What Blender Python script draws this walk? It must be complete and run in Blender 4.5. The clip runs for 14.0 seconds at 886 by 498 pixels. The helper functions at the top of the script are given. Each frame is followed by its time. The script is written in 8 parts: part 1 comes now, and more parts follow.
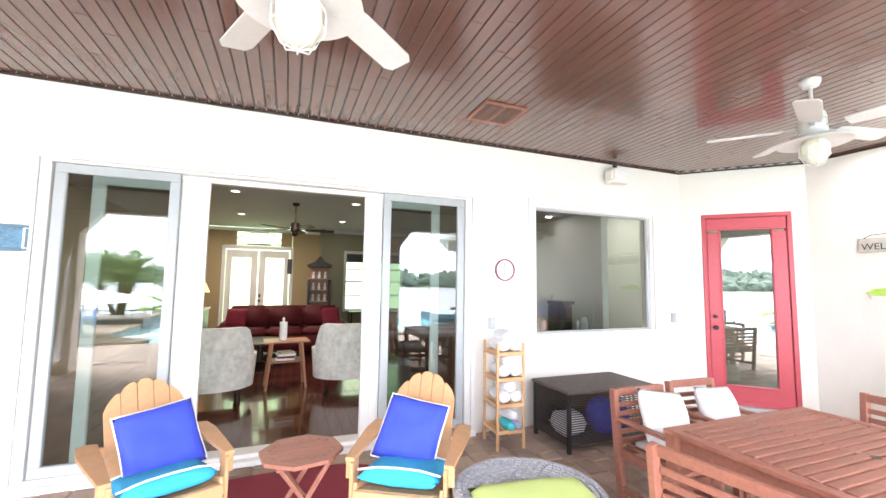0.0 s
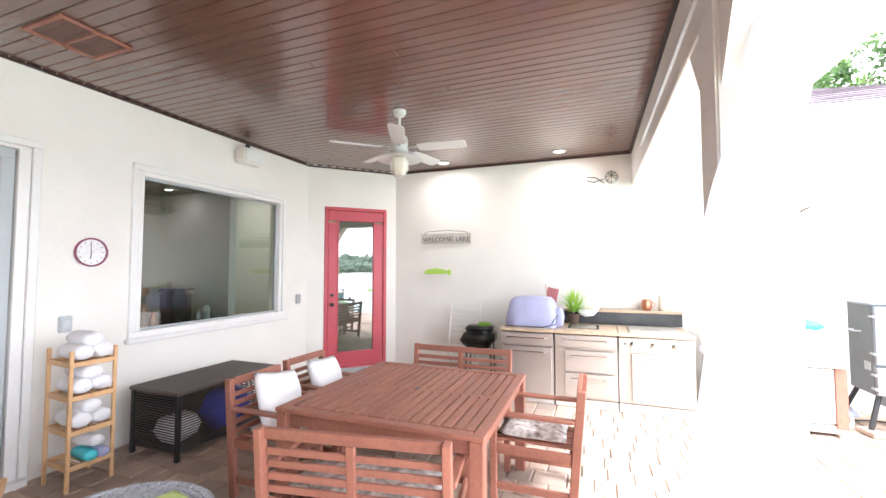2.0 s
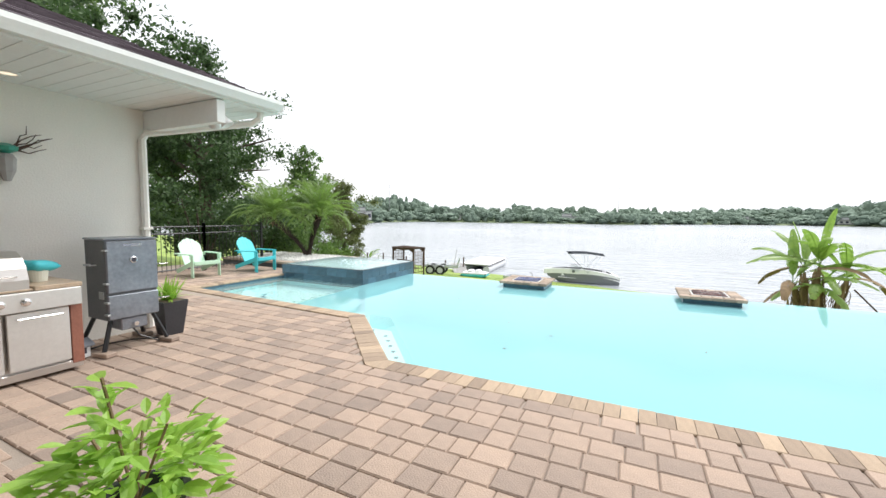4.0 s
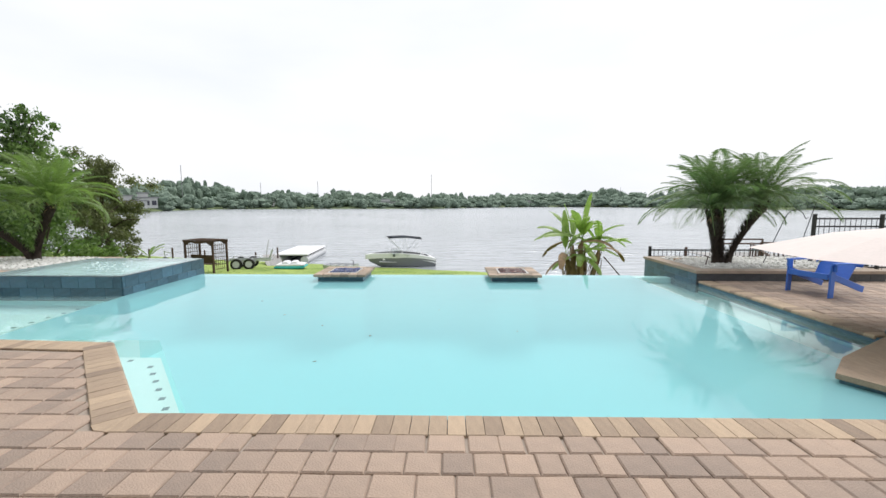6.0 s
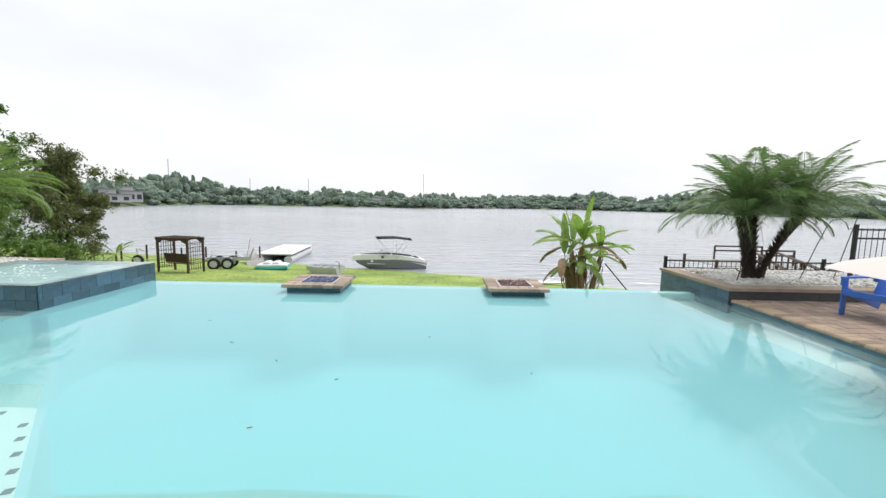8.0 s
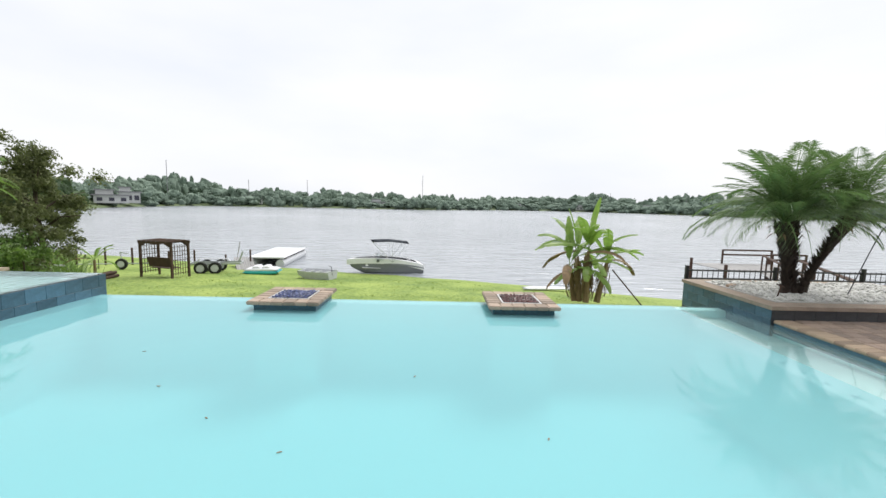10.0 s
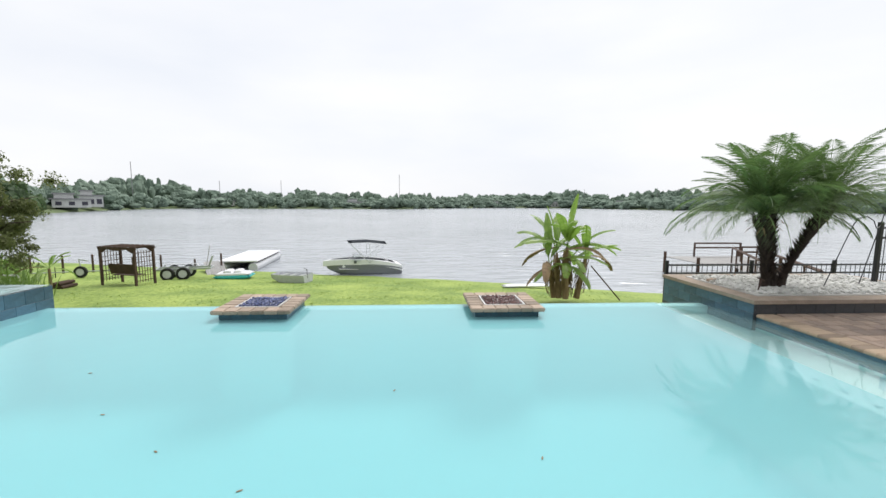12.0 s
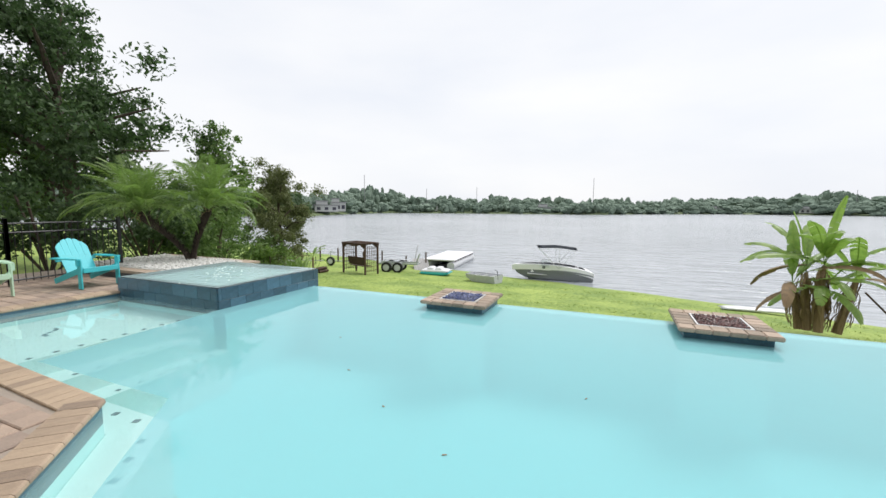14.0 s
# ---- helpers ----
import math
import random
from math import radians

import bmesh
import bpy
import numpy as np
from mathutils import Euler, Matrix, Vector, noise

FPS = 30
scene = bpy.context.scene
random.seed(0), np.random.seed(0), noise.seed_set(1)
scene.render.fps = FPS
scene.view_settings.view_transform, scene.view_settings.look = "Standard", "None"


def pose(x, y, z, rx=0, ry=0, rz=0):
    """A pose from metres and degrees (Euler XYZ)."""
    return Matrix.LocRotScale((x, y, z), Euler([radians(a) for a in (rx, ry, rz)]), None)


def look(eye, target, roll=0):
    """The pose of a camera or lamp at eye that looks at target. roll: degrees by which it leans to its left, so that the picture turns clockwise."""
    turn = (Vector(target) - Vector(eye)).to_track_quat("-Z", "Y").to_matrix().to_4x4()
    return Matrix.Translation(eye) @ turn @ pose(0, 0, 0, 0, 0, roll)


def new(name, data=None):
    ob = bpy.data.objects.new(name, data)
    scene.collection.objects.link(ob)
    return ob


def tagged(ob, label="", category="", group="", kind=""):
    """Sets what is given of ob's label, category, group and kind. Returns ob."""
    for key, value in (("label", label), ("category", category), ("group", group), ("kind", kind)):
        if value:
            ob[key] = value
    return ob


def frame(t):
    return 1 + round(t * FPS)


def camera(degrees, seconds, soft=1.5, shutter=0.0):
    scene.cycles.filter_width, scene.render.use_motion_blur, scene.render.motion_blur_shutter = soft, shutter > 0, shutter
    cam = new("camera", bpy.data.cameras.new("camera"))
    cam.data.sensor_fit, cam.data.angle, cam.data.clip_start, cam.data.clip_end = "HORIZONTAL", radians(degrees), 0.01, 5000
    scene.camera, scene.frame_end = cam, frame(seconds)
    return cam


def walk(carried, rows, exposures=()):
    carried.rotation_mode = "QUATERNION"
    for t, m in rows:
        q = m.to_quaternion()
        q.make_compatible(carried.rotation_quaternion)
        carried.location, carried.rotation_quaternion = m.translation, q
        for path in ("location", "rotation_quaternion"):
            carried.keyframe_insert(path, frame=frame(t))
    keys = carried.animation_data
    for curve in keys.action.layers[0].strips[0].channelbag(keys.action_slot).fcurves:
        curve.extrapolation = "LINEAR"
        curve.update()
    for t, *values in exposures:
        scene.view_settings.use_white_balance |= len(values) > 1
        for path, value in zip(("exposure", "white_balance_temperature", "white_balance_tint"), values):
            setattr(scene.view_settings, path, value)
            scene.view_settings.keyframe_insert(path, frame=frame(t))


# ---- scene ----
cam = camera(95.3, 14.0)
METRES, EYE, TILT, LEAN, TURN = 4.0, 1.55, 0.0, 0.0, -21.0
ROWS = [
    (0.0, 0.0, 0.0, 0.0, -0.06, 4.77, -0.78),
    (0.5, -0.0007, 0.0033, -0.0006, -12.19, 4.55, -0.58),
    (1.0, -0.0005, 0.0046, -0.0003, -24.88, 4.62, -0.38),
    (1.5, 0.015, 0.0081, 0.0065, -37.05, 3.78, -0.01),
    (2.0, 0.0286, 0.0056, 0.003, -48.42, 2.74, 0.06),
    (2.5, 0.0566, -0.0045, -0.008, -60.53, 0.76, -0.52),
    (3.0, 0.0775, -0.0178, -0.0135, -82.17, -1.44, -0.71),
    (3.5, 0.0802, -0.0259, -0.0139, -109.89, -3.44, -0.7),
    (4.0, 0.0675, -0.044, -0.015, -133.06, -4.51, -0.68),
    (6.5, 0.1772, -0.2796, -0.0145, -158.7, -6.41, -0.1),
    (7.0, 0.2094, -0.3505, -0.0098, -159.38, -6.39, -0.34),
    (7.5, 0.2428, -0.4185, -0.0163, -159.43, -6.43, -0.74),
    (8.0, 0.2662, -0.4921, -0.0132, -159.23, -6.38, -1.17),
    (8.5, 0.2726, -0.5705, -0.0131, -159.12, -6.36, -1.57),
    (11.0, 0.3555, -0.7932, -0.0036, -160.23, -6.08, -0.4),
    (11.5, 0.3604, -0.7998, -0.005, -161.79, -6.28, -0.36),
    (12.0, 0.3608, -0.8045, -0.0061, -162.52, -6.32, -0.34),
    (12.5, 0.3675, -0.7993, -0.0058, -161.12, -6.09, -0.26),
    (13.0, 0.3752, -0.7898, -0.0059, -156.72, -5.82, -0.2),
    (13.5, 0.379, -0.7816, -0.0067, -149.53, -5.58, -0.02),
    (14.0, 0.3651, -0.7723, -0.0104, -136.16, -5.75, -0.39),
]
walk(cam, [(t, pose(0, 0, EYE, TILT, LEAN, TURN) @ pose(METRES * x, METRES * y, METRES * z, 90 + pitch, roll, yaw)) for t, x, y, z, yaw, pitch, roll in ROWS],
     exposures=[(0.0, 4.45, 6150, 14), (1.0, 4.2, 6150, 14), (2.0, 3.85, 6150, 14), (2.5, 3.55, 6200, 13), (3.0, 2.95, 6300, 12), (3.5, 2.0, 6400, 10), (4.2, 1.15, 6500, 10), (6.3, 0.86, 6500, 10), (14.0, 0.77, 6500, 10)])

# ---- world and sun ----
world = bpy.data.worlds.new("sky")
scene.world = world
world.use_nodes = True
wn, wl = world.node_tree.nodes, world.node_tree.links
wn.clear()
sky = wn.new("ShaderNodeTexSky")
sky.sky_type, sky.sun_disc = "NISHITA", False
SUN_UP, SUN_ROUND = radians(55), radians(210)
sky.sun_elevation, sky.sun_rotation = SUN_UP, SUN_ROUND
sky.air_density, sky.dust_density = 1.0, 3.0
bw = wn.new("ShaderNodeRGBToBW")
wl.new(sky.outputs[0], bw.inputs[0])
coords = wn.new("ShaderNodeTexCoord")
stretch = wn.new("ShaderNodeMapping")
stretch.inputs["Scale"].default_value = (1.2, 1.2, 4.0)
wl.new(coords.outputs["Generated"], stretch.inputs[0])
cloud = wn.new("ShaderNodeTexNoise")
cloud.inputs["Scale"].default_value, cloud.inputs["Detail"].default_value = 1.6, 5
wl.new(stretch.outputs[0], cloud.inputs["Vector"])
ramp = wn.new("ShaderNodeValToRGB")
ramp.color_ramp.elements[0].position, ramp.color_ramp.elements[0].color = 0.3, (8.6, 8.9, 9.5, 1)
ramp.color_ramp.elements[1].position, ramp.color_ramp.elements[1].color = 0.7, (9.8, 9.85, 9.95, 1)
wl.new(cloud.outputs[0], ramp.inputs[0])
blend = wn.new("ShaderNodeMix")
blend.data_type = "RGBA"
blend.inputs[0].default_value = 0.93
wl.new(sky.outputs[0], blend.inputs[6])
wl.new(ramp.outputs[0], blend.inputs[7])
back = wn.new("ShaderNodeBackground")
back.inputs[1].default_value = 0.062
wl.new(blend.outputs[2], back.inputs[0])
wo = wn.new("ShaderNodeOutputWorld")
wl.new(back.outputs[0], wo.inputs[0])

sun = new("sun", bpy.data.lights.new("sun", "SUN"))
sun.data.energy, sun.data.angle, sun.data.color = 1.4, radians(30), (1.0, 0.985, 0.96)
sun.matrix_world = look((50 * math.cos(SUN_UP) * math.sin(SUN_ROUND), 50 * math.cos(SUN_UP) * math.cos(SUN_ROUND), 50 * math.sin(SUN_UP)), (0, 0, 0))


# ---- materials ----
def mat(name, color, rough=0.6, metal=0.0, vary=0.12, scale=4.0, bump=0.15, bscale=None, spec=0.5, rand=0.0, coat=0.0, stretch=None, alt=None):
    m = bpy.data.materials.new(name)
    m.use_nodes = True
    n, l = m.node_tree.nodes, m.node_tree.links
    p = n["Principled BSDF"]
    p.inputs["Roughness"].default_value, p.inputs["Metallic"].default_value = rough, metal
    p.inputs["Specular IOR Level"].default_value = spec
    p.inputs["Coat Weight"].default_value = coat
    tc = n.new("ShaderNodeTexCoord")
    mp = n.new("ShaderNodeMapping")
    l.new(tc.outputs["Object"], mp.inputs[0])
    if stretch:
        mp.inputs["Scale"].default_value = stretch
    big, small = n.new("ShaderNodeTexNoise"), n.new("ShaderNodeTexNoise")
    big.inputs["Scale"].default_value, big.inputs["Detail"].default_value = scale, 4
    small.inputs["Scale"].default_value, small.inputs["Detail"].default_value = bscale or scale * 9, 5
    l.new(mp.outputs[0], big.inputs["Vector"])
    l.new(mp.outputs[0], small.inputs["Vector"])
    add = n.new("ShaderNodeMath")
    add.operation = "ADD"
    l.new(big.outputs[0], add.inputs[0])
    l.new(small.outputs[0], add.inputs[1])
    last = add.outputs[0]
    if rand:
        oi = n.new("ShaderNodeObjectInfo")
        geo = n.new("ShaderNodeNewGeometry")
        s = n.new("ShaderNodeMath")
        s.operation = "ADD"
        l.new(oi.outputs["Random"], s.inputs[0])
        l.new(geo.outputs["Random Per Island"], s.inputs[1])
        fr = n.new("ShaderNodeMath")
        fr.operation = "FRACT"
        l.new(s.outputs[0], fr.inputs[0])
        s2 = n.new("ShaderNodeMath")
        s2.operation = "MULTIPLY_ADD"
        l.new(fr.outputs[0], s2.inputs[0])
        s2.inputs[1].default_value = rand
        l.new(last, s2.inputs[2])
        last = s2.outputs[0]
    r = n.new("ShaderNodeMapRange")
    r.inputs["From Min"].default_value, r.inputs["From Max"].default_value = 0.7, 1.3 + rand
    l.new(last, r.inputs[0])
    mix = n.new("ShaderNodeMix")
    mix.data_type = "RGBA"
    a = tuple(c * (1 - vary) for c in color)
    b = alt or tuple(min(1, c * (1 + vary)) for c in color)
    mix.inputs[6].default_value, mix.inputs[7].default_value = (*a, 1), (*b, 1)
    l.new(r.outputs[0], mix.inputs[0])
    l.new(mix.outputs[2], p.inputs["Base Color"])
    if bump:
        bu = n.new("ShaderNodeBump")
        bu.inputs["Strength"].default_value, bu.inputs["Distance"].default_value = bump, 0.01
        l.new(small.outputs[0], bu.inputs["Height"])
        l.new(bu.outputs[0], p.inputs["Normal"])
    rr = n.new("ShaderNodeMapRange")
    rr.inputs["To Min"].default_value, rr.inputs["To Max"].default_value = max(0, rough - 0.06), min(1, rough + 0.08)
    l.new(big.outputs[0], rr.inputs[0])
    l.new(rr.outputs[0], p.inputs["Roughness"])
    return m


def glass_mat(name, tint, strength=1.0, rough=0.0, ior=1.45):
    m = bpy.data.materials.new(name)
    m.use_nodes = True
    n, l = m.node_tree.nodes, m.node_tree.links
    n.clear()
    tr, gl, mx, fr, out = (n.new(k) for k in ("ShaderNodeBsdfTransparent", "ShaderNodeBsdfGlossy", "ShaderNodeMixShader", "ShaderNodeFresnel", "ShaderNodeOutputMaterial"))
    tr.inputs[0].default_value = (*tint, 1)
    gl.inputs["Roughness"].default_value = rough
    fr.inputs[0].default_value = ior
    mul = n.new("ShaderNodeMath")
    mul.operation, mul.use_clamp = "MULTIPLY", True
    mul.inputs[1].default_value = strength
    l.new(fr.outputs[0], mul.inputs[0])
    l.new(mul.outputs[0], mx.inputs[0])
    l.new(tr.outputs[0], mx.inputs[1])
    l.new(gl.outputs[0], mx.inputs[2])
    l.new(mx.outputs[0], out.inputs[0])
    return m, gl, fr


def ripple(m, targets, scale, strength, distance=0.05, stretch=(1, 1, 1)):
    n, l = m.node_tree.nodes, m.node_tree.links
    tc, mp, no, bu = (n.new(k) for k in ("ShaderNodeTexCoord", "ShaderNodeMapping", "ShaderNodeTexNoise", "ShaderNodeBump"))
    mp.inputs["Scale"].default_value = stretch
    no.inputs["Scale"].default_value, no.inputs["Detail"].default_value = scale, 3
    bu.inputs["Strength"].default_value, bu.inputs["Distance"].default_value = strength, distance
    l.new(tc.outputs["Object"], mp.inputs[0])
    l.new(mp.outputs[0], no.inputs["Vector"])
    l.new(no.outputs[0], bu.inputs["Height"])
    for t in targets:
        l.new(bu.outputs[0], t)


def glow(name, color, strength):
    m = bpy.data.materials.new(name)
    m.use_nodes = True
    p = m.node_tree.nodes["Principled BSDF"]
    p.inputs["Base Color"].default_value = (*color, 1)
    p.inputs["Emission Color"].default_value = (*color, 1)
    p.inputs["Emission Strength"].default_value = strength
    return m


M = {}
M["stucco"] = mat("stucco", (0.82, 0.80, 0.755), 0.85, vary=0.04, scale=2, bump=0.35, bscale=60)
M["white"] = mat("white_paint", (0.80, 0.80, 0.78), 0.45, vary=0.03, scale=3, bump=0.05)
M["vinyl"] = mat("grey_white_vinyl", (0.44, 0.48, 0.50), 0.4, vary=0.04, bump=0.03)
M["soffit"] = mat("white_soffit", (0.78, 0.79, 0.77), 0.5, vary=0.03, bump=0.03)
M["plank"] = mat("dark_stained_plank", (0.14, 0.068, 0.052), 0.22, vary=0.16, scale=3, bump=0.06, rand=0.4, stretch=(6, 0.6, 6), coat=0.5)
M["darktrim"] = mat("dark_trim", (0.03, 0.015, 0.012), 0.4)
M["red"] = mat("red_paint", (0.53, 0.075, 0.10), 0.4, vary=0.06, bump=0.05)
M["mauve"] = mat("dusky_raspberry_paint", (0.30, 0.09, 0.16), 0.4, vary=0.05, bump=0.02)
M["teak"] = mat("red_brown_stained_wood", (0.31, 0.125, 0.085), 0.5, vary=0.25, scale=5, bump=0.15, rand=0.3, stretch=(1, 1, 1))
M["cedar"] = mat("natural_cedar", (0.58, 0.33, 0.16), 0.55, vary=0.14, scale=6, bump=0.12, rand=0.3)
M["bamboo"] = mat("light_bamboo", (0.62, 0.38, 0.19), 0.5, vary=0.12, scale=8)
M["paver"] = mat("concrete_paver", (0.31, 0.245, 0.205), 0.85, vary=0.2, scale=7, bump=0.6, bscale=90, rand=1.2, alt=(0.50, 0.37, 0.285))
M["coping"] = mat("bullnose_paver", (0.27, 0.20, 0.155), 0.8, vary=0.25, scale=9, bump=0.5, bscale=70, rand=1.2, alt=(0.56, 0.42, 0.29), stretch=(3, 1, 1))
M["joint"] = mat("sand_joint", (0.36, 0.30, 0.25), 0.95, bump=0.5, bscale=200)
M["plaster"] = mat("pale_pool_plaster", (0.72, 0.86, 0.84), 0.7, vary=0.03, scale=1)
# This aqua stands for light absorbed by the water, graded with depth below.
M["pool"] = mat("water_tinted_plaster", (0.36, 0.82, 0.83), 0.7, vary=0.04, scale=0.6)
M["tile"] = mat("blue_slate_tile", (0.06, 0.125, 0.175), 0.3, vary=0.55, scale=9, bump=0.2, rand=0.8)
M["tiledark"] = mat("dark_slate", (0.05, 0.055, 0.06), 0.35, vary=0.3, scale=8)
M["dot"] = mat("step_marker_tile", (0.03, 0.06, 0.08), 0.4)
M["rim"] = mat("painted_wheel_rim", (0.55, 0.56, 0.58), 0.6)
M["steel"] = mat("brushed_stainless", (0.60, 0.57, 0.54), 0.36, metal=0.85, vary=0.04, scale=3, bump=0.01, stretch=(1, 1, 6))
M["steelp"] = mat("light_stainless_panel", (0.72, 0.71, 0.69), 0.38, metal=0.6, vary=0.05, bump=0.02)
M["chrome"] = mat("chrome", (0.8, 0.8, 0.8), 0.12, metal=1.0, vary=0.02, bump=0)
M["granite"] = mat("tan_granite", (0.50, 0.38, 0.27), 0.3, vary=0.3, scale=14, bscale=160)
M["blackmetal"] = mat("black_painted_metal", (0.014, 0.015, 0.017), 0.4, vary=0.2)
M["black"] = mat("black_plastic", (0.012, 0.012, 0.013), 0.3, vary=0.2)
M["smoker"] = mat("grey_enamel_steel", (0.27, 0.29, 0.33), 0.3, metal=0.5, vary=0.2, scale=3)
M["grey"] = mat("grey_plastic", (0.15, 0.16, 0.17), 0.5)
M["fan"] = mat("white_fan_enamel", (0.68, 0.70, 0.70), 0.35, vary=0.04, bump=0.02)
M["galv"] = mat("galvanised_metal", (0.5, 0.52, 0.53), 0.4, metal=0.7, vary=0.1)
M["blue"] = mat("royal_blue_fabric", (0.05, 0.085, 0.66), 0.85, vary=0.08, scale=10, bump=0.3, bscale=400)
M["aqua"] = mat("sky_blue_fabric", (0.045, 0.42, 0.76), 0.85, vary=0.06, scale=10, bump=0.3, bscale=400)
M["piping"] = mat("white_piping", (0.8, 0.8, 0.8), 0.8)
M["cloth"] = mat("white_cotton", (0.82, 0.82, 0.84), 0.9, vary=0.05, scale=12, bump=0.5, bscale=120)
M["lilac"] = mat("faded_lilac_cover", (0.40, 0.42, 0.62), 0.85, vary=0.1, scale=6, bump=0.4)
M["curtain"] = mat("white_sheer_curtain", (0.86, 0.87, 0.90), 0.85, vary=0.03, bump=0.1, bscale=300)
M["cushion"] = mat("grey_cushion_fabric", (0.42, 0.42, 0.41), 0.9, vary=0.1, scale=12, bump=0.3)
M["floral"] = mat("floral_fabric", (0.30, 0.22, 0.20), 0.9, vary=0.4, scale=14, bump=0.2, bscale=30, alt=(0.75, 0.70, 0.66))
M["damask"] = mat("cream_damask_fabric", (0.66, 0.64, 0.56), 0.9, vary=0.12, scale=7, bscale=16, alt=(0.85, 0.83, 0.77))
M["wicker"] = mat("grey_wicker", (0.45, 0.47, 0.51), 0.7, vary=0.25, scale=30, bump=0.8, bscale=120)
M["lime"] = mat("lime_cushion_fabric", (0.66, 0.80, 0.28), 0.85, vary=0.05, bump=0.3, bscale=200)
M["darkwicker"] = mat("dark_brown_metal_mesh", (0.10, 0.085, 0.075), 0.5, vary=0.3, scale=20)
M["maroon"] = mat("maroon_fabric", (0.22, 0.012, 0.03), 0.8, vary=0.15, scale=8)
M["sofa"] = mat("burgundy_sofa_fabric", (0.12, 0.012, 0.016), 0.7, vary=0.15, scale=5)
M["hardwood"] = mat("dark_cherry_hardwood", (0.075, 0.022, 0.012), 0.14, vary=0.4, scale=3, bump=0.04, rand=0.6, coat=0.4)
M["oak"] = mat("turned_oak", (0.42, 0.20, 0.11), 0.4, vary=0.15)
M["darkwood"] = mat("dark_wood", (0.03, 0.013, 0.01), 0.35, vary=0.3)
M["tan"] = mat("tan_wall_paint", (0.42, 0.33, 0.18), 0.8, vary=0.03)
M["olive"] = mat("olive_wall_paint", (0.30, 0.29, 0.19), 0.8, vary=0.03)
M["greywall"] = mat("kitchen_wall_paint", (0.40, 0.44, 0.40), 0.8, vary=0.03)
M["inceil"] = mat("interior_ceiling", (0.60, 0.61, 0.62), 0.8, vary=0.02)
M["turq"] = mat("turquoise_plastic", (0.06, 0.52, 0.58), 0.4, vary=0.05, bump=0.03)
M["mint"] = mat("pale_mint_plastic", (0.52, 0.74, 0.56), 0.4, vary=0.05, bump=0.03)
M["bluechair"] = mat("blue_plastic", (0.05, 0.16, 0.58), 0.35, vary=0.06, bump=0.03)
M["umbrella"] = mat("cream_canvas", (0.66, 0.585, 0.55), 0.85, vary=0.04, scale=3, bump=0.2)
M["shingle"] = mat("brown_grey_shingle", (0.13, 0.105, 0.12), 0.9, vary=0.3, scale=5, bump=0.6, bscale=100, rand=0.9)
M["pebble"] = mat("white_river_pebble", (0.62, 0.61, 0.58), 0.7, vary=0.25, scale=10, rand=0.8)
M["lava"] = mat("blue_black_fire_glass", (0.025, 0.018, 0.022), 0.2, vary=0.6, scale=20, rand=1.0, alt=(0.22, 0.09, 0.08))
M["bluelava"] = mat("blue_fire_glass", (0.02, 0.025, 0.06), 0.15, vary=0.6, scale=20, rand=1.0, alt=(0.16, 0.20, 0.42))
M["capstone"] = mat("tumbled_cap_stone", (0.27, 0.225, 0.175), 0.85, vary=0.3, scale=6, bump=0.6, bscale=50, rand=0.9, alt=(0.52, 0.40, 0.31))
M["grass"] = mat("lawn_grass", (0.16, 0.28, 0.045), 0.9, vary=0.3, scale=0.5, bump=0.8, bscale=7, alt=(0.37, 0.46, 0.11))
M["blade"] = mat("grass_blade", (0.24, 0.38, 0.06), 0.8, vary=0.2, scale=0.6, bump=0, rand=1.0, alt=(0.50, 0.58, 0.18))
M["bank"] = mat("far_bank_grass", (0.11, 0.15, 0.06), 0.9, vary=0.2, scale=0.05)
M["mud"] = mat("shore_mud", (0.17, 0.13, 0.09), 0.9, vary=0.3, scale=1)
# Haze over the lake is put into this leaf colour by lightening it.
M["farleaf"] = mat("haze_tinted_foliage", (0.105, 0.165, 0.12), 0.95, vary=0.3, scale=0.04, bump=0, rand=0.5, alt=(0.25, 0.32, 0.25))
M["leaf"] = mat("oak_foliage", (0.07, 0.13, 0.035), 0.6, vary=0.3, scale=0.6, bump=0, rand=1.0, alt=(0.24, 0.35, 0.11))
M["leafdark"] = mat("dark_foliage", (0.026, 0.058, 0.022), 0.6, vary=0.3, scale=0.6, bump=0, rand=1.0, alt=(0.12, 0.20, 0.07))
M["willow"] = mat("olive_foliage", (0.09, 0.11, 0.04), 0.7, vary=0.3, scale=0.8, bump=0, rand=1.0, alt=(0.27, 0.29, 0.13))
M["palmleaf"] = mat("palm_leaflet", (0.065, 0.125, 0.045), 0.45, vary=0.3, scale=1.5, bump=0, rand=0.8, alt=(0.21, 0.31, 0.12))
M["palmlight"] = mat("light_palm_leaflet", (0.09, 0.165, 0.045), 0.45, vary=0.3, scale=1.5, bump=0, rand=0.8, alt=(0.24, 0.34, 0.10))
M["bundlemesh"] = mat("brown_wire", (0.07, 0.055, 0.048), 0.5)
M["banana"] = mat("banana_leaf", (0.15, 0.26, 0.07), 0.4, vary=0.25, scale=4, bump=0.1, rand=0.5, alt=(0.36, 0.47, 0.12))
M["dryleaf"] = mat("dry_leaf", (0.26, 0.175, 0.10), 0.8, vary=0.3, scale=6, rand=0.5)
M["lime_leaf"] = mat("bright_green_leaf", (0.20, 0.42, 0.04), 0.45, vary=0.25, scale=6, bump=0.05, rand=0.8, alt=(0.42, 0.62, 0.12))
M["bark"] = mat("grey_brown_bark", (0.08, 0.06, 0.045), 0.95, vary=0.4, scale=6, bump=0.8)
M["palmbark"] = mat("palm_boot_bark", (0.045, 0.032, 0.024), 0.95, vary=0.5, scale=12, bump=0.6, rand=0.6)
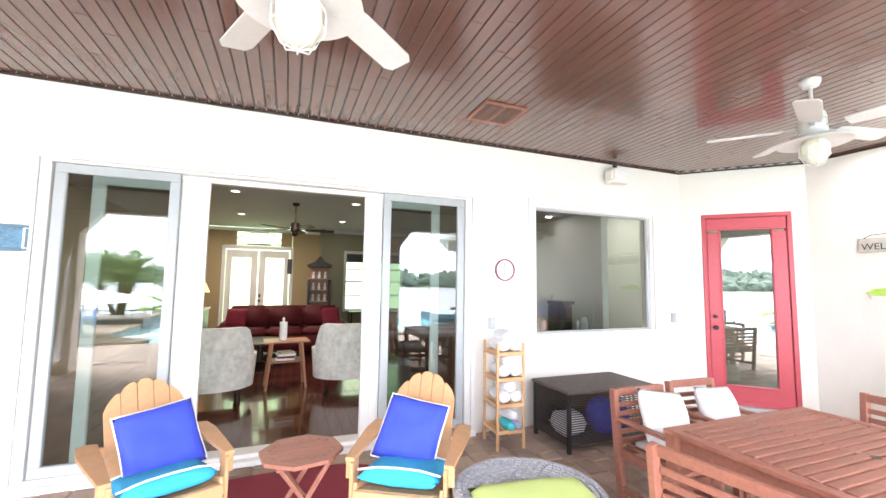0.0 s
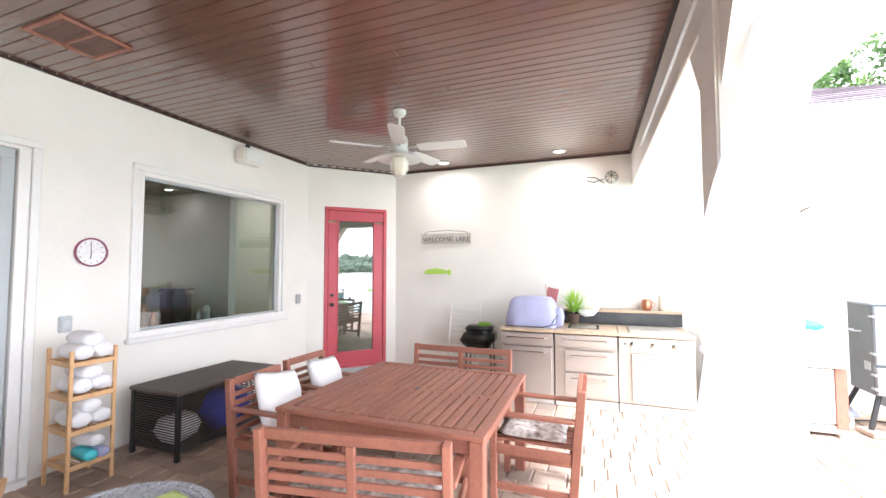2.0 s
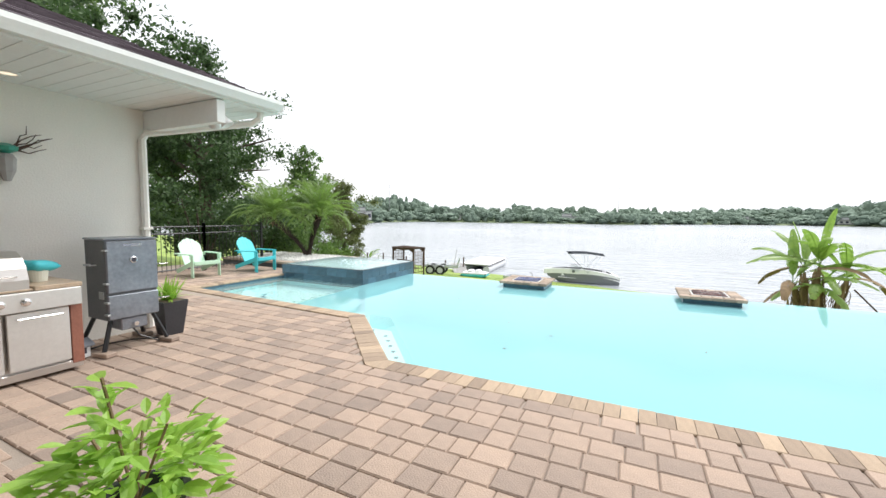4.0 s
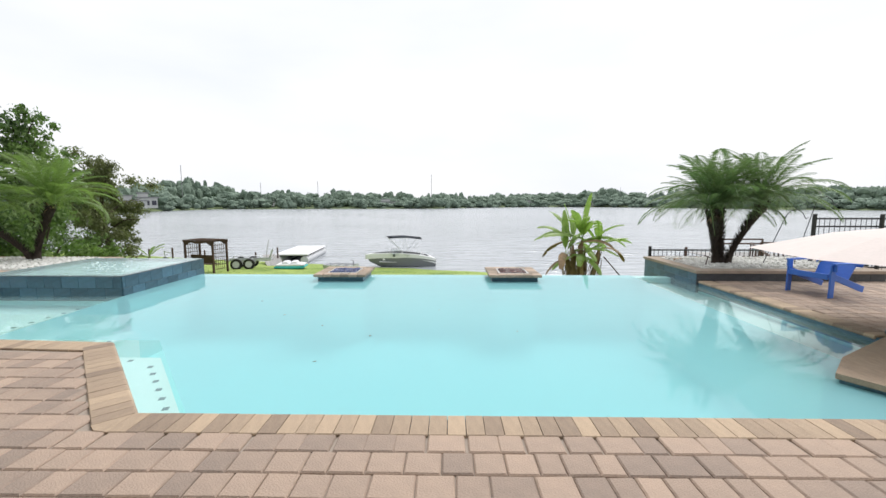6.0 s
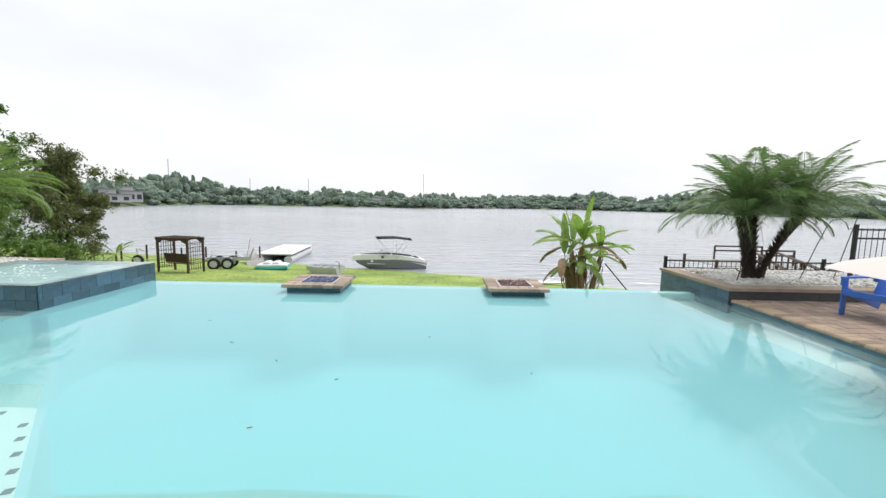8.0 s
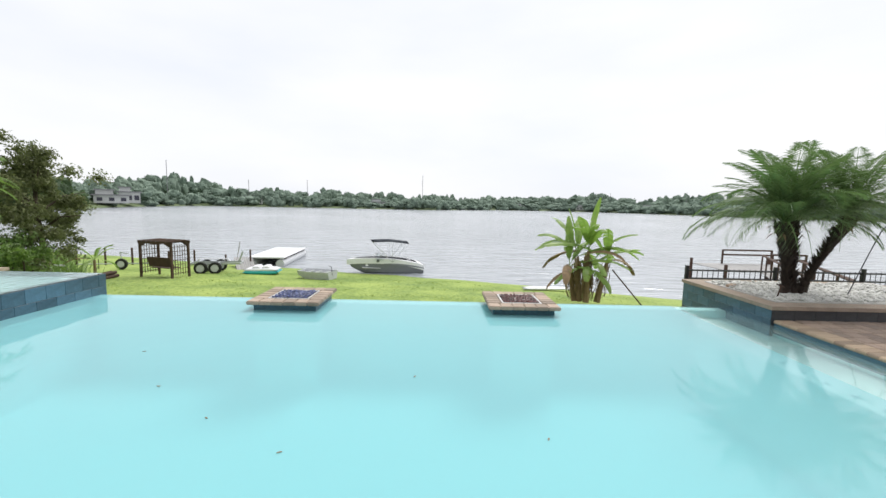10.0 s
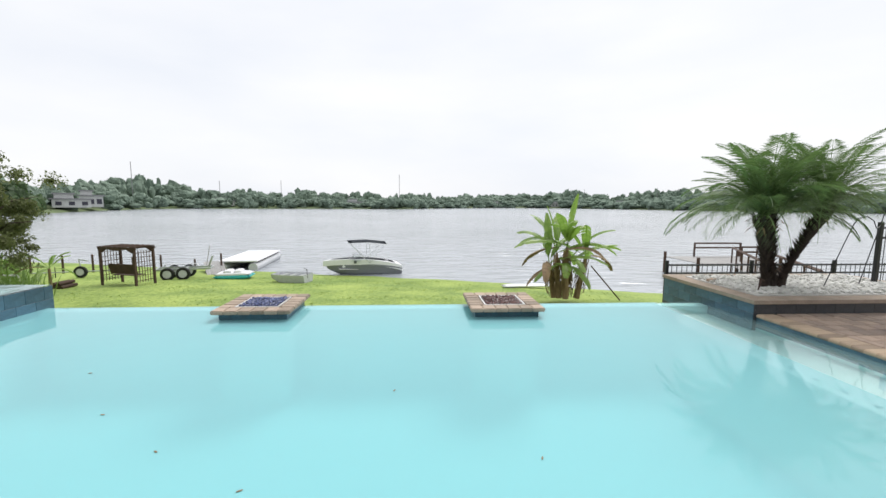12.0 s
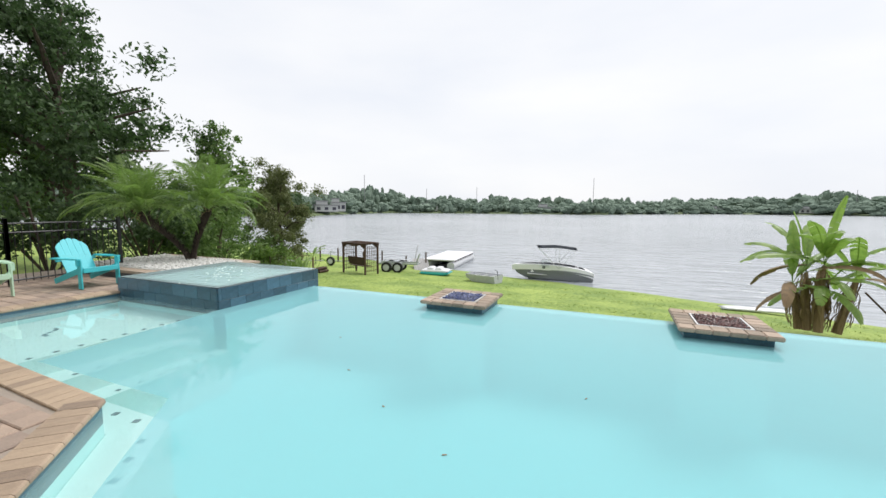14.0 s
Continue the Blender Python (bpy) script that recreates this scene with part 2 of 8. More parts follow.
M["oldwood"] = mat("weathered_wood", (0.075, 0.042, 0.03), 0.85, vary=0.3, scale=3)
M["deckwood"] = mat("grey_dock_wood", (0.34, 0.33, 0.32), 0.8, vary=0.2, scale=2, rand=0.5)
M["hull"] = mat("white_gelcoat", (0.80, 0.80, 0.82), 0.3, vary=0.03, bump=0)
M["hullgrey"] = mat("grey_hull_side", (0.20, 0.21, 0.23), 0.6, vary=0.06, bump=0)
M["navy"] = mat("slate_canvas", (0.035, 0.045, 0.06), 0.8)
M["alu"] = mat("aluminium", (0.42, 0.44, 0.42), 0.5, metal=0.6, vary=0.15)
M["rubber"] = mat("tyre_rubber", (0.015, 0.015, 0.015), 0.8)
M["terra"] = mat("dark_planter_glaze", (0.04, 0.042, 0.05), 0.35)
M["copper"] = mat("copper", (0.62, 0.27, 0.17), 0.3, metal=0.9)
M["signwood"] = mat("whitewashed_sign_wood", (0.50, 0.47, 0.42), 0.8, vary=0.2, scale=10)
M["ink"] = mat("dark_ink", (0.06, 0.06, 0.08), 0.8)
M["fishgreen"] = mat("lime_green_paint", (0.45, 0.68, 0.12), 0.5, vary=0.1)
M["frost"] = mat("frosted_lamp_glass", (0.75, 0.73, 0.62), 0.35, vary=0.02, bump=0)
M["picblue"] = mat("sea_blue_picture", (0.10, 0.22, 0.33), 0.5, vary=0.4, scale=8)
M["frameteal"] = mat("teal_picture_frame", (0.10, 0.20, 0.26), 0.4)
M["flagred"] = mat("faded_red_cloth", (0.35, 0.12, 0.13), 0.9, vary=0.2, scale=30)
M["teal"] = mat("green_teal_ceramic", (0.03, 0.28, 0.20), 0.3)
M["yellow"] = mat("yellow_plastic", (0.75, 0.65, 0.1), 0.5)
M["foam"] = mat("water_foam", (0.80, 0.90, 0.90), 0.6)
M["housewhite"] = mat("house_siding", (0.52, 0.53, 0.52), 0.8, vary=0.1, scale=0.3)
M["farroof"] = mat("far_roof", (0.25, 0.25, 0.26), 0.9)
M["lampglow"] = glow("warm_lampshade", (1.0, 0.62, 0.25), 0.10)
M["canglow"] = glow("lit_recessed_lamp", (1.0, 0.86, 0.66), 0.35)
# No lamp: emission stands in for daylight on the garden outside.
M["window_day"] = glow("garden_daylight_glow", (0.75, 0.90, 0.60), 0.10)
M["glass"], _g, _f = glass_mat("window_glass", (0.52, 0.60, 0.57), 4.2, 0.01)
M["doorglass"], _g, _f = glass_mat("door_glass", (0.30, 0.34, 0.35), 9.0, 0.0)
M["clear"], _g, _f = glass_mat("clear_glass", (0.92, 0.95, 0.94), 1.0)
M["water"], _g, _f = glass_mat("pool_water", (0.82, 0.98, 0.98), 1.0, 0.02, 1.33)
_n, _l = M["water"].node_tree.nodes, M["water"].node_tree.links
_d, _x = _n.new("ShaderNodeBsdfDiffuse"), _n.new("ShaderNodeMixShader")
_d.inputs[0].default_value = (0.265, 0.56, 0.60, 1)
_x.inputs[0].default_value = 0.76
_l.new(_n["Transparent BSDF"].outputs[0], _x.inputs[1])
_l.new(_d.outputs[0], _x.inputs[2])
_l.new(_x.outputs[0], _n["Mix Shader"].inputs[1])
ripple(M["water"], [_g.inputs["Normal"], _f.inputs["Normal"]], 1.8, 0.07, 0.04, (1, 1, 1))
M["shallow"], _g, _f = glass_mat("shallow_pool_water", (0.82, 0.98, 0.98), 1.0, 0.02, 1.33)
_n, _l = M["shallow"].node_tree.nodes, M["shallow"].node_tree.links
_d, _x = _n.new("ShaderNodeBsdfDiffuse"), _n.new("ShaderNodeMixShader")
_d.inputs[0].default_value = (0.42, 0.62, 0.62, 1)
_x.inputs[0].default_value = 0.30
_l.new(_n["Transparent BSDF"].outputs[0], _x.inputs[1])
_l.new(_d.outputs[0], _x.inputs[2])
_l.new(_x.outputs[0], _n["Mix Shader"].inputs[1])
ripple(M["shallow"], [_g.inputs["Normal"], _f.inputs["Normal"]], 1.8, 0.07, 0.04, (1, 1, 1))
M["spawater"], _g, _f = glass_mat("spa_water", (0.82, 0.98, 0.98), 1.0, 0.02, 1.33)
_n, _l = M["spawater"].node_tree.nodes, M["spawater"].node_tree.links
_d, _x = _n.new("ShaderNodeBsdfDiffuse"), _n.new("ShaderNodeMixShader")
_d.inputs[0].default_value = (0.52, 0.68, 0.70, 1)
_x.inputs[0].default_value = 0.62
_l.new(_n["Transparent BSDF"].outputs[0], _x.inputs[1])
_l.new(_d.outputs[0], _x.inputs[2])
_l.new(_x.outputs[0], _n["Mix Shader"].inputs[1])
ripple(M["spawater"], [_g.inputs["Normal"], _f.inputs["Normal"]], 7, 0.22, 0.05)
M["lake"] = mat("lake_water", (0.36, 0.385, 0.41), 0.16, vary=0.1, scale=0.02, bump=0, spec=0.9)
_p = M["lake"].node_tree.nodes["Principled BSDF"]
ripple(M["lake"], [_p.inputs["Normal"]], 0.9, 1.0, 0.36, (0.4, 1.1, 1))


def translucent(m, amount, color):
    n, l = m.node_tree.nodes, m.node_tree.links
    t, x = n.new("ShaderNodeBsdfTranslucent"), n.new("ShaderNodeMixShader")
    t.inputs[0].default_value = (*color, 1)
    x.inputs[0].default_value = amount
    l.new(n["Principled BSDF"].outputs[0], x.inputs[1])
    l.new(t.outputs[0], x.inputs[2])
    l.new(x.outputs[0], n["Material Output"].inputs[0])


translucent(M["curtain"], 0.62, (0.85, 0.87, 0.92))
for _k, _c in (("palmleaf", (0.14, 0.24, 0.07)), ("palmlight", (0.25, 0.42, 0.08)), ("banana", (0.30, 0.50, 0.10)), ("lime_leaf", (0.42, 0.72, 0.10)), ("leaf", (0.14, 0.26, 0.06)), ("leafdark", (0.06, 0.12, 0.035)), ("willow", (0.16, 0.20, 0.07))):
    translucent(M[_k], 0.35, _c)


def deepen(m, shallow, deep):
    """Grades plaster from shallow to deep, the water's absorption put into its colour."""
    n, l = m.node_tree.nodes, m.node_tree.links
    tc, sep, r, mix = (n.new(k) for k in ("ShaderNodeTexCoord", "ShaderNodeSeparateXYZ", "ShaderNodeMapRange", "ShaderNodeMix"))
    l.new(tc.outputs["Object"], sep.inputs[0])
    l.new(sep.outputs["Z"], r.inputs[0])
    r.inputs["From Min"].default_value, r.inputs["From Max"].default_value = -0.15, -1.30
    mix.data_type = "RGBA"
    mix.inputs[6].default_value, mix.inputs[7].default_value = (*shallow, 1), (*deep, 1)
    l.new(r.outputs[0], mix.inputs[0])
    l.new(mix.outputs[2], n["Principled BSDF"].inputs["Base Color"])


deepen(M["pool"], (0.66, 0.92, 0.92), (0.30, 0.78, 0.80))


# ---- mesh helpers ----
def part(name, bm, material, parent=None, label="", kind="", smooth=False):
    me = bpy.data.meshes.new(name)
    if smooth:
        for f in bm.faces:
            f.smooth = True
    bm.to_mesh(me)
    bm.free()
    me.materials.append(M[material])
    ob = new(name, me)
    if parent:
        ob.parent = parent
    return tagged(ob, label=label, kind=kind)


def thing(name, label, category, m=None, group="", kind=""):
    ob = new(name)
    ob.empty_display_size = 0.1
    if m is not None:
        ob.matrix_basis = m
    return tagged(ob, label=label, category=category, group=group, kind=kind)


def boxes(items, bevel=0.004, bm=None, seg=1):
    """items: (cx, cy, cz, sx, sy, sz[, rx, ry, rz])."""
    bm = bm or bmesh.new()
    for it in items:
        r = it[6:9] if len(it) > 6 else (0, 0, 0)
        m = pose(it[0], it[1], it[2], *r) @ Matrix.Diagonal((it[3], it[4], it[5], 1))
        g = bmesh.ops.create_cube(bm, size=1, matrix=m)
        if bevel:
            es = list({e for v in g["verts"] for e in v.link_edges})
            bmesh.ops.bevel(bm, geom=es, offset=min(bevel, min(it[3:6]) * 0.35), segments=seg, affect="EDGES")
    return bm


def rods(items, r=0.01, seg=8, bm=None, r2=None):
    """items: pairs of points."""
    bm = bm or bmesh.new()
    for a, b in items:
        a, b = Vector(a), Vector(b)
        d = b - a
        m = Matrix.Translation((a + b) / 2) @ d.to_track_quat("Z", "Y").to_matrix().to_4x4()
        bmesh.ops.create_cone(bm, cap_ends=True, segments=seg, radius1=r, radius2=r if r2 is None else r2, depth=d.length, matrix=m)
    return bm


def lathe(profile, seg=20, bm=None, at=(0, 0, 0)):
    bm = bm or bmesh.new()
    rings = []
    for r, z in profile:
        rings.append([bm.verts.new((at[0] + r * math.cos(2 * math.pi * k / seg), at[1] + r * math.sin(2 * math.pi * k / seg), at[2] + z)) for k in range(seg)])
    for a, b in zip(rings, rings[1:]):
        for k in range(seg):
            bm.faces.new((a[k], a[(k + 1) % seg], b[(k + 1) % seg], b[k]))
    bm.faces.new(rings[0][::-1])
    bm.faces.new(rings[-1])
    return bm


def tube(points, r=0.01, seg=6, bm=None):
    """A bent tube; r: a number or one a point."""
    bm = bm or bmesh.new()
    pts = [Vector(p) for p in points]
    rs = r if isinstance(r, (list, tuple)) else [r] * len(pts)
    rings, up = [], None
    for i, p in enumerate(pts):
        d = (pts[min(i + 1, len(pts) - 1)] - pts[max(i - 1, 0)]).normalized()
        u = d.cross(Vector((0.31, 0.2, 0.93)) if abs(d.z) < 0.9 else Vector((1, 0.1, 0))).normalized()
        w = d.cross(u)
        rings.append([bm.verts.new(p + rs[i] * (u * math.cos(2 * math.pi * k / seg) + w * math.sin(2 * math.pi * k / seg))) for k in range(seg)])
    for a, b in zip(rings, rings[1:]):
        for k in range(seg):
            bm.faces.new((a[k], a[(k + 1) % seg], b[(k + 1) % seg], b[k]))
    bm.faces.new(rings[0][::-1])
    bm.faces.new(rings[-1])
    return bm


def slab(points, z0, z1, bm=None):
    """A prism over a plan outline (counter-clockwise)."""
    bm = bm or bmesh.new()
    lo = [bm.verts.new((x, y, z0)) for x, y in points]
    hi = [bm.verts.new((x, y, z1)) for x, y in points]
    bm.faces.new(lo[::-1])
    bm.faces.new(hi)
    for k in range(len(points)):
        q = (k + 1) % len(points)
        bm.faces.new((lo[k], lo[q], hi[q], hi[k]))
    return bm


def plate(points, y0, y1, bm=None):
    """A prism over an outline in x and z, from y0 to y1."""
    bm = bm or bmesh.new()
    a = [bm.verts.new((x, y0, z)) for x, z in points]
    b = [bm.verts.new((x, y1, z)) for x, z in points]
    bm.faces.new(a)
    bm.faces.new(b[::-1])
    for k in range(len(points)):
        q = (k + 1) % len(points)
        bm.faces.new((a[q], a[k], b[k], b[q]))
    return bm


def cushion(w, d, h, n=10, bm=None, m=None):
    """A pillow lying flat: puffed in the middle, pinched at the edge."""
    bm = bm or bmesh.new()
    m = m or Matrix()
    top, bot = {}, {}
    for i in range(n + 1):
        for j in range(n + 1):
            u, v = 2 * i / n - 1, 2 * j / n - 1
            puff = ((1 - u ** 4) * (1 - v ** 4)) ** 0.5
            pull = 1 - 0.06 * (1 - abs(u * v)) * (abs(u) ** 6 + abs(v) ** 6) * 0.7
            x, y = u * w / 2 * pull, v * d / 2 * pull
            wob = noise.noise(Vector((u * 2, v * 2, w * 5))) * 0.12 * h
            top[i, j] = bm.verts.new(m @ Vector((x, y, h / 2 * puff + wob * puff)))
            bot[i, j] = top[i, j] if max(abs(u), abs(v)) > 0.999 else bm.verts.new(m @ Vector((x, y, -h / 2 * puff + wob * puff)))
    for i in range(n):
        for j in range(n):
            bm.faces.new((top[i, j], top[i + 1, j], top[i + 1, j + 1], top[i, j + 1]))
            bm.faces.new((bot[i, j], bot[i, j + 1], bot[i + 1, j + 1], bot[i + 1, j]))
    return bm


def structure(name, bm, material, label="", smooth=False):
    return part(name, bm, material, label=label, kind="structure", smooth=smooth)


def leaves(count, place, size, seed, bend=0.3, bm_name="crown"):
    """Vertices and faces of many small leaves; place(rng) gives a point."""
    rng = np.random.default_rng(seed)
    vs, fs = [], []
    for k in range(count):
        p = np.array(place(rng))
        a = rng.normal(size=3)
        a /= np.linalg.norm(a)
        b = np.cross(a, rng.normal(size=3))
        b /= np.linalg.norm(b) + 1e-6
        s = size * rng.uniform(0.6, 1.4)
        i = len(vs)
        vs += [tuple(p - a * s), tuple(p + b * s * 0.45 + (0, 0, s * bend)), tuple(p + a * s), tuple(p - b * s * 0.45)]
        fs.append((i, i + 1, i + 2, i + 3))
    return vs, fs


def mesh_part(name, vs, fs, material, parent=None, kind="", label=""):
    me = bpy.data.meshes.new(name)
    me.from_pydata(vs, [], fs)
    me.materials.append(M[material])
    ob = new(name, me)
    if parent:
        ob.parent = parent
    return tagged(ob, label=label, kind=kind)

# ---- plan ----
WALL_N, WALL_E, CEIL, SOFFIT = 3.95, 5.95, 3.10, 2.79
WATER, LAKE, EDGE = -0.09, -2.88, -9.93
POOL = [(-4.62, -3.71), (2.50, -3.71), (3.90, -5.17), (8.36, -5.17 - 0.23), (8.36, -7.72), (5.85, -7.72), (5.85, EDGE), (-4.62, EDGE)]


def in_pool(x, y, grow=0.0):
    """Whether a place lies in the pool, grown by some metres."""
    if not (-4.62 - grow < x < 8.36 + grow and EDGE - 0.3 < y < -3.71 + grow):
        return False
    if x > 5.85 and y < -7.72:
        return False
    if x > 2.50 and y > -5.17 + grow:
        k = (x - 2.50) / 1.40
        if x > 3.90 + grow:
            return False
        if y - (-3.71 - k * 1.46) > grow * 1.43:
            return False
    return True


# ---- ground ----
def lawn_z(x, y):
    """The lawn falls from the pool's far wall to the lake, which lies nearer towards the west."""
    shore = -27.3 + (4.6 * min(1, -x / 12) if x < 0 else -max(0, x) * 0.27)
    k = (y + 14) / (shore + 14)
    z = -1.75 - 1.13 * max(-0.1, k)
    if k > 1:
        z = LAKE - 0.10 * (shore - y)
    return max(z, -4.5) + 0.05 * noise.noise(Vector((x * 0.3, y * 0.3, 0)))


xs = [-2500, -900, -300, -120, -70, -45, -32] + [v for v in np.arange(-26, 46, 1.0)] + [55, 80, 140, 300, 900, 2500]
ys = [60, 30, 8] + [v for v in np.arange(-10, -52, -1.0)] + [-60, -90, -150, -300, -560, -640, -900, -2500]
vs, fs = [], []
for y in ys:
    for x in xs:
        z = lawn_z(x, y) if y > -60 else (-5 if y > -600 else -2.6)
        if y > -60 and x > 12:
            z += min(2.3, (x - 12) * 0.12) * max(0, 1 - max(0, (-y - 10)) / 10)
        if y >= 8:
            z = -0.4
        vs.append((x, y, z))
W = len(xs)
for j in range(len(ys) - 1):
    for i in range(W - 1):
        fs.append((j * W + i, (j + 1) * W + i, (j + 1) * W + i + 1, j * W + i + 1))
ground = mesh_part("ground", vs, fs, "grass", kind="structure", label="green lawn sloping down to the lake shore")
for p in ground.data.polygons:
    p.use_smooth = True
structure("lake", slab([(-2400, -595), (2400, -595), (2400, -12.5), (-2400, -12.5)], LAKE - 0.02, LAKE), "lake", "grey rippled lake water under an overcast sky")

rng = np.random.default_rng(77)
vs, fs = [], []
for k in range(12000):
    x, y = rng.uniform(-9, 21), -11.5 - 15.5 * rng.random() ** 0.8
    z = lawn_z(x, y)
    if z < LAKE + 0.12:
        continue
    if x > 12:
        z += min(2.3, (x - 12) * 0.12) * max(0, 1 - max(0, (-y - 10)) / 10)
    dense = 0.5 + noise.noise(Vector((x * 0.7, y * 0.7, 3)))
    if rng.random() > dense + 0.35:
        continue
    for b in range(3):
        a, h = rng.uniform(0, 6.28), rng.uniform(0.012, 0.04) * (0.6 + dense)
        u = np.array([math.cos(a), math.sin(a), 0]) * rng.uniform(0.010, 0.022)
        c = np.array([x + rng.normal() * 0.03, y + rng.normal() * 0.03, z - 0.01])
        i = len(vs)
        vs += [tuple(c - u), tuple(c + u), tuple(c + (rng.normal() * 0.02, rng.normal() * 0.02, h))]
        fs.append((i, i + 1, i + 2))
mesh_part("grass_tufts", vs, fs, "blade", kind="stuff", label="tufts of lawn grass")

# ---- paved floor, with the pool left open ----
def floor_slab(name, x0, x1, y0, y1, z0=-0.6, z1=-0.022, material="joint"):
    return structure(name, slab([(x0, y0), (x1, y0), (x1, y1), (x0, y1)], z0, z1), material)


tagged(floor_slab("floor", -7.5, 5.95 + 0.25, -3.50, 4.02), label="sand bed of the brick-paved patio")
bm = slab([(2.55, -3.55), (3.93, -5.0), (8.6, -5.2), (11.5, -5.2), (11.5, -3.5), (2.6, -3.5)], -0.6, -0.022)
structure("floor", bm, "joint")
floor_slab("floor", 8.45, 12.5, -10.9, -5.2)
floor_slab("floor", -10.5, -4.75, -10.9, -3.5)

# ---- pool ----
def ring(points, width):
    out = []
    n = len(points)
    for k in range(n):
        a, b, c = Vector(points[k - 1]), Vector(points[k]), Vector(points[(k + 1) % n])
        d1, d2 = (b - a).normalized(), (c - b).normalized()
        n1, n2 = Vector((-d1.y, d1.x)), Vector((-d2.y, d2.x))
        v = (n1 + n2)
        v = v / max(0.3, v.dot(n1))
        out.append(tuple(b + v * width))
    return out


def wall_strip(pts, z0, z1, thick):
    """A wall whose face runs along pts; its body lies to the left."""
    bm = bmesh.new()
    for a, b in zip(pts, pts[1:]):
        a, b = Vector(a), Vector(b)
        d = (b - a).normalized()
        nn = Vector((-d.y, d.x)) * thick
        q = [a, b, b + nn, a + nn]
        slab([(v.x, v.y) for v in q], z0, z1, bm)
    return bm


structure("pool_floor", slab([(x, y) for x, y in POOL[::-1]], -1.55, -1.35), "pool", "swimming pool floor, plaster coloured with the water tint")
structure("pool_wall", wall_strip([POOL[k] for k in (7, 0, 1, 2, 3, 4, 5, 6)], -1.36, -0.20, 0.12), "pool", "pool wall, plaster coloured with the water tint")
structure("pool_tile_band", wall_strip([POOL[k] for k in (7, 0, 1, 2, 3, 4)], -0.20, -0.024, 0.12), "tile", "band of blue slate tiles round the pool")
structure("infinity_edge", boxes([(0.6, EDGE + 0.085, -0.86, 10.5, 0.19, 1.50)], 0.01), "pool", "thin overflowing far edge of the pool")
structure("basin_wall", boxes([(0.6, EDGE - 0.25, -2.0, 10.4, 0.12, 3.4)], 0), "tile")
def sheet(points, z):
    bm = bmesh.new()
    bm.faces.new([bm.verts.new((x, y, z)) for x, y in points])
    return bm


DEEP = [(-3.75, -3.71), (2.10, -3.71), (3.62, -5.50), (5.66, -5.50), (5.85, -7.72), (5.85, EDGE), (-3.75, EDGE)]
BENCHES = [(2.10, -3.71), (2.50, -3.71), (3.90, -5.17), (8.36, -5.40), (8.36, -7.72), (5.85, -7.72), (5.66, -5.50), (3.62, -5.50)]
WEST_BENCH = [(-4.62, -3.71), (-3.75, -3.71), (-3.75, EDGE), (-4.62, EDGE)]
for outline, finish, text in ((DEEP, "water", "still turquoise pool water"), (BENCHES, "shallow", "clear shallow water over the pale steps"), (WEST_BENCH, "shallow", "clear shallow water over the deck-side bench")):
    structure("water", sheet(outline[::-1], WATER), finish, text).visible_shadow = False

structure("sun_shelf", slab([(6.35, -7.72), (8.35, -7.72), (8.35, -5.40), (6.35, -5.33)], -1.34, -0.26), "plaster", "pale plaster sun shelf under shallow water")
structure("pool_step", slab([(6.0, -7.72), (6.36, -7.72), (6.36, -5.33), (5.95, -5.32)], -1.34, -0.48), "plaster", "pale submerged pool step")
structure("pool_step", slab([(5.66, -7.74), (6.01, -7.74), (5.96, -5.32), (5.6, -5.32)], -1.34, -0.72), "plaster", "pale submerged pool step")
structure("pool_bench", slab([(2.10, -3.72), (3.62, -5.50), (5.6, -5.52), (5.6, -5.25), (3.90, -5.18), (2.50, -3.72)], -1.34, -0.30), "plaster", "pale submerged bench along the angled pool edge")
structure("pool_bench", slab([(-4.61, -9.8), (-4.0, -9.8), (-3.75, -9.2), (-3.75, -5.2), (-4.61, -5.2)], -1.34, -0.24), "plaster", "pale submerged bench along the deck side")
dots = boxes([], 0)
for (x0, y0, z, x1, y1, n) in ((6.43, -7.6, -0.258, 6.43, -5.6, 8), (6.08, -7.6, -0.478, 6.05, -5.6, 8), (5.74, -7.6, -0.718, 5.7, -5.6, 8),
                               (2.33, -3.88, -0.297, 3.62, -5.32, 8), (3.75, -5.40, -0.298, 5.5, -5.42, 6), (-3.88, -9.1, -0.237, -3.88, -5.4, 13)):
    for k in range(n):
        f = (k + 0.5) / n
        boxes([(x0 + (x1 - x0) * f, y0 + (y1 - y0) * f, z, 0.05, 0.05, 0.006, 0, 0, 20)], 0, dots)
structure("step_marker_tiles", dots, "dot", "small dark marker tiles along the underwater steps")

rng = np.random.default_rng(31)
for x, y in ((1.9, -6.1), (1.2, -5.7), (0.4, -6.9), (2.6, -6.6), (-0.6, -5.9), (3.3, -7.4), (1.6, -4.9)):
    lf_ = thing("floating_leaf", "small curled dark leaf floating on the pool water", "leaf", pose(x, y, WATER + 0.003, 0, 0, rng.uniform(0, 360)), group="leaves on the pool")
    part("blade", slab([(-0.019, 0), (-0.007, -0.006), (0.010, -0.005), (0.020, 0.002), (0.007, 0.007), (-0.008, 0.006)], 0, 0.002), "dryleaf", lf_)

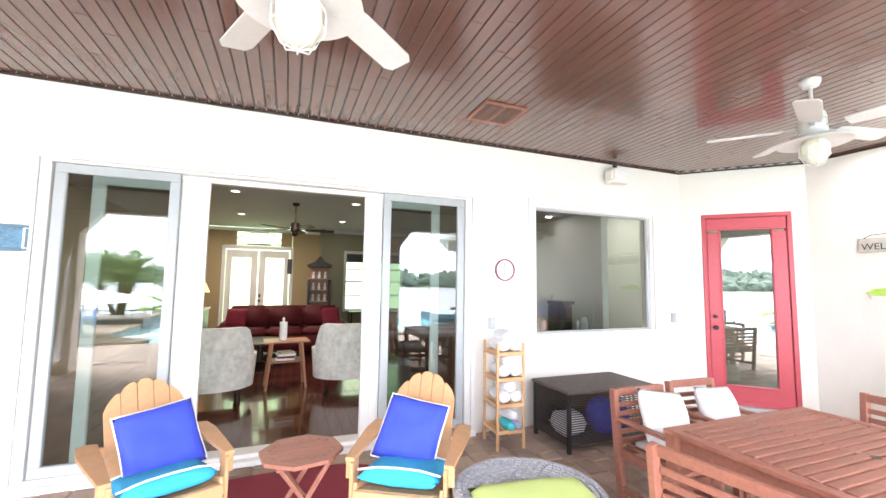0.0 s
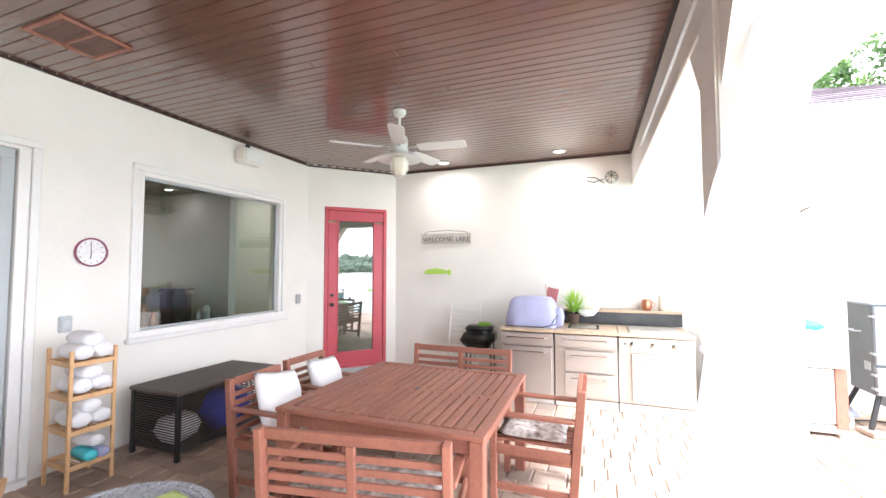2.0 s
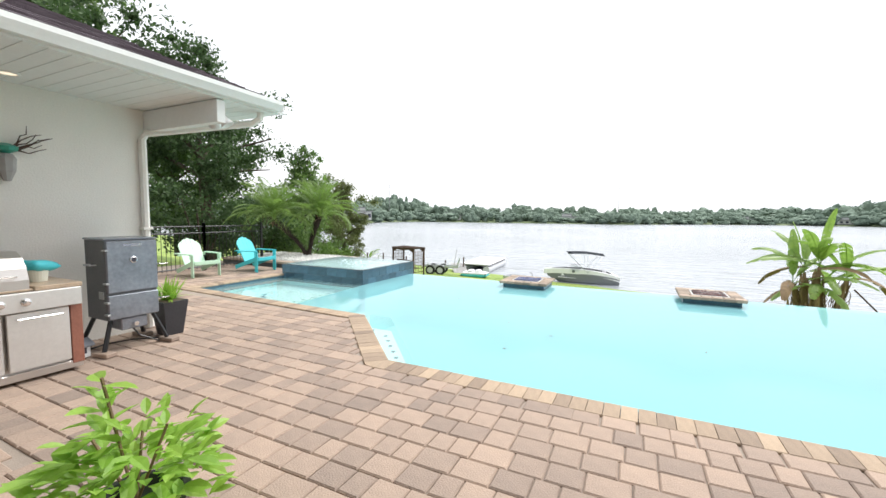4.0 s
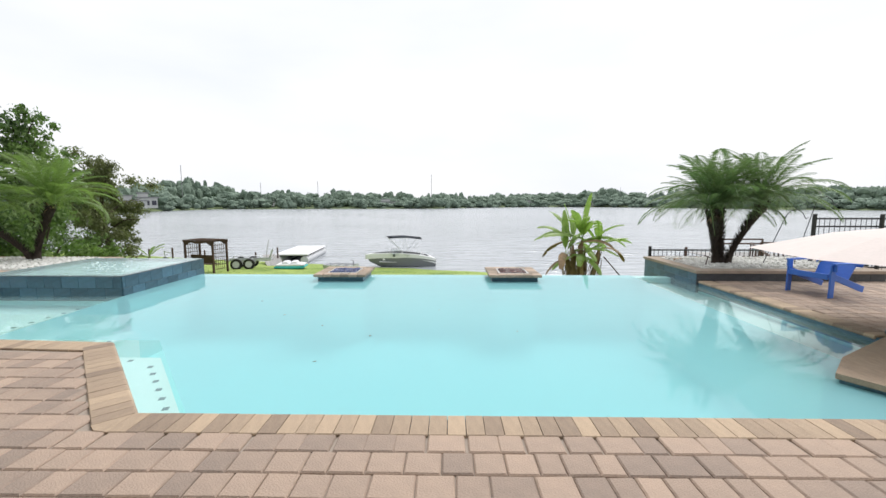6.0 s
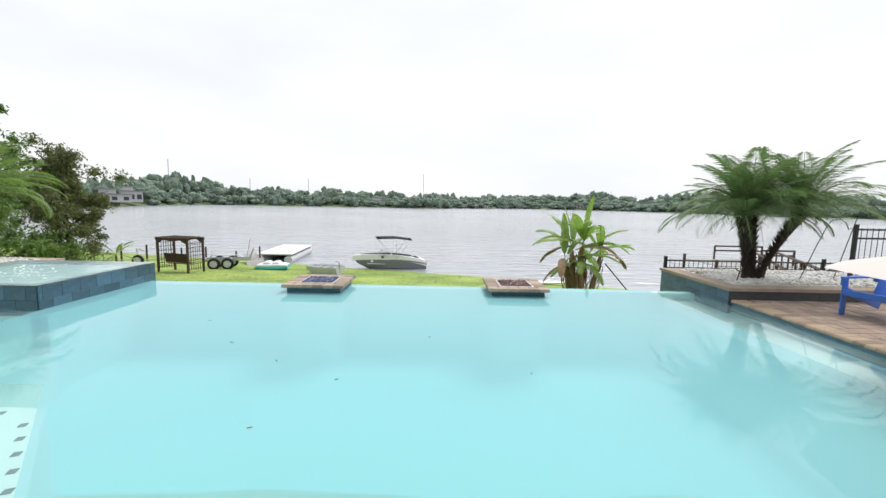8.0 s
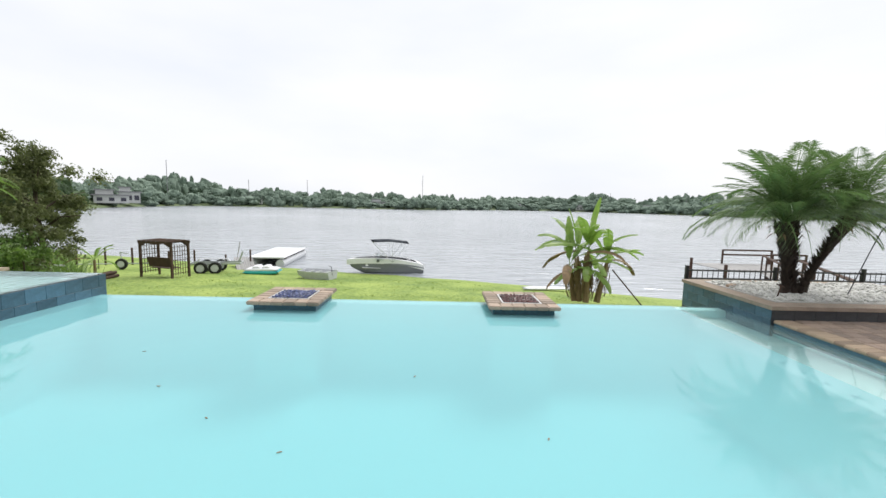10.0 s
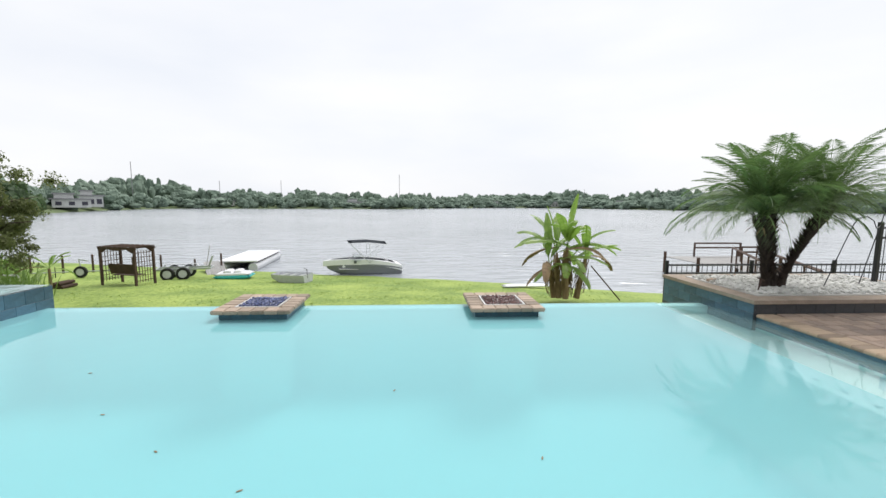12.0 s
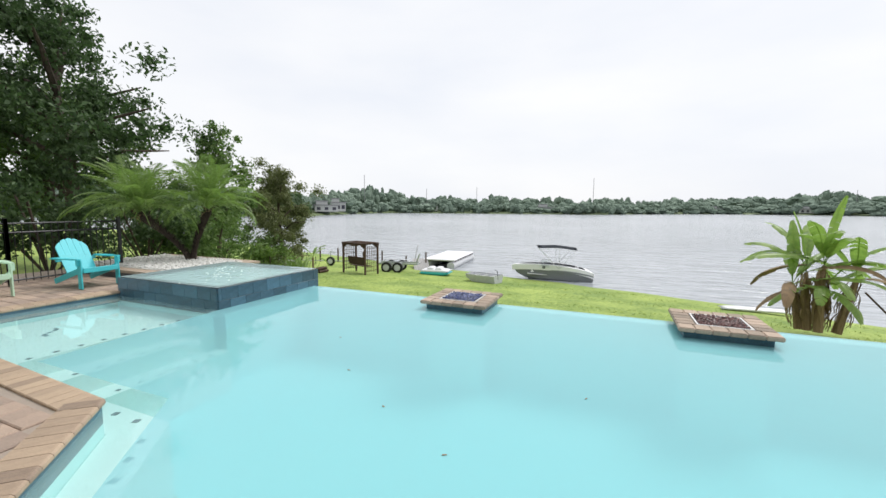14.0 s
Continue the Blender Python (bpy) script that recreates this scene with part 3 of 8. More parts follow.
# spa
def tiled_face(parent, a, b, z0, z1, tw=0.30, th=0.15, out=0.006, material="tile"):
    """Rows of tiles on an upright face from a to b (outside to the right)."""
    a, b = Vector((*a, 0)), Vector((*b, 0))
    d = (b - a).normalized()
    nrm = Vector((d.y, -d.x, 0))
    ang = math.degrees(math.atan2(d.y, d.x))
    length = (b - a).length
    rows = max(1, round((z1 - z0) / th))
    h = (z1 - z0) / rows
    mesh = {}
    for r in range(rows):
        s = -tw * 0.5 * (r % 2)
        while s < length - 0.01:
            e0, e1 = max(0, s), min(length, s + tw)
            w = round(e1 - e0, 3)
            if w > 0.02:
                if w not in mesh:
                    o = part("tile", boxes([(0, 0, 0, w - 0.004, 0.012, h - 0.004)], 0.002), material, parent)
                    mesh[w] = o.data
                else:
                    o = new("tile", mesh[w])
                    o.parent = parent
                c = a + d * (e0 + e1) / 2 + nrm * out
                o.matrix_basis = pose(c.x, c.y, z0 + (r + 0.5) * h, 0, 0, ang)
            s += tw


spa = thing("spa", "raised square spa clad in blue slate tiles with bubbling pale water", "spa", kind="structure")
part("spa_shell", slab([(5.87, -7.74), (5.87, -10.05), (8.40, -10.05), (8.40, -7.74)][::-1], -0.18, 0.17), "tiledark", spa)
part("spa_footing", slab([(5.86, -7.73), (5.86, -10.05), (8.40, -10.05), (8.40, -7.73)][::-1], -1.34, -0.185), "pool", spa)
part("spa_rim", wall_strip([(6.03, -7.9), (8.24, -7.9), (8.24, -9.89), (6.03, -9.89), (6.03, -7.9)], 0.17, 0.245, 0.155), "tiledark", spa, "wet dark slate rim")
w = part("spa_water", sheet([(5.88, -10.04), (8.39, -10.04), (8.39, -7.75), (5.88, -7.75)], 0.252), "spawater", spa, "pale bubbling spa water brimming over the rim")
w.visible_shadow = False
part("spa_bed", slab([(6.03, -9.89), (8.24, -9.89), (8.24, -7.9), (6.03, -7.9)], 0.171, 0.2), "plaster", spa)
foam = bmesh.new()
rng = np.random.default_rng(5)
for k in range(60):
    a, r = rng.uniform(0, 6.28), abs(rng.normal()) * 0.30
    c = [(7.2, -8.8), (6.75, -8.5), (7.6, -9.2)][k % 3]
    bmesh.ops.create_icosphere(foam, subdivisions=1, radius=rng.uniform(0.006, 0.018), matrix=pose(c[0] + r * math.cos(a), c[1] + r * math.sin(a), 0.252) @ Matrix.Diagonal((1.3, 1.3, 0.3, 1)))
part("foam", foam, "foam", spa, "white bubbling foam", kind="stuff")

# planters with palms
def planter(name, label, outline, top, fill):
    t = thing(name, label, "planter", kind="structure")
    part("planter_wall", slab(outline, -1.5, top - 0.05), "tiledark", t)
    part("planter_cap", slab(ring(outline, -0.03), top - 0.055, top), "capstone", t, "rounded tan stone cap")
    part("planter_bed", slab(ring(outline, 0.24), top, top + 0.015), "pebble", t)
    bm = bmesh.new()
    rng = np.random.default_rng(len(outline) + int(top * 100))
    x0, x1 = min(p[0] for p in outline) + 0.28, max(p[0] for p in outline) - 0.28
    y0, y1 = min(p[1] for p in outline) + 0.28, max(p[1] for p in outline) - 0.28
    for k in range(fill):
        s = rng.uniform(0.02, 0.045)
        m = pose(rng.uniform(x0, x1), rng.uniform(y0, y1), top + 0.02 + s * 0.2, rng.uniform(0, 40), rng.uniform(0, 40), rng.uniform(0, 360)) @ Matrix.Diagonal((1.3, 1, 0.6, 1))
        bmesh.ops.create_icosphere(bm, subdivisions=1, radius=s, matrix=m)
    part("pebbles", bm, "pebble", t, "white river pebbles", kind="stuff")
    return t


pl_w = planter("raised_planter", "raised palm planter of blue slate tiles with tan cap and white pebbles", [(-8.2, -10.95), (-4.57, -10.95), (-4.57, -8.85), (-8.2, -8.85)], 0.20, 1500)
pl_e = planter("raised_planter", "raised palm bed beside the spa with dark edge and white pebbles", [(8.45, -10.9), (11.9, -10.9), (11.9, -8.6), (8.45, -8.6)], 0.16, 1300)

# fire bowls on the edge
def fire_pit(x, seed):
    t = thing("fire_pit", "square slate-tiled fire pit with bullnose stone cap and dark fire glass", "fire pit", pose(x, -9.60, 0), group="fire pits on the pool's far edge")
    part("base", boxes([(0, 0.0, -0.095, 0.93, 0.88, 0.19)], 0.003), "tile", t, "blue slate tiled base")
    part("footing", boxes([(0, 0, -0.77, 0.92, 0.87, 1.16)], 0), "pool", t)
    rng = np.random.default_rng(seed)
    wide, inner, band = 1.07, 0.62, 0.222
    for side in range(4):
        turn = pose(0, 0, 0, 0, 0, 90 * side)
        run = wide if side % 2 == 0 else inner
        k = 6 if side % 2 == 0 else 4
        for i in range(k):
            w = run / k
            o = part("cap_stone", boxes([(-run / 2 + w * (i + 0.5), -(wide - band) / 2, 0.031, w - 0.0015, band, 0.056)], 0.011, seg=2), "capstone", t)
            o.matrix_basis = turn @ pose(0, 0, rng.uniform(-0.001, 0.001))
    part("burner_rim", boxes([(0, -0.295, 0.052, 0.61, 0.022, 0.02), (0, 0.295, 0.052, 0.61, 0.022, 0.02), (-0.295, 0, 0.052, 0.022, 0.568, 0.02), (0.295, 0, 0.052, 0.022, 0.568, 0.02)], 0.002), "steelp", t, "pale steel rim round the burner")
    part("burner_pan", boxes([(0, 0, 0.025, 0.568, 0.568, 0.03)], 0), "blackmetal", t)
    bm = bmesh.new()
    for i in range(620):
        s = rng.uniform(0.010, 0.024)
        bmesh.ops.create_icosphere(bm, subdivisions=1, radius=s, matrix=pose(rng.uniform(-0.26, 0.26), rng.uniform(-0.26, 0.26), 0.045 + rng.uniform(0, 0.028), rng.uniform(0, 90), 0, rng.uniform(0, 90)) @ Matrix.Diagonal((1, 0.7, 0.8, 1)))
    part("fire_glass", bm, "lava" if seed > 1 else "bluelava", t, "dark reddish fire glass" if seed > 1 else "blue and black fire glass", kind="stuff")


fire_pit(2.49, 1)
fire_pit(-1.09, 2)

# ---- house ----
def wall_with_holes(name, axis, at, thick, a0, a1, z0, z1, holes, material, label=""):
    """A wall along x (axis 0) or y (axis 1) with openings (a0, a1, z0, z1)."""
    bm = bmesh.new()
    def add(p0, p1, q0, q1):
        if p1 - p0 < 0.002 or q1 - q0 < 0.002:
            return
        if axis == 0:
            boxes([((p0 + p1) / 2, at + thick / 2, (q0 + q1) / 2, p1 - p0, abs(thick), q1 - q0)], 0, bm)
        else:
            boxes([(at + thick / 2, (p0 + p1) / 2, (q0 + q1) / 2, abs(thick), p1 - p0, q1 - q0)], 0, bm)
    cur = a0
    for h in sorted(holes):
        add(cur, h[0], z0, z1)
        add(h[0], h[1], z0, h[2])
        add(h[0], h[1], h[3], z1)
        cur = h[1]
    add(cur, a1, z0, z1)
    return structure(name, bm, material, label)


SL = (-1.80, 1.84, 0.03, 2.46)
WN = (2.62, 4.46, 0.94, 2.48)
wall_with_holes("wall_north", 0, WALL_N, 0.2, -6.5, 4.985, -0.02, CEIL + 0.3, [SL, WN], "stucco", "cream stucco house wall with sliding doors and a picture window")
wall_with_holes("wall_east", 1, WALL_E, 0.2, -3.33, 2.985, -0.02, CEIL + 0.3, [], "stucco", "cream stucco side wall behind the outdoor kitchen")
# angled wall with the door
ANG = pose(5.4675, 3.4675, 0, 0, 0, -45)
DW = 0.95
bm = boxes([(-0.56, 0.1, 1.7, 0.245, 0.2, 3.44), (0.605, 0.1, 1.7, 0.155, 0.2, 3.44), (0.045, 0.1, 2.96, 0.965, 0.2, 0.92), (0.045, 0.1, 0.02, 0.965, 0.2, 0.08)], 0)
w = structure("wall_corner", bm, "stucco", "cream stucco wall cutting the corner of the porch")
w.matrix_basis = ANG
wall_with_holes("wall_west", 1, -6.5, -0.2, -0.8, 4.15, -0.02, CEIL + 0.3, [], "stucco")
wall_with_holes("wall_wing", 0, -3.33, 0.2, 6.15, 12.0, -0.02, 2.79, [], "stucco", "cream stucco end wall of the house wing")

# ceiling of the porch: planks along y
bm = bmesh.new()
x = -6.5
rng = np.random.default_rng(3)
while x < WALL_E - 0.02:
    y = -0.5
    y_end = WALL_N - 0.01 if x < 4.9 else max(WALL_N - (x - 4.9) - 0.02, 2.9)
    while y < y_end:
        e = min(y_end, y + rng.uniform(1.6, 4.0))
        boxes([(x + 0.046, (y + e) / 2, CEIL + 0.012, 0.087, e - y - 0.003, 0.02)], 0.004, bm)
        y = e
    x += 0.092
structure("ceiling", bm, "plank", "dark red-brown stained tongue and groove plank ceiling, glossy")
structure("ceiling", boxes([(-0.3, 1.75, CEIL + 0.06, 12.6, 4.6, 0.05)], 0), "darktrim")
structure("trim", boxes([(-0.76, WALL_N - 0.010, CEIL - 0.010, 11.5, 0.020, 0.02), (WALL_E - 0.010, 1.23, CEIL - 0.010, 0.020, 3.48, 0.02), (-0.28, -0.488, CEIL - 0.010, 12.4, 0.024, 0.02)], 0), "darktrim", "thin dark stained trim under the ceiling")
w = structure("trim", boxes([(0, -0.010, CEIL - 0.010, 1.36, 0.020, 0.02)], 0), "darktrim")
w.matrix_basis = ANG

# beam, columns, eaves
structure("beam", boxes([(-0.3, -0.62, 2.98, 12.5, 0.24, 0.62)], 0.006), "stucco", "cream stucco porch beam")
def column(x, y):
    c = thing("porch_column", "square cream stucco porch column beside a tied white curtain", "column", pose(x, y, 0), kind="structure")
    part("shaft", boxes([(0, 0, 1.30, 0.26, 0.26, 2.74)], 0.01, seg=2), "stucco", c)
    part("bracket", plate([(-0.13, 2.30), (0.13, 2.30), (0.40, 2.67), (-0.40, 2.67)], -0.11, 0.11), "stucco", c)


column(2.13, -0.62)
column(-3.4, -0.62)
# porch soffit, gutter, roof
def soffit(name, x0, x1, y0, y1, along):
    bm = bmesh.new()
    if along == "y":
        x = x0
        while x < x1 - 0.01:
            boxes([(min(x + 0.15, x1) - (min(x + 0.15, x1) - x) / 2, (y0 + y1) / 2, SOFFIT + 0.01, min(0.146, x1 - x), y1 - y0, 0.02)], 0.003, bm)
            x += 0.15
    else:
        y = y0
        while y < y1 - 0.01:
            d = min(0.15, y1 - y)
            boxes([((x0 + x1) / 2, y + d / 2, SOFFIT + 0.01, x1 - x0, d - 0.004, 0.02)], 0.003, bm)
            y += 0.15
    structure(name, bm, "soffit", "white ribbed soffit panels under the eaves")
    structure(name, boxes([((x0 + x1) / 2, (y0 + y1) / 2, SOFFIT + 0.035, x1 - x0, y1 - y0, 0.02)], 0), "white")


soffit("soffit", -6.7, 4.48, -1.34, -0.745, "y")
soffit("soffit", 4.48, WALL_E, -4.12, -0.745, "x")
soffit("soffit", WALL_E, 12.0, -4.12, -3.34, "y")


def gutter(a, b):
    a, b = Vector(a), Vector(b)
    d = (b - a).normalized()
    ang = math.degrees(math.atan2(d.y, d.x))
    prof = [(0, 0), (0.085, 0), (0.10, 0.03), (0.125, 0.075), (0.125, 0.12), (0.113, 0.12), (0.110, 0.085), (0.085, 0.015), (0.012, 0.015), (0.012, 0.12), (0, 0.12)]
    bm = bmesh.new()
    L = (b - a).length
    p0 = [bm.verts.new((0, -o, z)) for o, z in prof]
    p1 = [bm.verts.new((L, -o, z)) for o, z in prof]
    for k in range(len(prof)):
        q = (k + 1) % len(prof)
        bm.faces.new((p0[k], p0[q], p1[q], p1[k]))
    bm.faces.new(p0[::-1])
    bm.faces.new(p1)
    ob = tagged(part("gutter", bm, "soffit", None), label="white aluminium rain gutter along the eaves", category="gutter", kind="structure")
    ob.matrix_basis = pose(a.x, a.y, SOFFIT + 0.02, 0, 0, ang)


gutter((-6.7, -1.345, 0), (4.475, -1.345, 0))
gutter((4.475, -1.345, 0), (4.475, -4.12, 0))
gutter((4.475, -4.125, 0), (12.0, -4.125, 0))
structure("fascia", boxes([(-1.11, -1.335, 2.88, 11.2, 0.02, 0.16), (4.485, -2.73, 2.88, 0.02, 2.77, 0.16), (8.24, -4.11, 2.88, 7.52, 0.02, 0.16)], 0), "white")
structure("frieze_beam", boxes([(5.22, -3.36, 2.655, 1.44, 0.10, 0.25)], 0.004), "white", "white boxed beam under the wing's eaves")


def roof_plane(name, p, q, r, s, rows):
    """Shingles on the plane p-q (eave) to s-r (top)."""
    p, q, r, s = (Vector(v) for v in (p, q, r, s))
    nrm = (q - p).cross(s - p).normalized()
    if nrm.z < 0:
        nrm = -nrm
    bm = bmesh.new()
    rng = np.random.default_rng(rows)
    vs = [bm.verts.new(v) for v in (p, q, r, s)]
    bm.faces.new(vs)
    for k in range(rows):
        f0, f1 = k / rows, (k + 1) / rows
        a0, b0 = p.lerp(s, f0), q.lerp(r, f0)
        a1, b1 = p.lerp(s, f1), q.lerp(r, f1)
        n = max(1, int((b0 - a0).length / 0.32))
        off = rng.uniform(0, 1)
        cuts = [0] + [min(1, max(0, (i + off * 0.8 + rng.uniform(-0.15, 0.15)) / n)) for i in range(1, n)] + [1]
        for c0, c1 in zip(cuts, cuts[1:]):
            lift = 0.014 + 0.006 * rng.random()
            u = [a0.lerp(b0, c0) + nrm * lift, a0.lerp(b0, c1) + nrm * lift, a1.lerp(b1, c1) + nrm * 0.004, a1.lerp(b1, c0) + nrm * 0.004]
            t = [bm.verts.new(v) for v in u]
            bm.faces.new(t)
            e = [bm.verts.new(u[0] - nrm * lift), bm.verts.new(u[1] - nrm * lift), bm.verts.new(u[1]), bm.verts.new(u[0])]
            bm.faces.new(e)
    return structure(name, bm, "shingle", "brown-grey asphalt shingle hip roof")


RZ = 2.93
roof_plane("roof", (4.42, -1.2, RZ), (4.42, -4.18, RZ), (8.2, -0.4, RZ + 1.7), (8.2, -0.4 + 0.3, RZ + 1.7), 24)
roof_plane("roof", (4.42, -4.18, RZ), (12.2, -4.18, RZ), (12.2, -0.4, RZ + 1.7), (8.2, -0.4, RZ + 1.7), 20)
roof_plane("roof", (-6.7, -1.40, RZ), (4.42, -1.40, RZ), (8.2, 2.4, RZ + 1.7), (-6.7, 2.4, RZ + 1.7), 20)
structure("roof", slab([(-6.7, 2.4), (12.2, 2.4), (12.2, 16), (-6.7, 16)], RZ + 1.6, RZ + 1.7), "shingle")
structure("roof", slab([(8.2, -0.5), (12.2, -0.5), (12.2, 2.4), (8.2, 2.4)], RZ + 1.6, RZ + 1.7), "shingle")

# ---- doors and windows ----
def sash(parent, x0, x1, z0, z1, y, w, material, glassy, t=0.045):
    """A framed pane in the plane y of its parent."""
    part("sash_frame", boxes([((x0 + x1) / 2, y, z1 - w / 2, x1 - x0, t, w), ((x0 + x1) / 2, y, z0 + w / 2, x1 - x0, t, w),
                              (x0 + w / 2, y, (z0 + z1) / 2, w, t, z1 - z0 - 2 * w), (x1 - w / 2, y, (z0 + z1) / 2, w, t, z1 - z0 - 2 * w)], 0.004), material, parent)
    bm = bmesh.new()
    bm.faces.new([bm.verts.new(v) for v in ((x0 + w - 0.005, y, z0 + w - 0.005), (x1 - w + 0.005, y, z0 + w - 0.005), (x1 - w + 0.005, y, z1 - w + 0.005), (x0 + w - 0.005, y, z1 - w + 0.005))])
    g = part("pane", bm, glassy, parent, "grey-green tinted glass pane")
    g.visible_shadow = False


def frame_bars(x0, x1, z0, z1, w, depth, y, sill=None):
    s = sill or w
    return boxes([((x0 + x1) / 2, y, z1 - w / 2, x1 - x0, depth, w), ((x0 + x1) / 2, y, z0 + s / 2, x1 - x0, depth, s),
                  (x0 + w / 2, y, (z0 + z1) / 2, w, depth, z1 - z0 - w - s), (x1 - w / 2, y, (z0 + z1) / 2, w, depth, z1 - z0 - w - s)], 0.006)


slider = thing("sliding_door", "wide white sliding glass door standing open in the middle", "door", pose(0, WALL_N, 0), kind="structure")
part("door_frame", boxes([(0.02, 0.07, 2.46, 3.64, 0.17, 0.025), (0.02, 0.095, 2.422, 3.50, 0.07, 0.045), (0.02, 0.07, 0.035, 3.64, 0.17, 0.07), (-1.765, 0.07, 1.2585, 0.07, 0.17, 2.377), (1.805, 0.07, 1.2585, 0.07, 0.17, 2.377)], 0.004), "white", slider)
part("surround", frame_bars(-1.86, 1.90, -0.02, 2.53, 0.055, 0.03, -0.012), "white", slider)
part("threshold", boxes([(0.02, -0.03, 0.012, 3.7, 0.12, 0.05), (0.02, 0.02, 0.045, 3.6, 0.02, 0.04), (0.02, 0.07, 0.045, 3.6, 0.02, 0.04)], 0.004), "white", slider)
for n, (x0, x1, y, w, m) in enumerate(((-1.72, -0.88, 0.03, 0.075, "vinyl"), (0.88, 1.76, 0.03, 0.075, "vinyl"))):
    leaf = part("door_panel", boxes([((x0 + x1) / 2, y, 0.075, x1 - x0, 0.03, 0.02)], 0), m, slider)
    sash(leaf, x0, x1, 0.07, 2.445, y, w, m, "glass")
for x0, x1, y in ((-1.50, -0.665, 0.085), (0.70, 1.50, 0.085)):
    leaf = part("door_panel", boxes([((x0 + x1) / 2, y, 0.075, x1 - x0, 0.03, 0.02)], 0), "white", slider)
    sash(leaf, x0, x1, 0.07, 2.40, y, 0.09, "white", "glass")
part("jamb_stack", boxes([(-0.818, 0.085, 1.24, 0.125, 0.05, 2.32), (0.835, 0.085, 1.24, 0.088, 0.05, 2.32)], 0.004), "white", slider)
part("door_handle", tube([(0.74, 0.05, 0.98), (0.74, 0.02, 1.0), (0.74, 0.02, 1.14), (0.74, 0.05, 1.16)], 0.008), "white", slider)

win = thing("picture_window", "large white framed picture window looking into the kitchen", "window", pose(0, WALL_N, 0), kind="structure")
part("window_frame", frame_bars(2.62, 4.46, 0.94, 2.48, 0.045, 0.12, 0.05), "white", win)
part("window_sill", boxes([(3.54, -0.03, 0.905, 2.02, 0.07, 0.05)], 0.01), "white", win)
part("surround", frame_bars(2.555, 4.525, 0.925, 2.54, 0.06, 0.03, -0.012), "white", win)
sash(win, 2.665, 4.415, 0.985, 2.435, 0.06, 0.02, "vinyl", "glass")

door = thing("door", "red painted door with a tall full glass lite, closed", "door", ANG @ pose(0.045, 0, 0), kind="structure")
part("door_frame", frame_bars(-0.4785, 0.4785, 0.06, 2.50, 0.05, 0.12, 0.05), "red", door, "red door frame")
lf = part("door_leaf", frame_bars(-0.425, 0.425, 0.085, 2.445, 0.155, 0.045, 0.03, 0.21), "red", door)
part("lite_frame", frame_bars(-0.29, 0.29, 0.28, 2.31, 0.022, 0.06, 0.028), "red", door)
bm = bmesh.new()
bm.faces.new([bm.verts.new(v) for v in ((-0.27, 0.03, 0.30), (0.27, 0.03, 0.30), (0.27, 0.03, 2.29), (-0.27, 0.03, 2.29))])
g = part("pane", bm, "doorglass", door, "mirror-like grey glass pane")
g.visible_shadow = False
for z, r in ((1.02, 0.028), (1.16, 0.02)):
    k = part("door_knob" if z < 1.1 else "deadbolt", lathe([(0.024, 0), (0.024, 0.008), (0.01, 0.012), (0.01, 0.035), (r, 0.04), (r, 0.06), (r * 0.6, 0.068)], 14), "darkwood", door)
    k.matrix_basis = pose(-0.365, 0.007, z, 90, 0, 0)
part("threshold", boxes([(0, 0.0, 0.04, 0.95, 0.18, 0.04)], 0.006), "vinyl", door)
structure("backdrop", boxes([(6.3, 4.3, 1.4, 1.6, 0.05, 2.8, 0, 0, -45)], 0), "greywall")


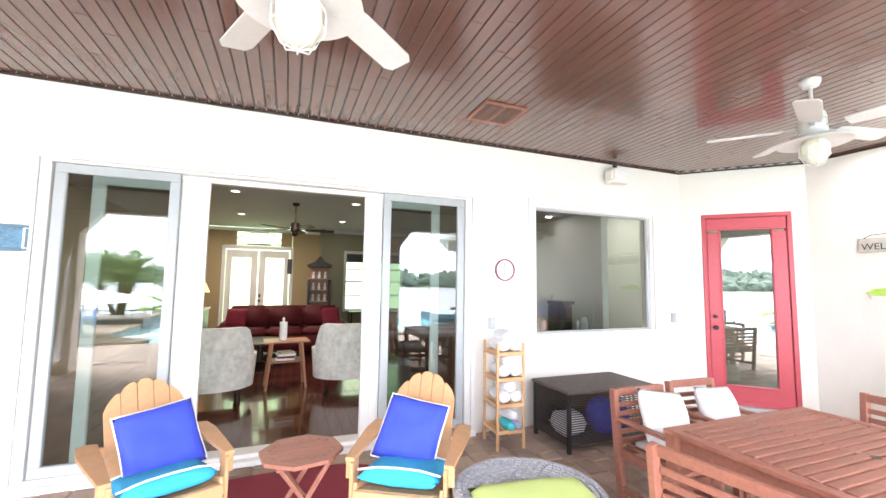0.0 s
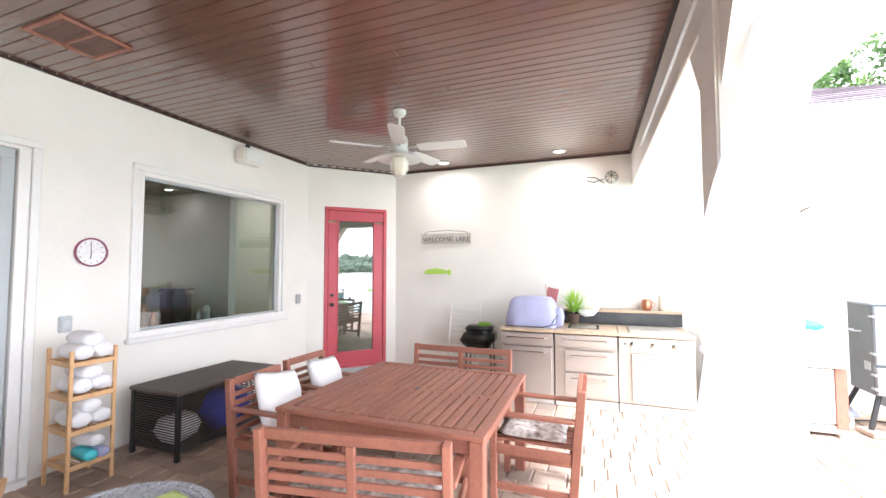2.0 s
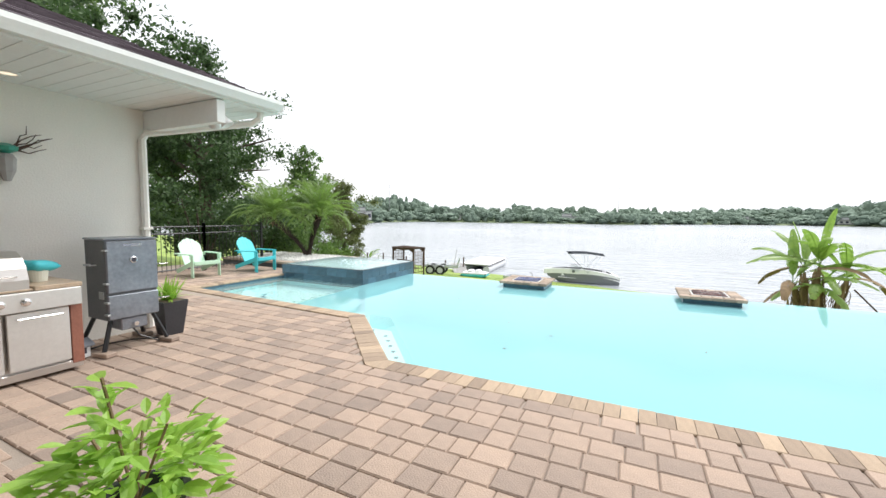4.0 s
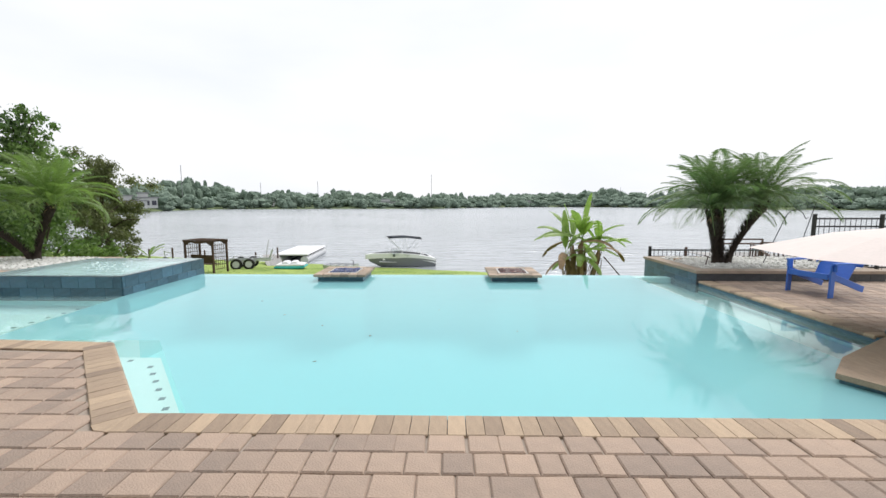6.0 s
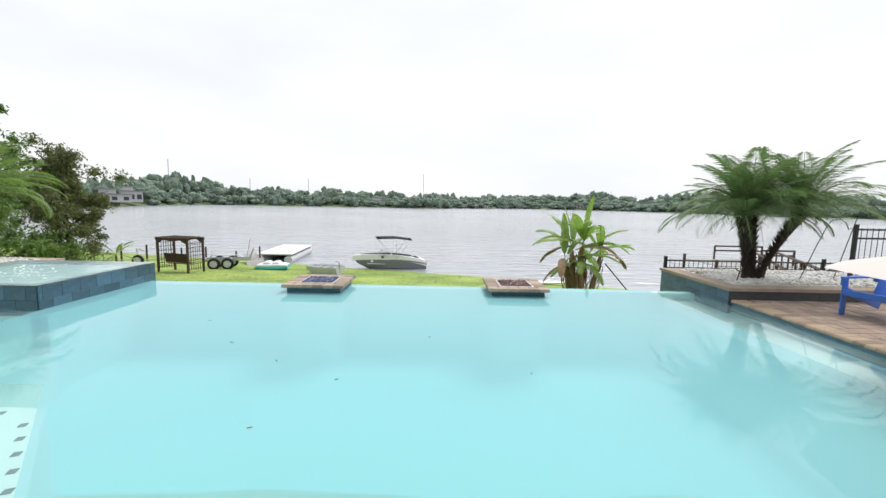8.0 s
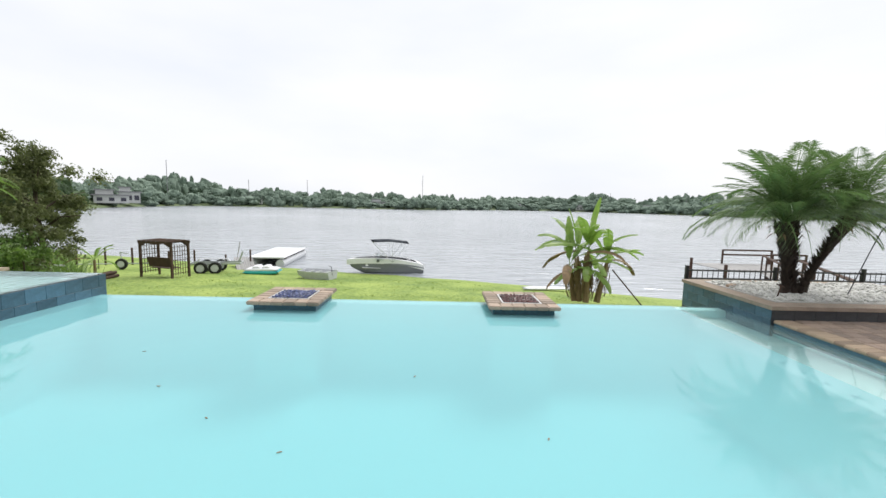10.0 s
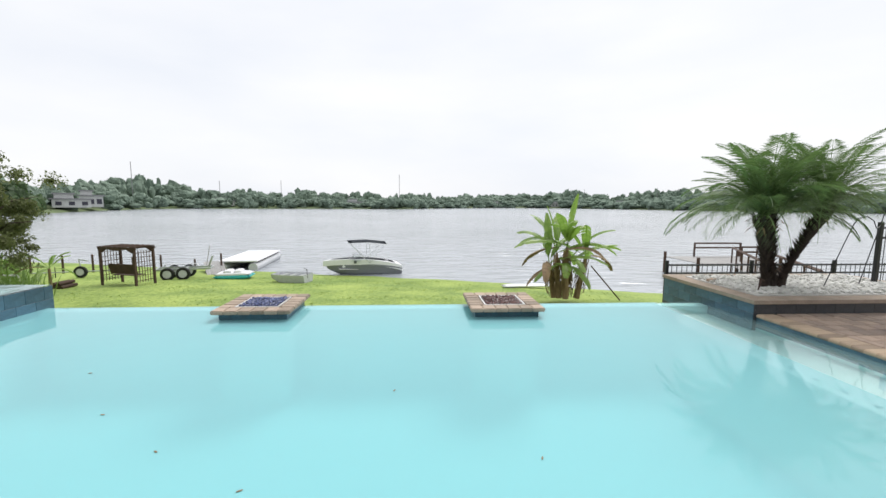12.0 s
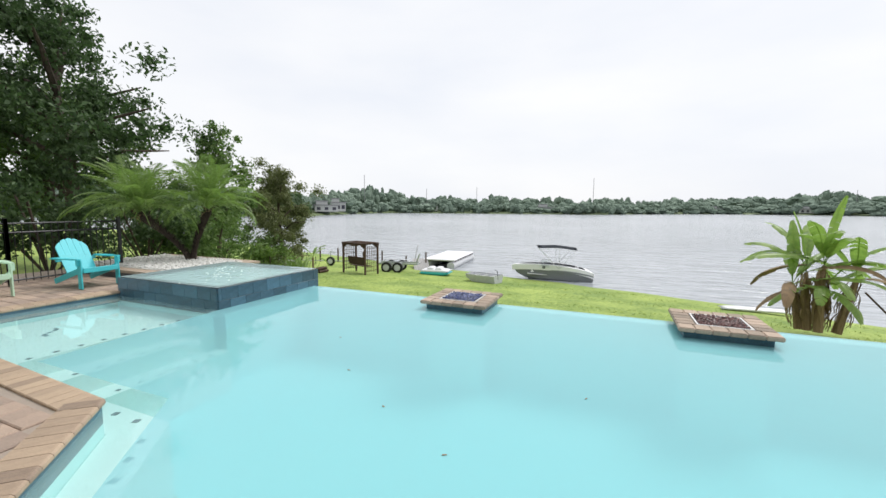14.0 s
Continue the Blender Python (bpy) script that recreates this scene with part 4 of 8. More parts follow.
# ---- porch fittings ----
def ceiling_fan(label, m, blades_at=20, drop=0.20, mats=("fan", "galv"), cage=True, r=0.62):
    t = thing("ceiling_fan", label, "ceiling fan", m)
    a, b = mats
    part("canopy", lathe([(0.065, 0), (0.065, -0.02), (0.05, -0.05), (0.02, -0.06)], 20), a, t)
    part("downrod", lathe([(0.012, -0.06), (0.012, -drop)], 10), a, t)
    z = -drop
    part("motor", lathe([(0.03, z), (0.075, z - 0.02), (0.085, z - 0.06), (0.085, z - 0.07), (0.075, z - 0.075), (0.085, z - 0.08), (0.085, z - 0.16), (0.06, z - 0.19)], 24), a, t, "ribbed white motor housing" if cage else "")
    if cage:
        part("light_shade", lathe([(0.07, z - 0.19), (0.14, z - 0.20), (0.215, z - 0.235), (0.22, z - 0.245), (0.06, z - 0.222)], 30), a, t, "round white metal light shade")
        part("lamp_glass", lathe([(0.06, z - 0.22), (0.078, z - 0.26), (0.078, z - 0.33), (0.05, z - 0.385), (0.01, z - 0.40)], 20), "frost", t, "unlit frosted jar glass", smooth=True)
        bm = bmesh.new()
        for k in range(8):
            c, s = math.cos(k * math.pi / 4), math.sin(k * math.pi / 4)
            tube([(c * 0.07, s * 0.07, z - 0.235), (c * 0.09, s * 0.09, z - 0.27), (c * 0.09, s * 0.09, z - 0.335), (c * 0.055, s * 0.055, z - 0.40), (0, 0, z - 0.418)], 0.0035, 5, bm)
        for q in (z - 0.27, z - 0.335):
            tube([(0.09 * math.cos(a2 * math.pi / 9), 0.09 * math.sin(a2 * math.pi / 9), q) for a2 in range(19)], 0.003, 5, bm)
        part("wire_cage", bm, a, t, "white wire guard cage")
    else:
        part("light_kit", lathe([(0.06, z - 0.19), (0.07, z - 0.22), (0.03, z - 0.27)], 16), a, t)
    for k in range(5):
        arm = part("blade_bracket", boxes([(0.14, 0, z - 0.13, 0.13, 0.035, 0.008)], 0.003), b if cage else a, t)
        arm.matrix_basis = pose(0, 0, 0, 0, 0, blades_at + 72 * k)
        bl = part("blade", plate([(0.19, -0.055), (0.30, -0.068), (r - 0.04, -0.072), (r, -0.05), (r, 0.05), (r - 0.04, 0.072), (0.30, 0.068), (0.19, 0.055)], -0.004, 0.004), a, t)
        bl.matrix_basis = pose(0, 0, z - 0.135, 0, 0, blades_at + 72 * k) @ pose(0, 0, 0, 90 - 12, 0, 0)
    return t


ceiling_fan("white five-blade ceiling fan with a caged jar light", pose(0.0, 1.43, CEIL), 43, 0.34, r=0.66)
ceiling_fan("white five-blade ceiling fan near the outdoor kitchen, caged jar light", pose(3.60, 1.74, CEIL), -12, 0.24, r=0.66)

v = thing("ceiling_vent", "brown painted square ceiling air vent between the planks", "vent", pose(1.72, 3.17, CEIL), kind="")
part("vent_frame", boxes([(0, -0.19, -0.008, 0.42, 0.03, 0.016), (0, 0.19, -0.008, 0.42, 0.03, 0.016), (-0.195, 0, -0.008, 0.03, 0.35, 0.016), (0.195, 0, -0.008, 0.03, 0.35, 0.016), (0, 0, -0.008, 0.02, 0.35, 0.016)], 0.003), "teak", v)
for k in range(16):
    part("slat", boxes([(0, -0.165 + k * 0.022, -0.007, 0.36, 0.016, 0.004, 30, 0, 0)], 0), "plank", v)


def recessed_lamp(x, y, z, label, d=0.085):
    t = thing("recessed_lamp", label, "recessed light", pose(x, y, z))
    part("trim_ring", lathe([(d, 0), (d, -0.008), (d * 0.75, -0.010), (d * 0.72, 0.0)], 24), "white", t)
    part("lens", lathe([(d * 0.72, -0.004), (0.005, -0.003)], 24), "canglow", t, "lit warm lens")


for x, y in ((5.50, 2.02), (5.48, 0.39)):
    L = new("can_light", bpy.data.lights.new("can_light", "AREA"))
    L.data.energy, L.data.shape, L.data.size, L.data.color = 0.8, "DISK", 0.13, (1.0, 0.94, 0.86)
    L.matrix_world = pose(x, y, CEIL - 0.03)
recessed_lamp(5.58, 2.02, CEIL, "small lit recessed lamp in the plank ceiling")
recessed_lamp(5.56, 0.39, CEIL, "small lit recessed lamp in the plank ceiling")
recessed_lamp(5.58, -1.98, SOFFIT, "small recessed lamp in the white soffit")

sp = thing("outdoor_speaker", "beige box loudspeaker on the wall under the ceiling", "loudspeaker", pose(3.80, WALL_N - 0.10, 2.90))
part("cabinet", boxes([(0, 0, 0, 0.30, 0.17, 0.18)], 0.03, seg=3), "stucco", sp)
part("grille", boxes([(0, -0.088, 0, 0.26, 0.01, 0.14)], 0.004), "soffit", sp)
part("mounting_bracket", boxes([(0, 0.04, 0.11, 0.05, 0.03, 0.09)], 0.003), "blackmetal", sp)

cl = thing("wall_clock", "round wall clock with a raspberry red rim and white face", "clock", pose(2.25, WALL_N - 0.002, 1.70, 90, 0, 0))
part("rim", lathe([(0.118, 0), (0.122, 0.02), (0.116, 0.03), (0.108, 0.022), (0.108, 0.0)], 40), "mauve", cl)
part("face", lathe([(0.109, 0.002), (0.109, 0.010)], 40), "piping", cl)
for ln, ang, w in ((0.055, 175, 0.007), (0.08, 5, 0.005)):
    h = part("clock_hand", boxes([(0, ln / 2, 0.013, w, ln, 0.002)], 0), "ink", cl)
    h.matrix_basis = pose(0, 0, 0, 0, 0, ang)
part("hour_marks", boxes([(0.088 * math.sin(k * math.pi / 6), 0.088 * math.cos(k * math.pi / 6), 0.012, 0.004, 0.014, 0.002, 0, 0, -30 * k) for k in range(12)], 0), "ink", cl, kind="stuff")

for x, z in ((2.09, 1.12), (4.79, 1.13)):
    o = thing("outlet_box", "small grey weatherproof outlet box on the stucco wall", "outlet", pose(x, WALL_N - 0.015, z), group="wall outlets")
    part("cover", boxes([(0, 0, 0, 0.085, 0.03, 0.13)], 0.008, seg=2), "vinyl", o)
    part("flap", boxes([(0, -0.018, 0, 0.05, 0.008, 0.08)], 0.003), "galv", o)

pic = thing("wall_picture", "narrow teal framed seascape picture on the stucco wall", "picture", pose(-2.06, WALL_N - 0.015, 1.84))
part("picture_frame", frame_bars(-0.24, 0.24, -0.10, 0.10, 0.025, 0.03, 0), "frameteal", pic)
part("print", boxes([(0, 0.002, 0, 0.435, 0.012, 0.155)], 0), "picblue", pic)

# welcome sign, fish sign, lantern
sg = thing("welcome_sign", "weathered white wooden sign saying welcome to the lake", "sign", pose(WALL_E - 0.02, 2.12, 2.02, 0, 0, -90))
part("board", boxes([(0, 0, 0, 0.80, 0.022, 0.155)], 0.004), "signwood", sg)
for txt, x, z, size in (("WELCOME", -0.375, -0.048, 0.098), ("TO", 0.075, 0.0, 0.04), ("THE", 0.068, -0.045, 0.04), ("LAKE", 0.165, -0.048, 0.098)):
    cu = bpy.data.curves.new("lettering", "FONT")
    cu.body, cu.size, cu.extrude = txt, size, 0.002
    o = new("lettering", cu)
    o.data.materials.append(M["ink"])
    o.parent = sg
    o.matrix_basis = pose(x, -0.012, z, 90, 0, 0)
part("rope", tube([(-0.37, 0, 0.07), (-0.30, 0, 0.11), (0, 0, 0.125), (0.30, 0, 0.10), (0.37, 0, 0.07)], 0.004), "oldwood", sg)
fs_ = thing("fish_sign", "small lime green fish-shaped wall sign with white lettering board", "sign", pose(WALL_E - 0.015, 2.28, 1.50, 0, 0, -90))
part("fish_body", plate([(-0.21, 0.0), (-0.14, 0.045), (0.0, 0.062), (0.12, 0.045), (0.18, 0.02), (0.24, 0.05), (0.24, -0.045), (0.18, -0.015), (0.1, -0.03), (-0.14, -0.03)][::-1], -0.008, 0.008), "fishgreen", fs_)
part("name_board", boxes([(0, -0.004, -0.045, 0.34, 0.012, 0.035)], 0.004), "piping", fs_)
ln = thing("bulkhead_light", "round caged metal bulkhead light on the stucco wall", "wall light", pose(WALL_E - 0.002, -0.25, 2.78, 0, -90, 0))
part("base", lathe([(0.085, 0), (0.085, 0.025), (0.07, 0.035)], 22), "galv", ln)
part("globe", lathe([(0.06, 0.03), (0.062, 0.06), (0.04, 0.095), (0.005, 0.105)], 18), "frost", ln, smooth=True)
bm = bmesh.new()
for k in range(4):
    c, s = math.cos(k * math.pi / 4), math.sin(k * math.pi / 4)
    tube([(c * 0.08, s * 0.08, 0.02), (c * 0.075, s * 0.075, 0.075), (c * 0.04, s * 0.04, 0.115), (-c * 0.04, -s * 0.04, 0.115), (-c * 0.075, -s * 0.075, 0.075), (-c * 0.08, -s * 0.08, 0.02)], 0.004, 5, bm)
part("guard", bm, "blackmetal", ln)
cab = thing("power_cord", "loose black cord hanging from the wall light", "cable")
part("cord", tube([(5.93, -0.15, 2.76), (5.90, -0.02, 2.72), (5.90, 0.06, 2.75), (5.92, 0.05, 2.80), (5.93, -0.05, 2.79), (5.91, -0.16, 2.70)], 0.006), "blackmetal", cab)

# downspout, floodlights
ds = thing("downspout", "white painted rain downspout at the wall corner", "downspout", kind="structure")
part("pipe", tube([(5.90, -3.27, 0.02), (5.90, -3.27, 2.42), (5.86, -3.30, 2.50), (5.70, -3.42, 2.53), (4.72, -3.95, 2.66), (4.62, -3.98, 2.72), (4.60, -3.98, 2.82)], 0.045, 8), "stucco", ds)
part("strap", boxes([(5.90, -3.27, 1.3, 0.11, 0.11, 0.03)], 0.003), "stucco", ds)
for k, (x, tz) in enumerate(((4.72, -30), (4.58, 25))):
    f = thing("floodlight", "white bell-shaped floodlight under the eaves", "floodlight", pose(x, -3.44, 2.60, -20, tz, 0), group="eaves floodlights")
    part("lamp_shade", lathe([(0.02, 0.06), (0.03, 0.03), (0.045, -0.02), (0.075, -0.09), (0.07, -0.09), (0.03, -0.02)], 18), "white", f, smooth=True)
    part("neck", rods([((0, 0, 0.05), (0, 0.05, 0.13))], 0.014), "galv", f)

# ---- curtain ----
def curtain(label, cx, cy, side):
    t = thing("curtain", label, "curtain", pose(cx, cy, 0))
    def sheet_part(z0, z1, nz, shape, mid):
        bm = bmesh.new()
        nu = 120
        grid = []
        for j in range(nz + 1):
            f = j / nz
            z = z0 + (z1 - z0) * f
            w, off, dep = shape(f)
            row = []
            for i in range(nu + 1):
                u = i / nu
                fold = math.sin(u * 2 * math.pi * 4 + 1.6 * math.sin(f * 2.5)) * dep + math.sin(u * 13 + f * 5) * dep * 0.8 + math.sin(u * 47 + 3 * f) * dep * 0.18
                row.append(bm.verts.new((off + fold * 1.0, mid(f) + (u - 0.5) * w + 0.3 * fold * math.cos(u * 40), z)))
            grid.append(row)
        for a, b in zip(grid, grid[1:]):
            for i in range(nu):
                bm.faces.new((a[i], a[i + 1], b[i + 1], b[i]))
        return bm
    o1 = part("upper_drape", sheet_part(1.26, 2.68, 44, lambda f: (0.09 + 0.15 * min(1, f * 2.4) ** 0.6, -0.10 + 0.02 * f, 0.010 + 0.008 * f), lambda f: 0.04 - 0.31 * f ** 1.1 + 0.03 * math.sin(math.pi * min(1, f * 2)) * (1 - f)), "curtain", t, smooth=True)
    o2 = part("lower_drape", sheet_part(0.22, 1.26, 32, lambda f: (0.30 - 0.21 * f ** 1.4, -0.10, 0.014 - 0.005 * f), lambda f: 0.04 + 0.02 * (1 - f)), "curtain", t, smooth=True)
    part("tie_back", tube([(-0.09 + 0.045 * math.cos(a), 0.04 + 0.055 * math.sin(a), 1.26 + 0.01 * math.sin(2 * a)) for a in [k * math.pi / 8 for k in range(17)]], 0.008, 8), "curtain", t, "white fabric tieback")
    return t


curtain("white outdoor curtain tied back against the porch column", 1.96, -0.48, 1)
curtain("white outdoor curtain tied back against the far porch column", -3.25, -0.42, 1)
structure("curtain_rod", boxes([(-0.3, -0.44, 2.70, 9.0, 0.02, 0.02)], 0.004), "galv")


# ---- furniture of the porch ----
def adirondack(mats, label, m, group, pillow=False):
    t = thing("adirondack_chair", label, "chair", m, group=group)
    w = 0.56
    for k in range(5):
        x = (k - 2) * 0.104
        hw = 0.0505
        prof = [(-hw, 0), (hw, 0)] + [(hw * q, 0.76 - 2.6 * (x + hw * q) ** 2 - 0.02 * q ** 4) for q in (1, 0.6, 0.2, -0.2, -0.6, -1)]
        s = part("back_slat", plate(prof, -0.010, 0.010), mats, t)
        s.matrix_basis = pose(x * 0.93, 0.18, 0.22, -29, (k - 2) * 0.9, 0)
    for k in range(6):
        part("seat_slat", boxes([(0, -0.27 + k * 0.085, 0.365 - k * 0.022, w, 0.078, 0.02, -14, 0, 0)], 0.004), mats, t)
    for s in (-1, 1):
        part("armrest", plate([(-0.055, -0.36), (0.0, -0.385), (0.065, -0.36), (0.075, -0.2), (0.05, 0.05), (0.02, 0.30), (-0.04, 0.30), (-0.05, 0.0)], -0.011, 0.011), mats, t).matrix_basis = pose(s * 0.345, 0, 0.545) @ Matrix.Diagonal((s, 1, 1, 1)) @ pose(0, 0, 0, -90, 0, 0) @ Matrix.Diagonal((1, 1, -1, 1))
        part("front_leg", boxes([(s * 0.315, -0.27, 0.267, 0.024, 0.10, 0.534)], 0.004), mats, t)
        part("arm_bracket", boxes([(s * 0.345, -0.27, 0.48, 0.05, 0.02, 0.11)], 0.004), mats, t)
        part("side_rail", boxes([(s * 0.29, 0.08, 0.235, 0.024, 0.84, 0.10, -19, 0, 0)], 0.004), mats, t)
    part("back_brace", boxes([(0, 0.355, 0.50, 0.66, 0.024, 0.06)], 0.004), mats, t)
    part("front_apron", boxes([(0, -0.325, 0.34, 0.58, 0.02, 0.09)], 0.004), mats, t)
    return t


def pillow(label, material, size, m, piping=True):
    t = thing("pillow", label, "pillow", m)
    part("cover", cushion(size, size, 0.13, 12), material, t, smooth=True)
    if piping:
        h = size / 2 * 0.985
        pts = []
        for a, b in (((-h, -h), (h, -h)), ((h, -h), (h, h)), ((h, h), (-h, h)), ((-h, h), (-h, -h))):
            for k in range(6):
                f = k / 6
                pull = 1 - 0.035 * math.sin(math.pi * f)
                pts.append(((a[0] + (b[0] - a[0]) * f) * pull, (a[1] + (b[1] - a[1]) * f) * pull, 0))
        pts.append(pts[0])
        part("piping", tube(pts, 0.007, 6), "piping", t, "white piped edge")
    return t


def seat_pad(label, m):
    t = thing("seat_cushion", label, "cushion", m)
    part("cover", cushion(0.47, 0.46, 0.12, 12), "aqua", t, smooth=True)
    for y in (-0.20, 0.16):
        part("stripe", tube([(-0.24, y, 0.035), (-0.12, y - 0.01, 0.058), (0, y - 0.012, 0.062), (0.12, y - 0.01, 0.058), (0.24, y, 0.035)], 0.006, 6), "piping", t, "white stripe")


CH_L, CH_R = pose(-0.66, 2.92, 0, 0, 0, 25), pose(0.78, 2.56, 0, 0, 0, -30)
for m, where in ((CH_L, "beside the folding table"), (CH_R, "near the towel rack")):
    adirondack("cedar", "natural cedar adirondack chair " + where, m, "cedar adirondack chairs").scale = (0.86, 1, 0.97)
    seat_pad("sky blue seat cushion with white stripes", m @ pose(0, -0.10, 0.405, -10, 0, 0))
pillow("royal blue square pillow with white piping", "blue", 0.43, CH_L @ pose(0.02, 0.09, 0.565, 54, 0, 0) @ pose(0, 0, 0, 0, 0, 7))
pillow("royal blue square pillow with white piping", "blue", 0.42, CH_R @ pose(-0.02, 0.09, 0.575, 54, 0, 0) @ pose(0, 0, 0, 0, 0, -10))

ot = thing("folding_table", "octagonal folding table of red-brown slatted wood", "side table", pose(0.13, 2.74, 0, 0, 0, 12))
ot.scale = (0.80, 0.80, 1)
R8 = 0.315
bm = bmesh.new()
for k in range(8):
    a0, a1 = math.radians(22.5 + 45 * k), math.radians(67.5 + 45 * k)
    q = [(R8 * math.cos(a0), R8 * math.sin(a0)), (R8 * math.cos(a1), R8 * math.sin(a1)), (0.25 * math.cos(a1), 0.25 * math.sin(a1)), (0.25 * math.cos(a0), 0.25 * math.sin(a0))]
    b = part("rim_board", slab(q, 0.485, 0.507), "teak", ot)
for k in range(9):
    y = -0.22 + k * 0.055
    hw = min(0.245, 0.335 - abs(y)) * 0.98
    part("top_slat", boxes([(0, y, 0.497, 2 * hw, 0.049, 0.018)], 0.003), "teak", ot)
for s in (-1, 1):
    part("cross_leg", rods([((-0.2, s * 0.15, 0.015), (0.2, s * 0.15, 0.48))], 0.019, 6), "teak", ot)
    part("cross_leg", rods([((0.2, s * 0.12, 0.015), (-0.2, s * 0.12, 0.48))], 0.019, 6), "teak", ot)
for x in (-0.2, 0.2):
    part("stretcher", boxes([(x, 0, 0.47, 0.03, 0.34, 0.03), (x, 0, 0.03, 0.03, 0.34, 0.025)], 0.003), "teak", ot)

mt = thing("doormat", "maroon doormat with rounded ends by the sliding door", "doormat", pose(0.05, 3.28, 0.0))
part("mat", slab([(0.72 * math.cos(a) + (0.12 if math.cos(a) > 0 else -0.12), 0.36 * math.sin(a)) for a in [k * math.pi / 16 for k in range(32)]], 0.0, 0.016), "maroon", mt)

wt = thing("wicker_ottoman", "round grey wicker ottoman on the pavers", "ottoman", pose(1.33, 2.05, 0))
part("body", lathe([(0.36, 0.03), (0.42, 0.10), (0.44, 0.25), (0.42, 0.36), (0.38, 0.385)], 40), "wicker", wt, smooth=True)
bm = bmesh.new()
for rr in range(8):
    r0 = 0.40 - rr * 0.036
    n = int(2 * math.pi * r0 / 0.05)
    for k in range(n):
        a = 2 * math.pi * (k + 0.5 * (rr % 2)) / n
        boxes([(r0 * math.cos(a), r0 * math.sin(a), 0.388, 0.03, 0.042, 0.012, 0, 0, math.degrees(a))], 0.004, bm)
part("woven_top", bm, "wicker", wt, "woven grey wicker top", kind="stuff")
part("rolled_rim", tube([(0.415 * math.cos(k * math.pi / 20), 0.415 * math.sin(k * math.pi / 20), 0.372) for k in range(41)], 0.022, 8), "wicker", wt)
lc = thing("seat_cushion", "lime yellow-green outdoor cushion with tie straps", "cushion", pose(1.26, 1.80, 0.43, 0, 0, -8))
part("cover", cushion(0.66, 0.52, 0.10, 12), "lime", lc, smooth=True)
for x, a in ((-0.2, 20), (0.14, -15)):
    part("strap", boxes([(x, 0.26, 0.0, 0.03, 0.12, 0.006, -15, 0, a)], 0.002), "lime", lc)

# towel rack
rk = thing("towel_rack", "narrow light bamboo shelf rack holding rolled white towels", "shelf rack", pose(2.03, 3.58, 0, 0, 0, -3))
for x in (-0.135, 0.135):
    for y in (-0.15, 0.15):
        part("post", boxes([(x, y, 0.49, 0.024, 0.024, 0.98)], 0.004), "bamboo", rk)
for z in (0.16, 0.40, 0.64, 0.88):
    sh = part("shelf", boxes([(0, -0.15, z, 0.27, 0.018, 0.035), (0, 0.15, z, 0.27, 0.018, 0.035), (-0.135, 0, z, 0.018, 0.28, 0.035), (0.135, 0, z, 0.018, 0.28, 0.035)], 0.003), "bamboo", rk)
    for k in range(5):
        part("slat", boxes([(-0.10 + 0.05 * k, 0, z - 0.005, 0.03, 0.29, 0.010)], 0.002), "bamboo", sh)


def towel(x, y, z, r, ln, ang, material="cloth", label="rolled white cotton towel"):
    t = thing("towel", label, "towel", pose(x, y, z, 0, 0, ang), group="rolled towels on the rack")
    bm = bmesh.new()
    n, rings = 22, []
    for j in range(9):
        f = j / 8
        rr = r * (1 - 0.25 * abs(2 * f - 1) ** 4)
        rings.append([bm.verts.new(((f - 0.5) * ln, rr * (1 + 0.14 * noise.noise(Vector((f * 3, k * 0.8, x * 9 + z * 7)))) * math.cos(2 * math.pi * k / n), r + rr * 0.8 * math.sin(2 * math.pi * k / n))) for k in range(n)])
    for a, b in zip(rings, rings[1:]):
        for k in range(n):
            bm.faces.new((a[k], a[(k + 1) % n], b[(k + 1) % n], b[k]))
    bm.faces.new(rings[0][::-1])
    bm.faces.new(rings[-1])
    part("roll", bm, material, t, smooth=True)


for z in (0.895, 0.655, 0.415):
    for dx, dz in ((-0.055, 0), (0.06, 0), (0.0, 0.085)):
        towel(2.03 + dx, 3.56, z + dz - 0.01, 0.072, 0.27, 88 + dx * 60)
towel(2.02, 3.50, 0.165, 0.05, 0.22, 85, "turq", "rolled turquoise towel on the bottom shelf")
towel(2.10, 3.50, 0.165, 0.045, 0.22, 85, "lilac", "rolled blue-grey towel on the bottom shelf")
towel(2.05, 3.52, 0.25, 0.055, 0.22, 95)

# storage box
sb = thing("storage_box", "dark brown metal mesh deck box with solid lid", "storage box", pose(2.98, 3.43, 0, 0, 0, 0))
part("lid", boxes([(0, 0, 0.545, 1.06, 0.60, 0.03)], 0.008, seg=2), "darkwicker", sb, "dark grey-brown ribbed lid")
part("lid_ribs", boxes([(0, -0.26 + k * 0.04, 0.562, 1.0, 0.012, 0.005) for k in range(14)], 0), "darkwicker", sb)
for x in (-0.50, 0.50):
    for y in (-0.27, 0.27):
        part("leg", boxes([(x, y, 0.265, 0.035, 0.035, 0.53)], 0.004), "blackmetal", sb)
bm = bmesh.new()
for k in range(22):
    z = 0.07 + k * 0.021
    boxes([(0, -0.27, z, 0.97, 0.008, 0.007), (-0.50, 0, z, 0.008, 0.51, 0.007), (0.50, 0, z, 0.008, 0.51, 0.007), (0, 0.27, z, 0.97, 0.008, 0.009)], 0, bm)
part("wire_mesh", bm, "bundlemesh", sb, "dark horizontal wire sides", kind="stuff")
part("floor_panel", boxes([(0, 0, 0.06, 0.98, 0.52, 0.012), (0, 0.262, 0.29, 0.97, 0.006, 0.46)], 0), "blackmetal", sb)
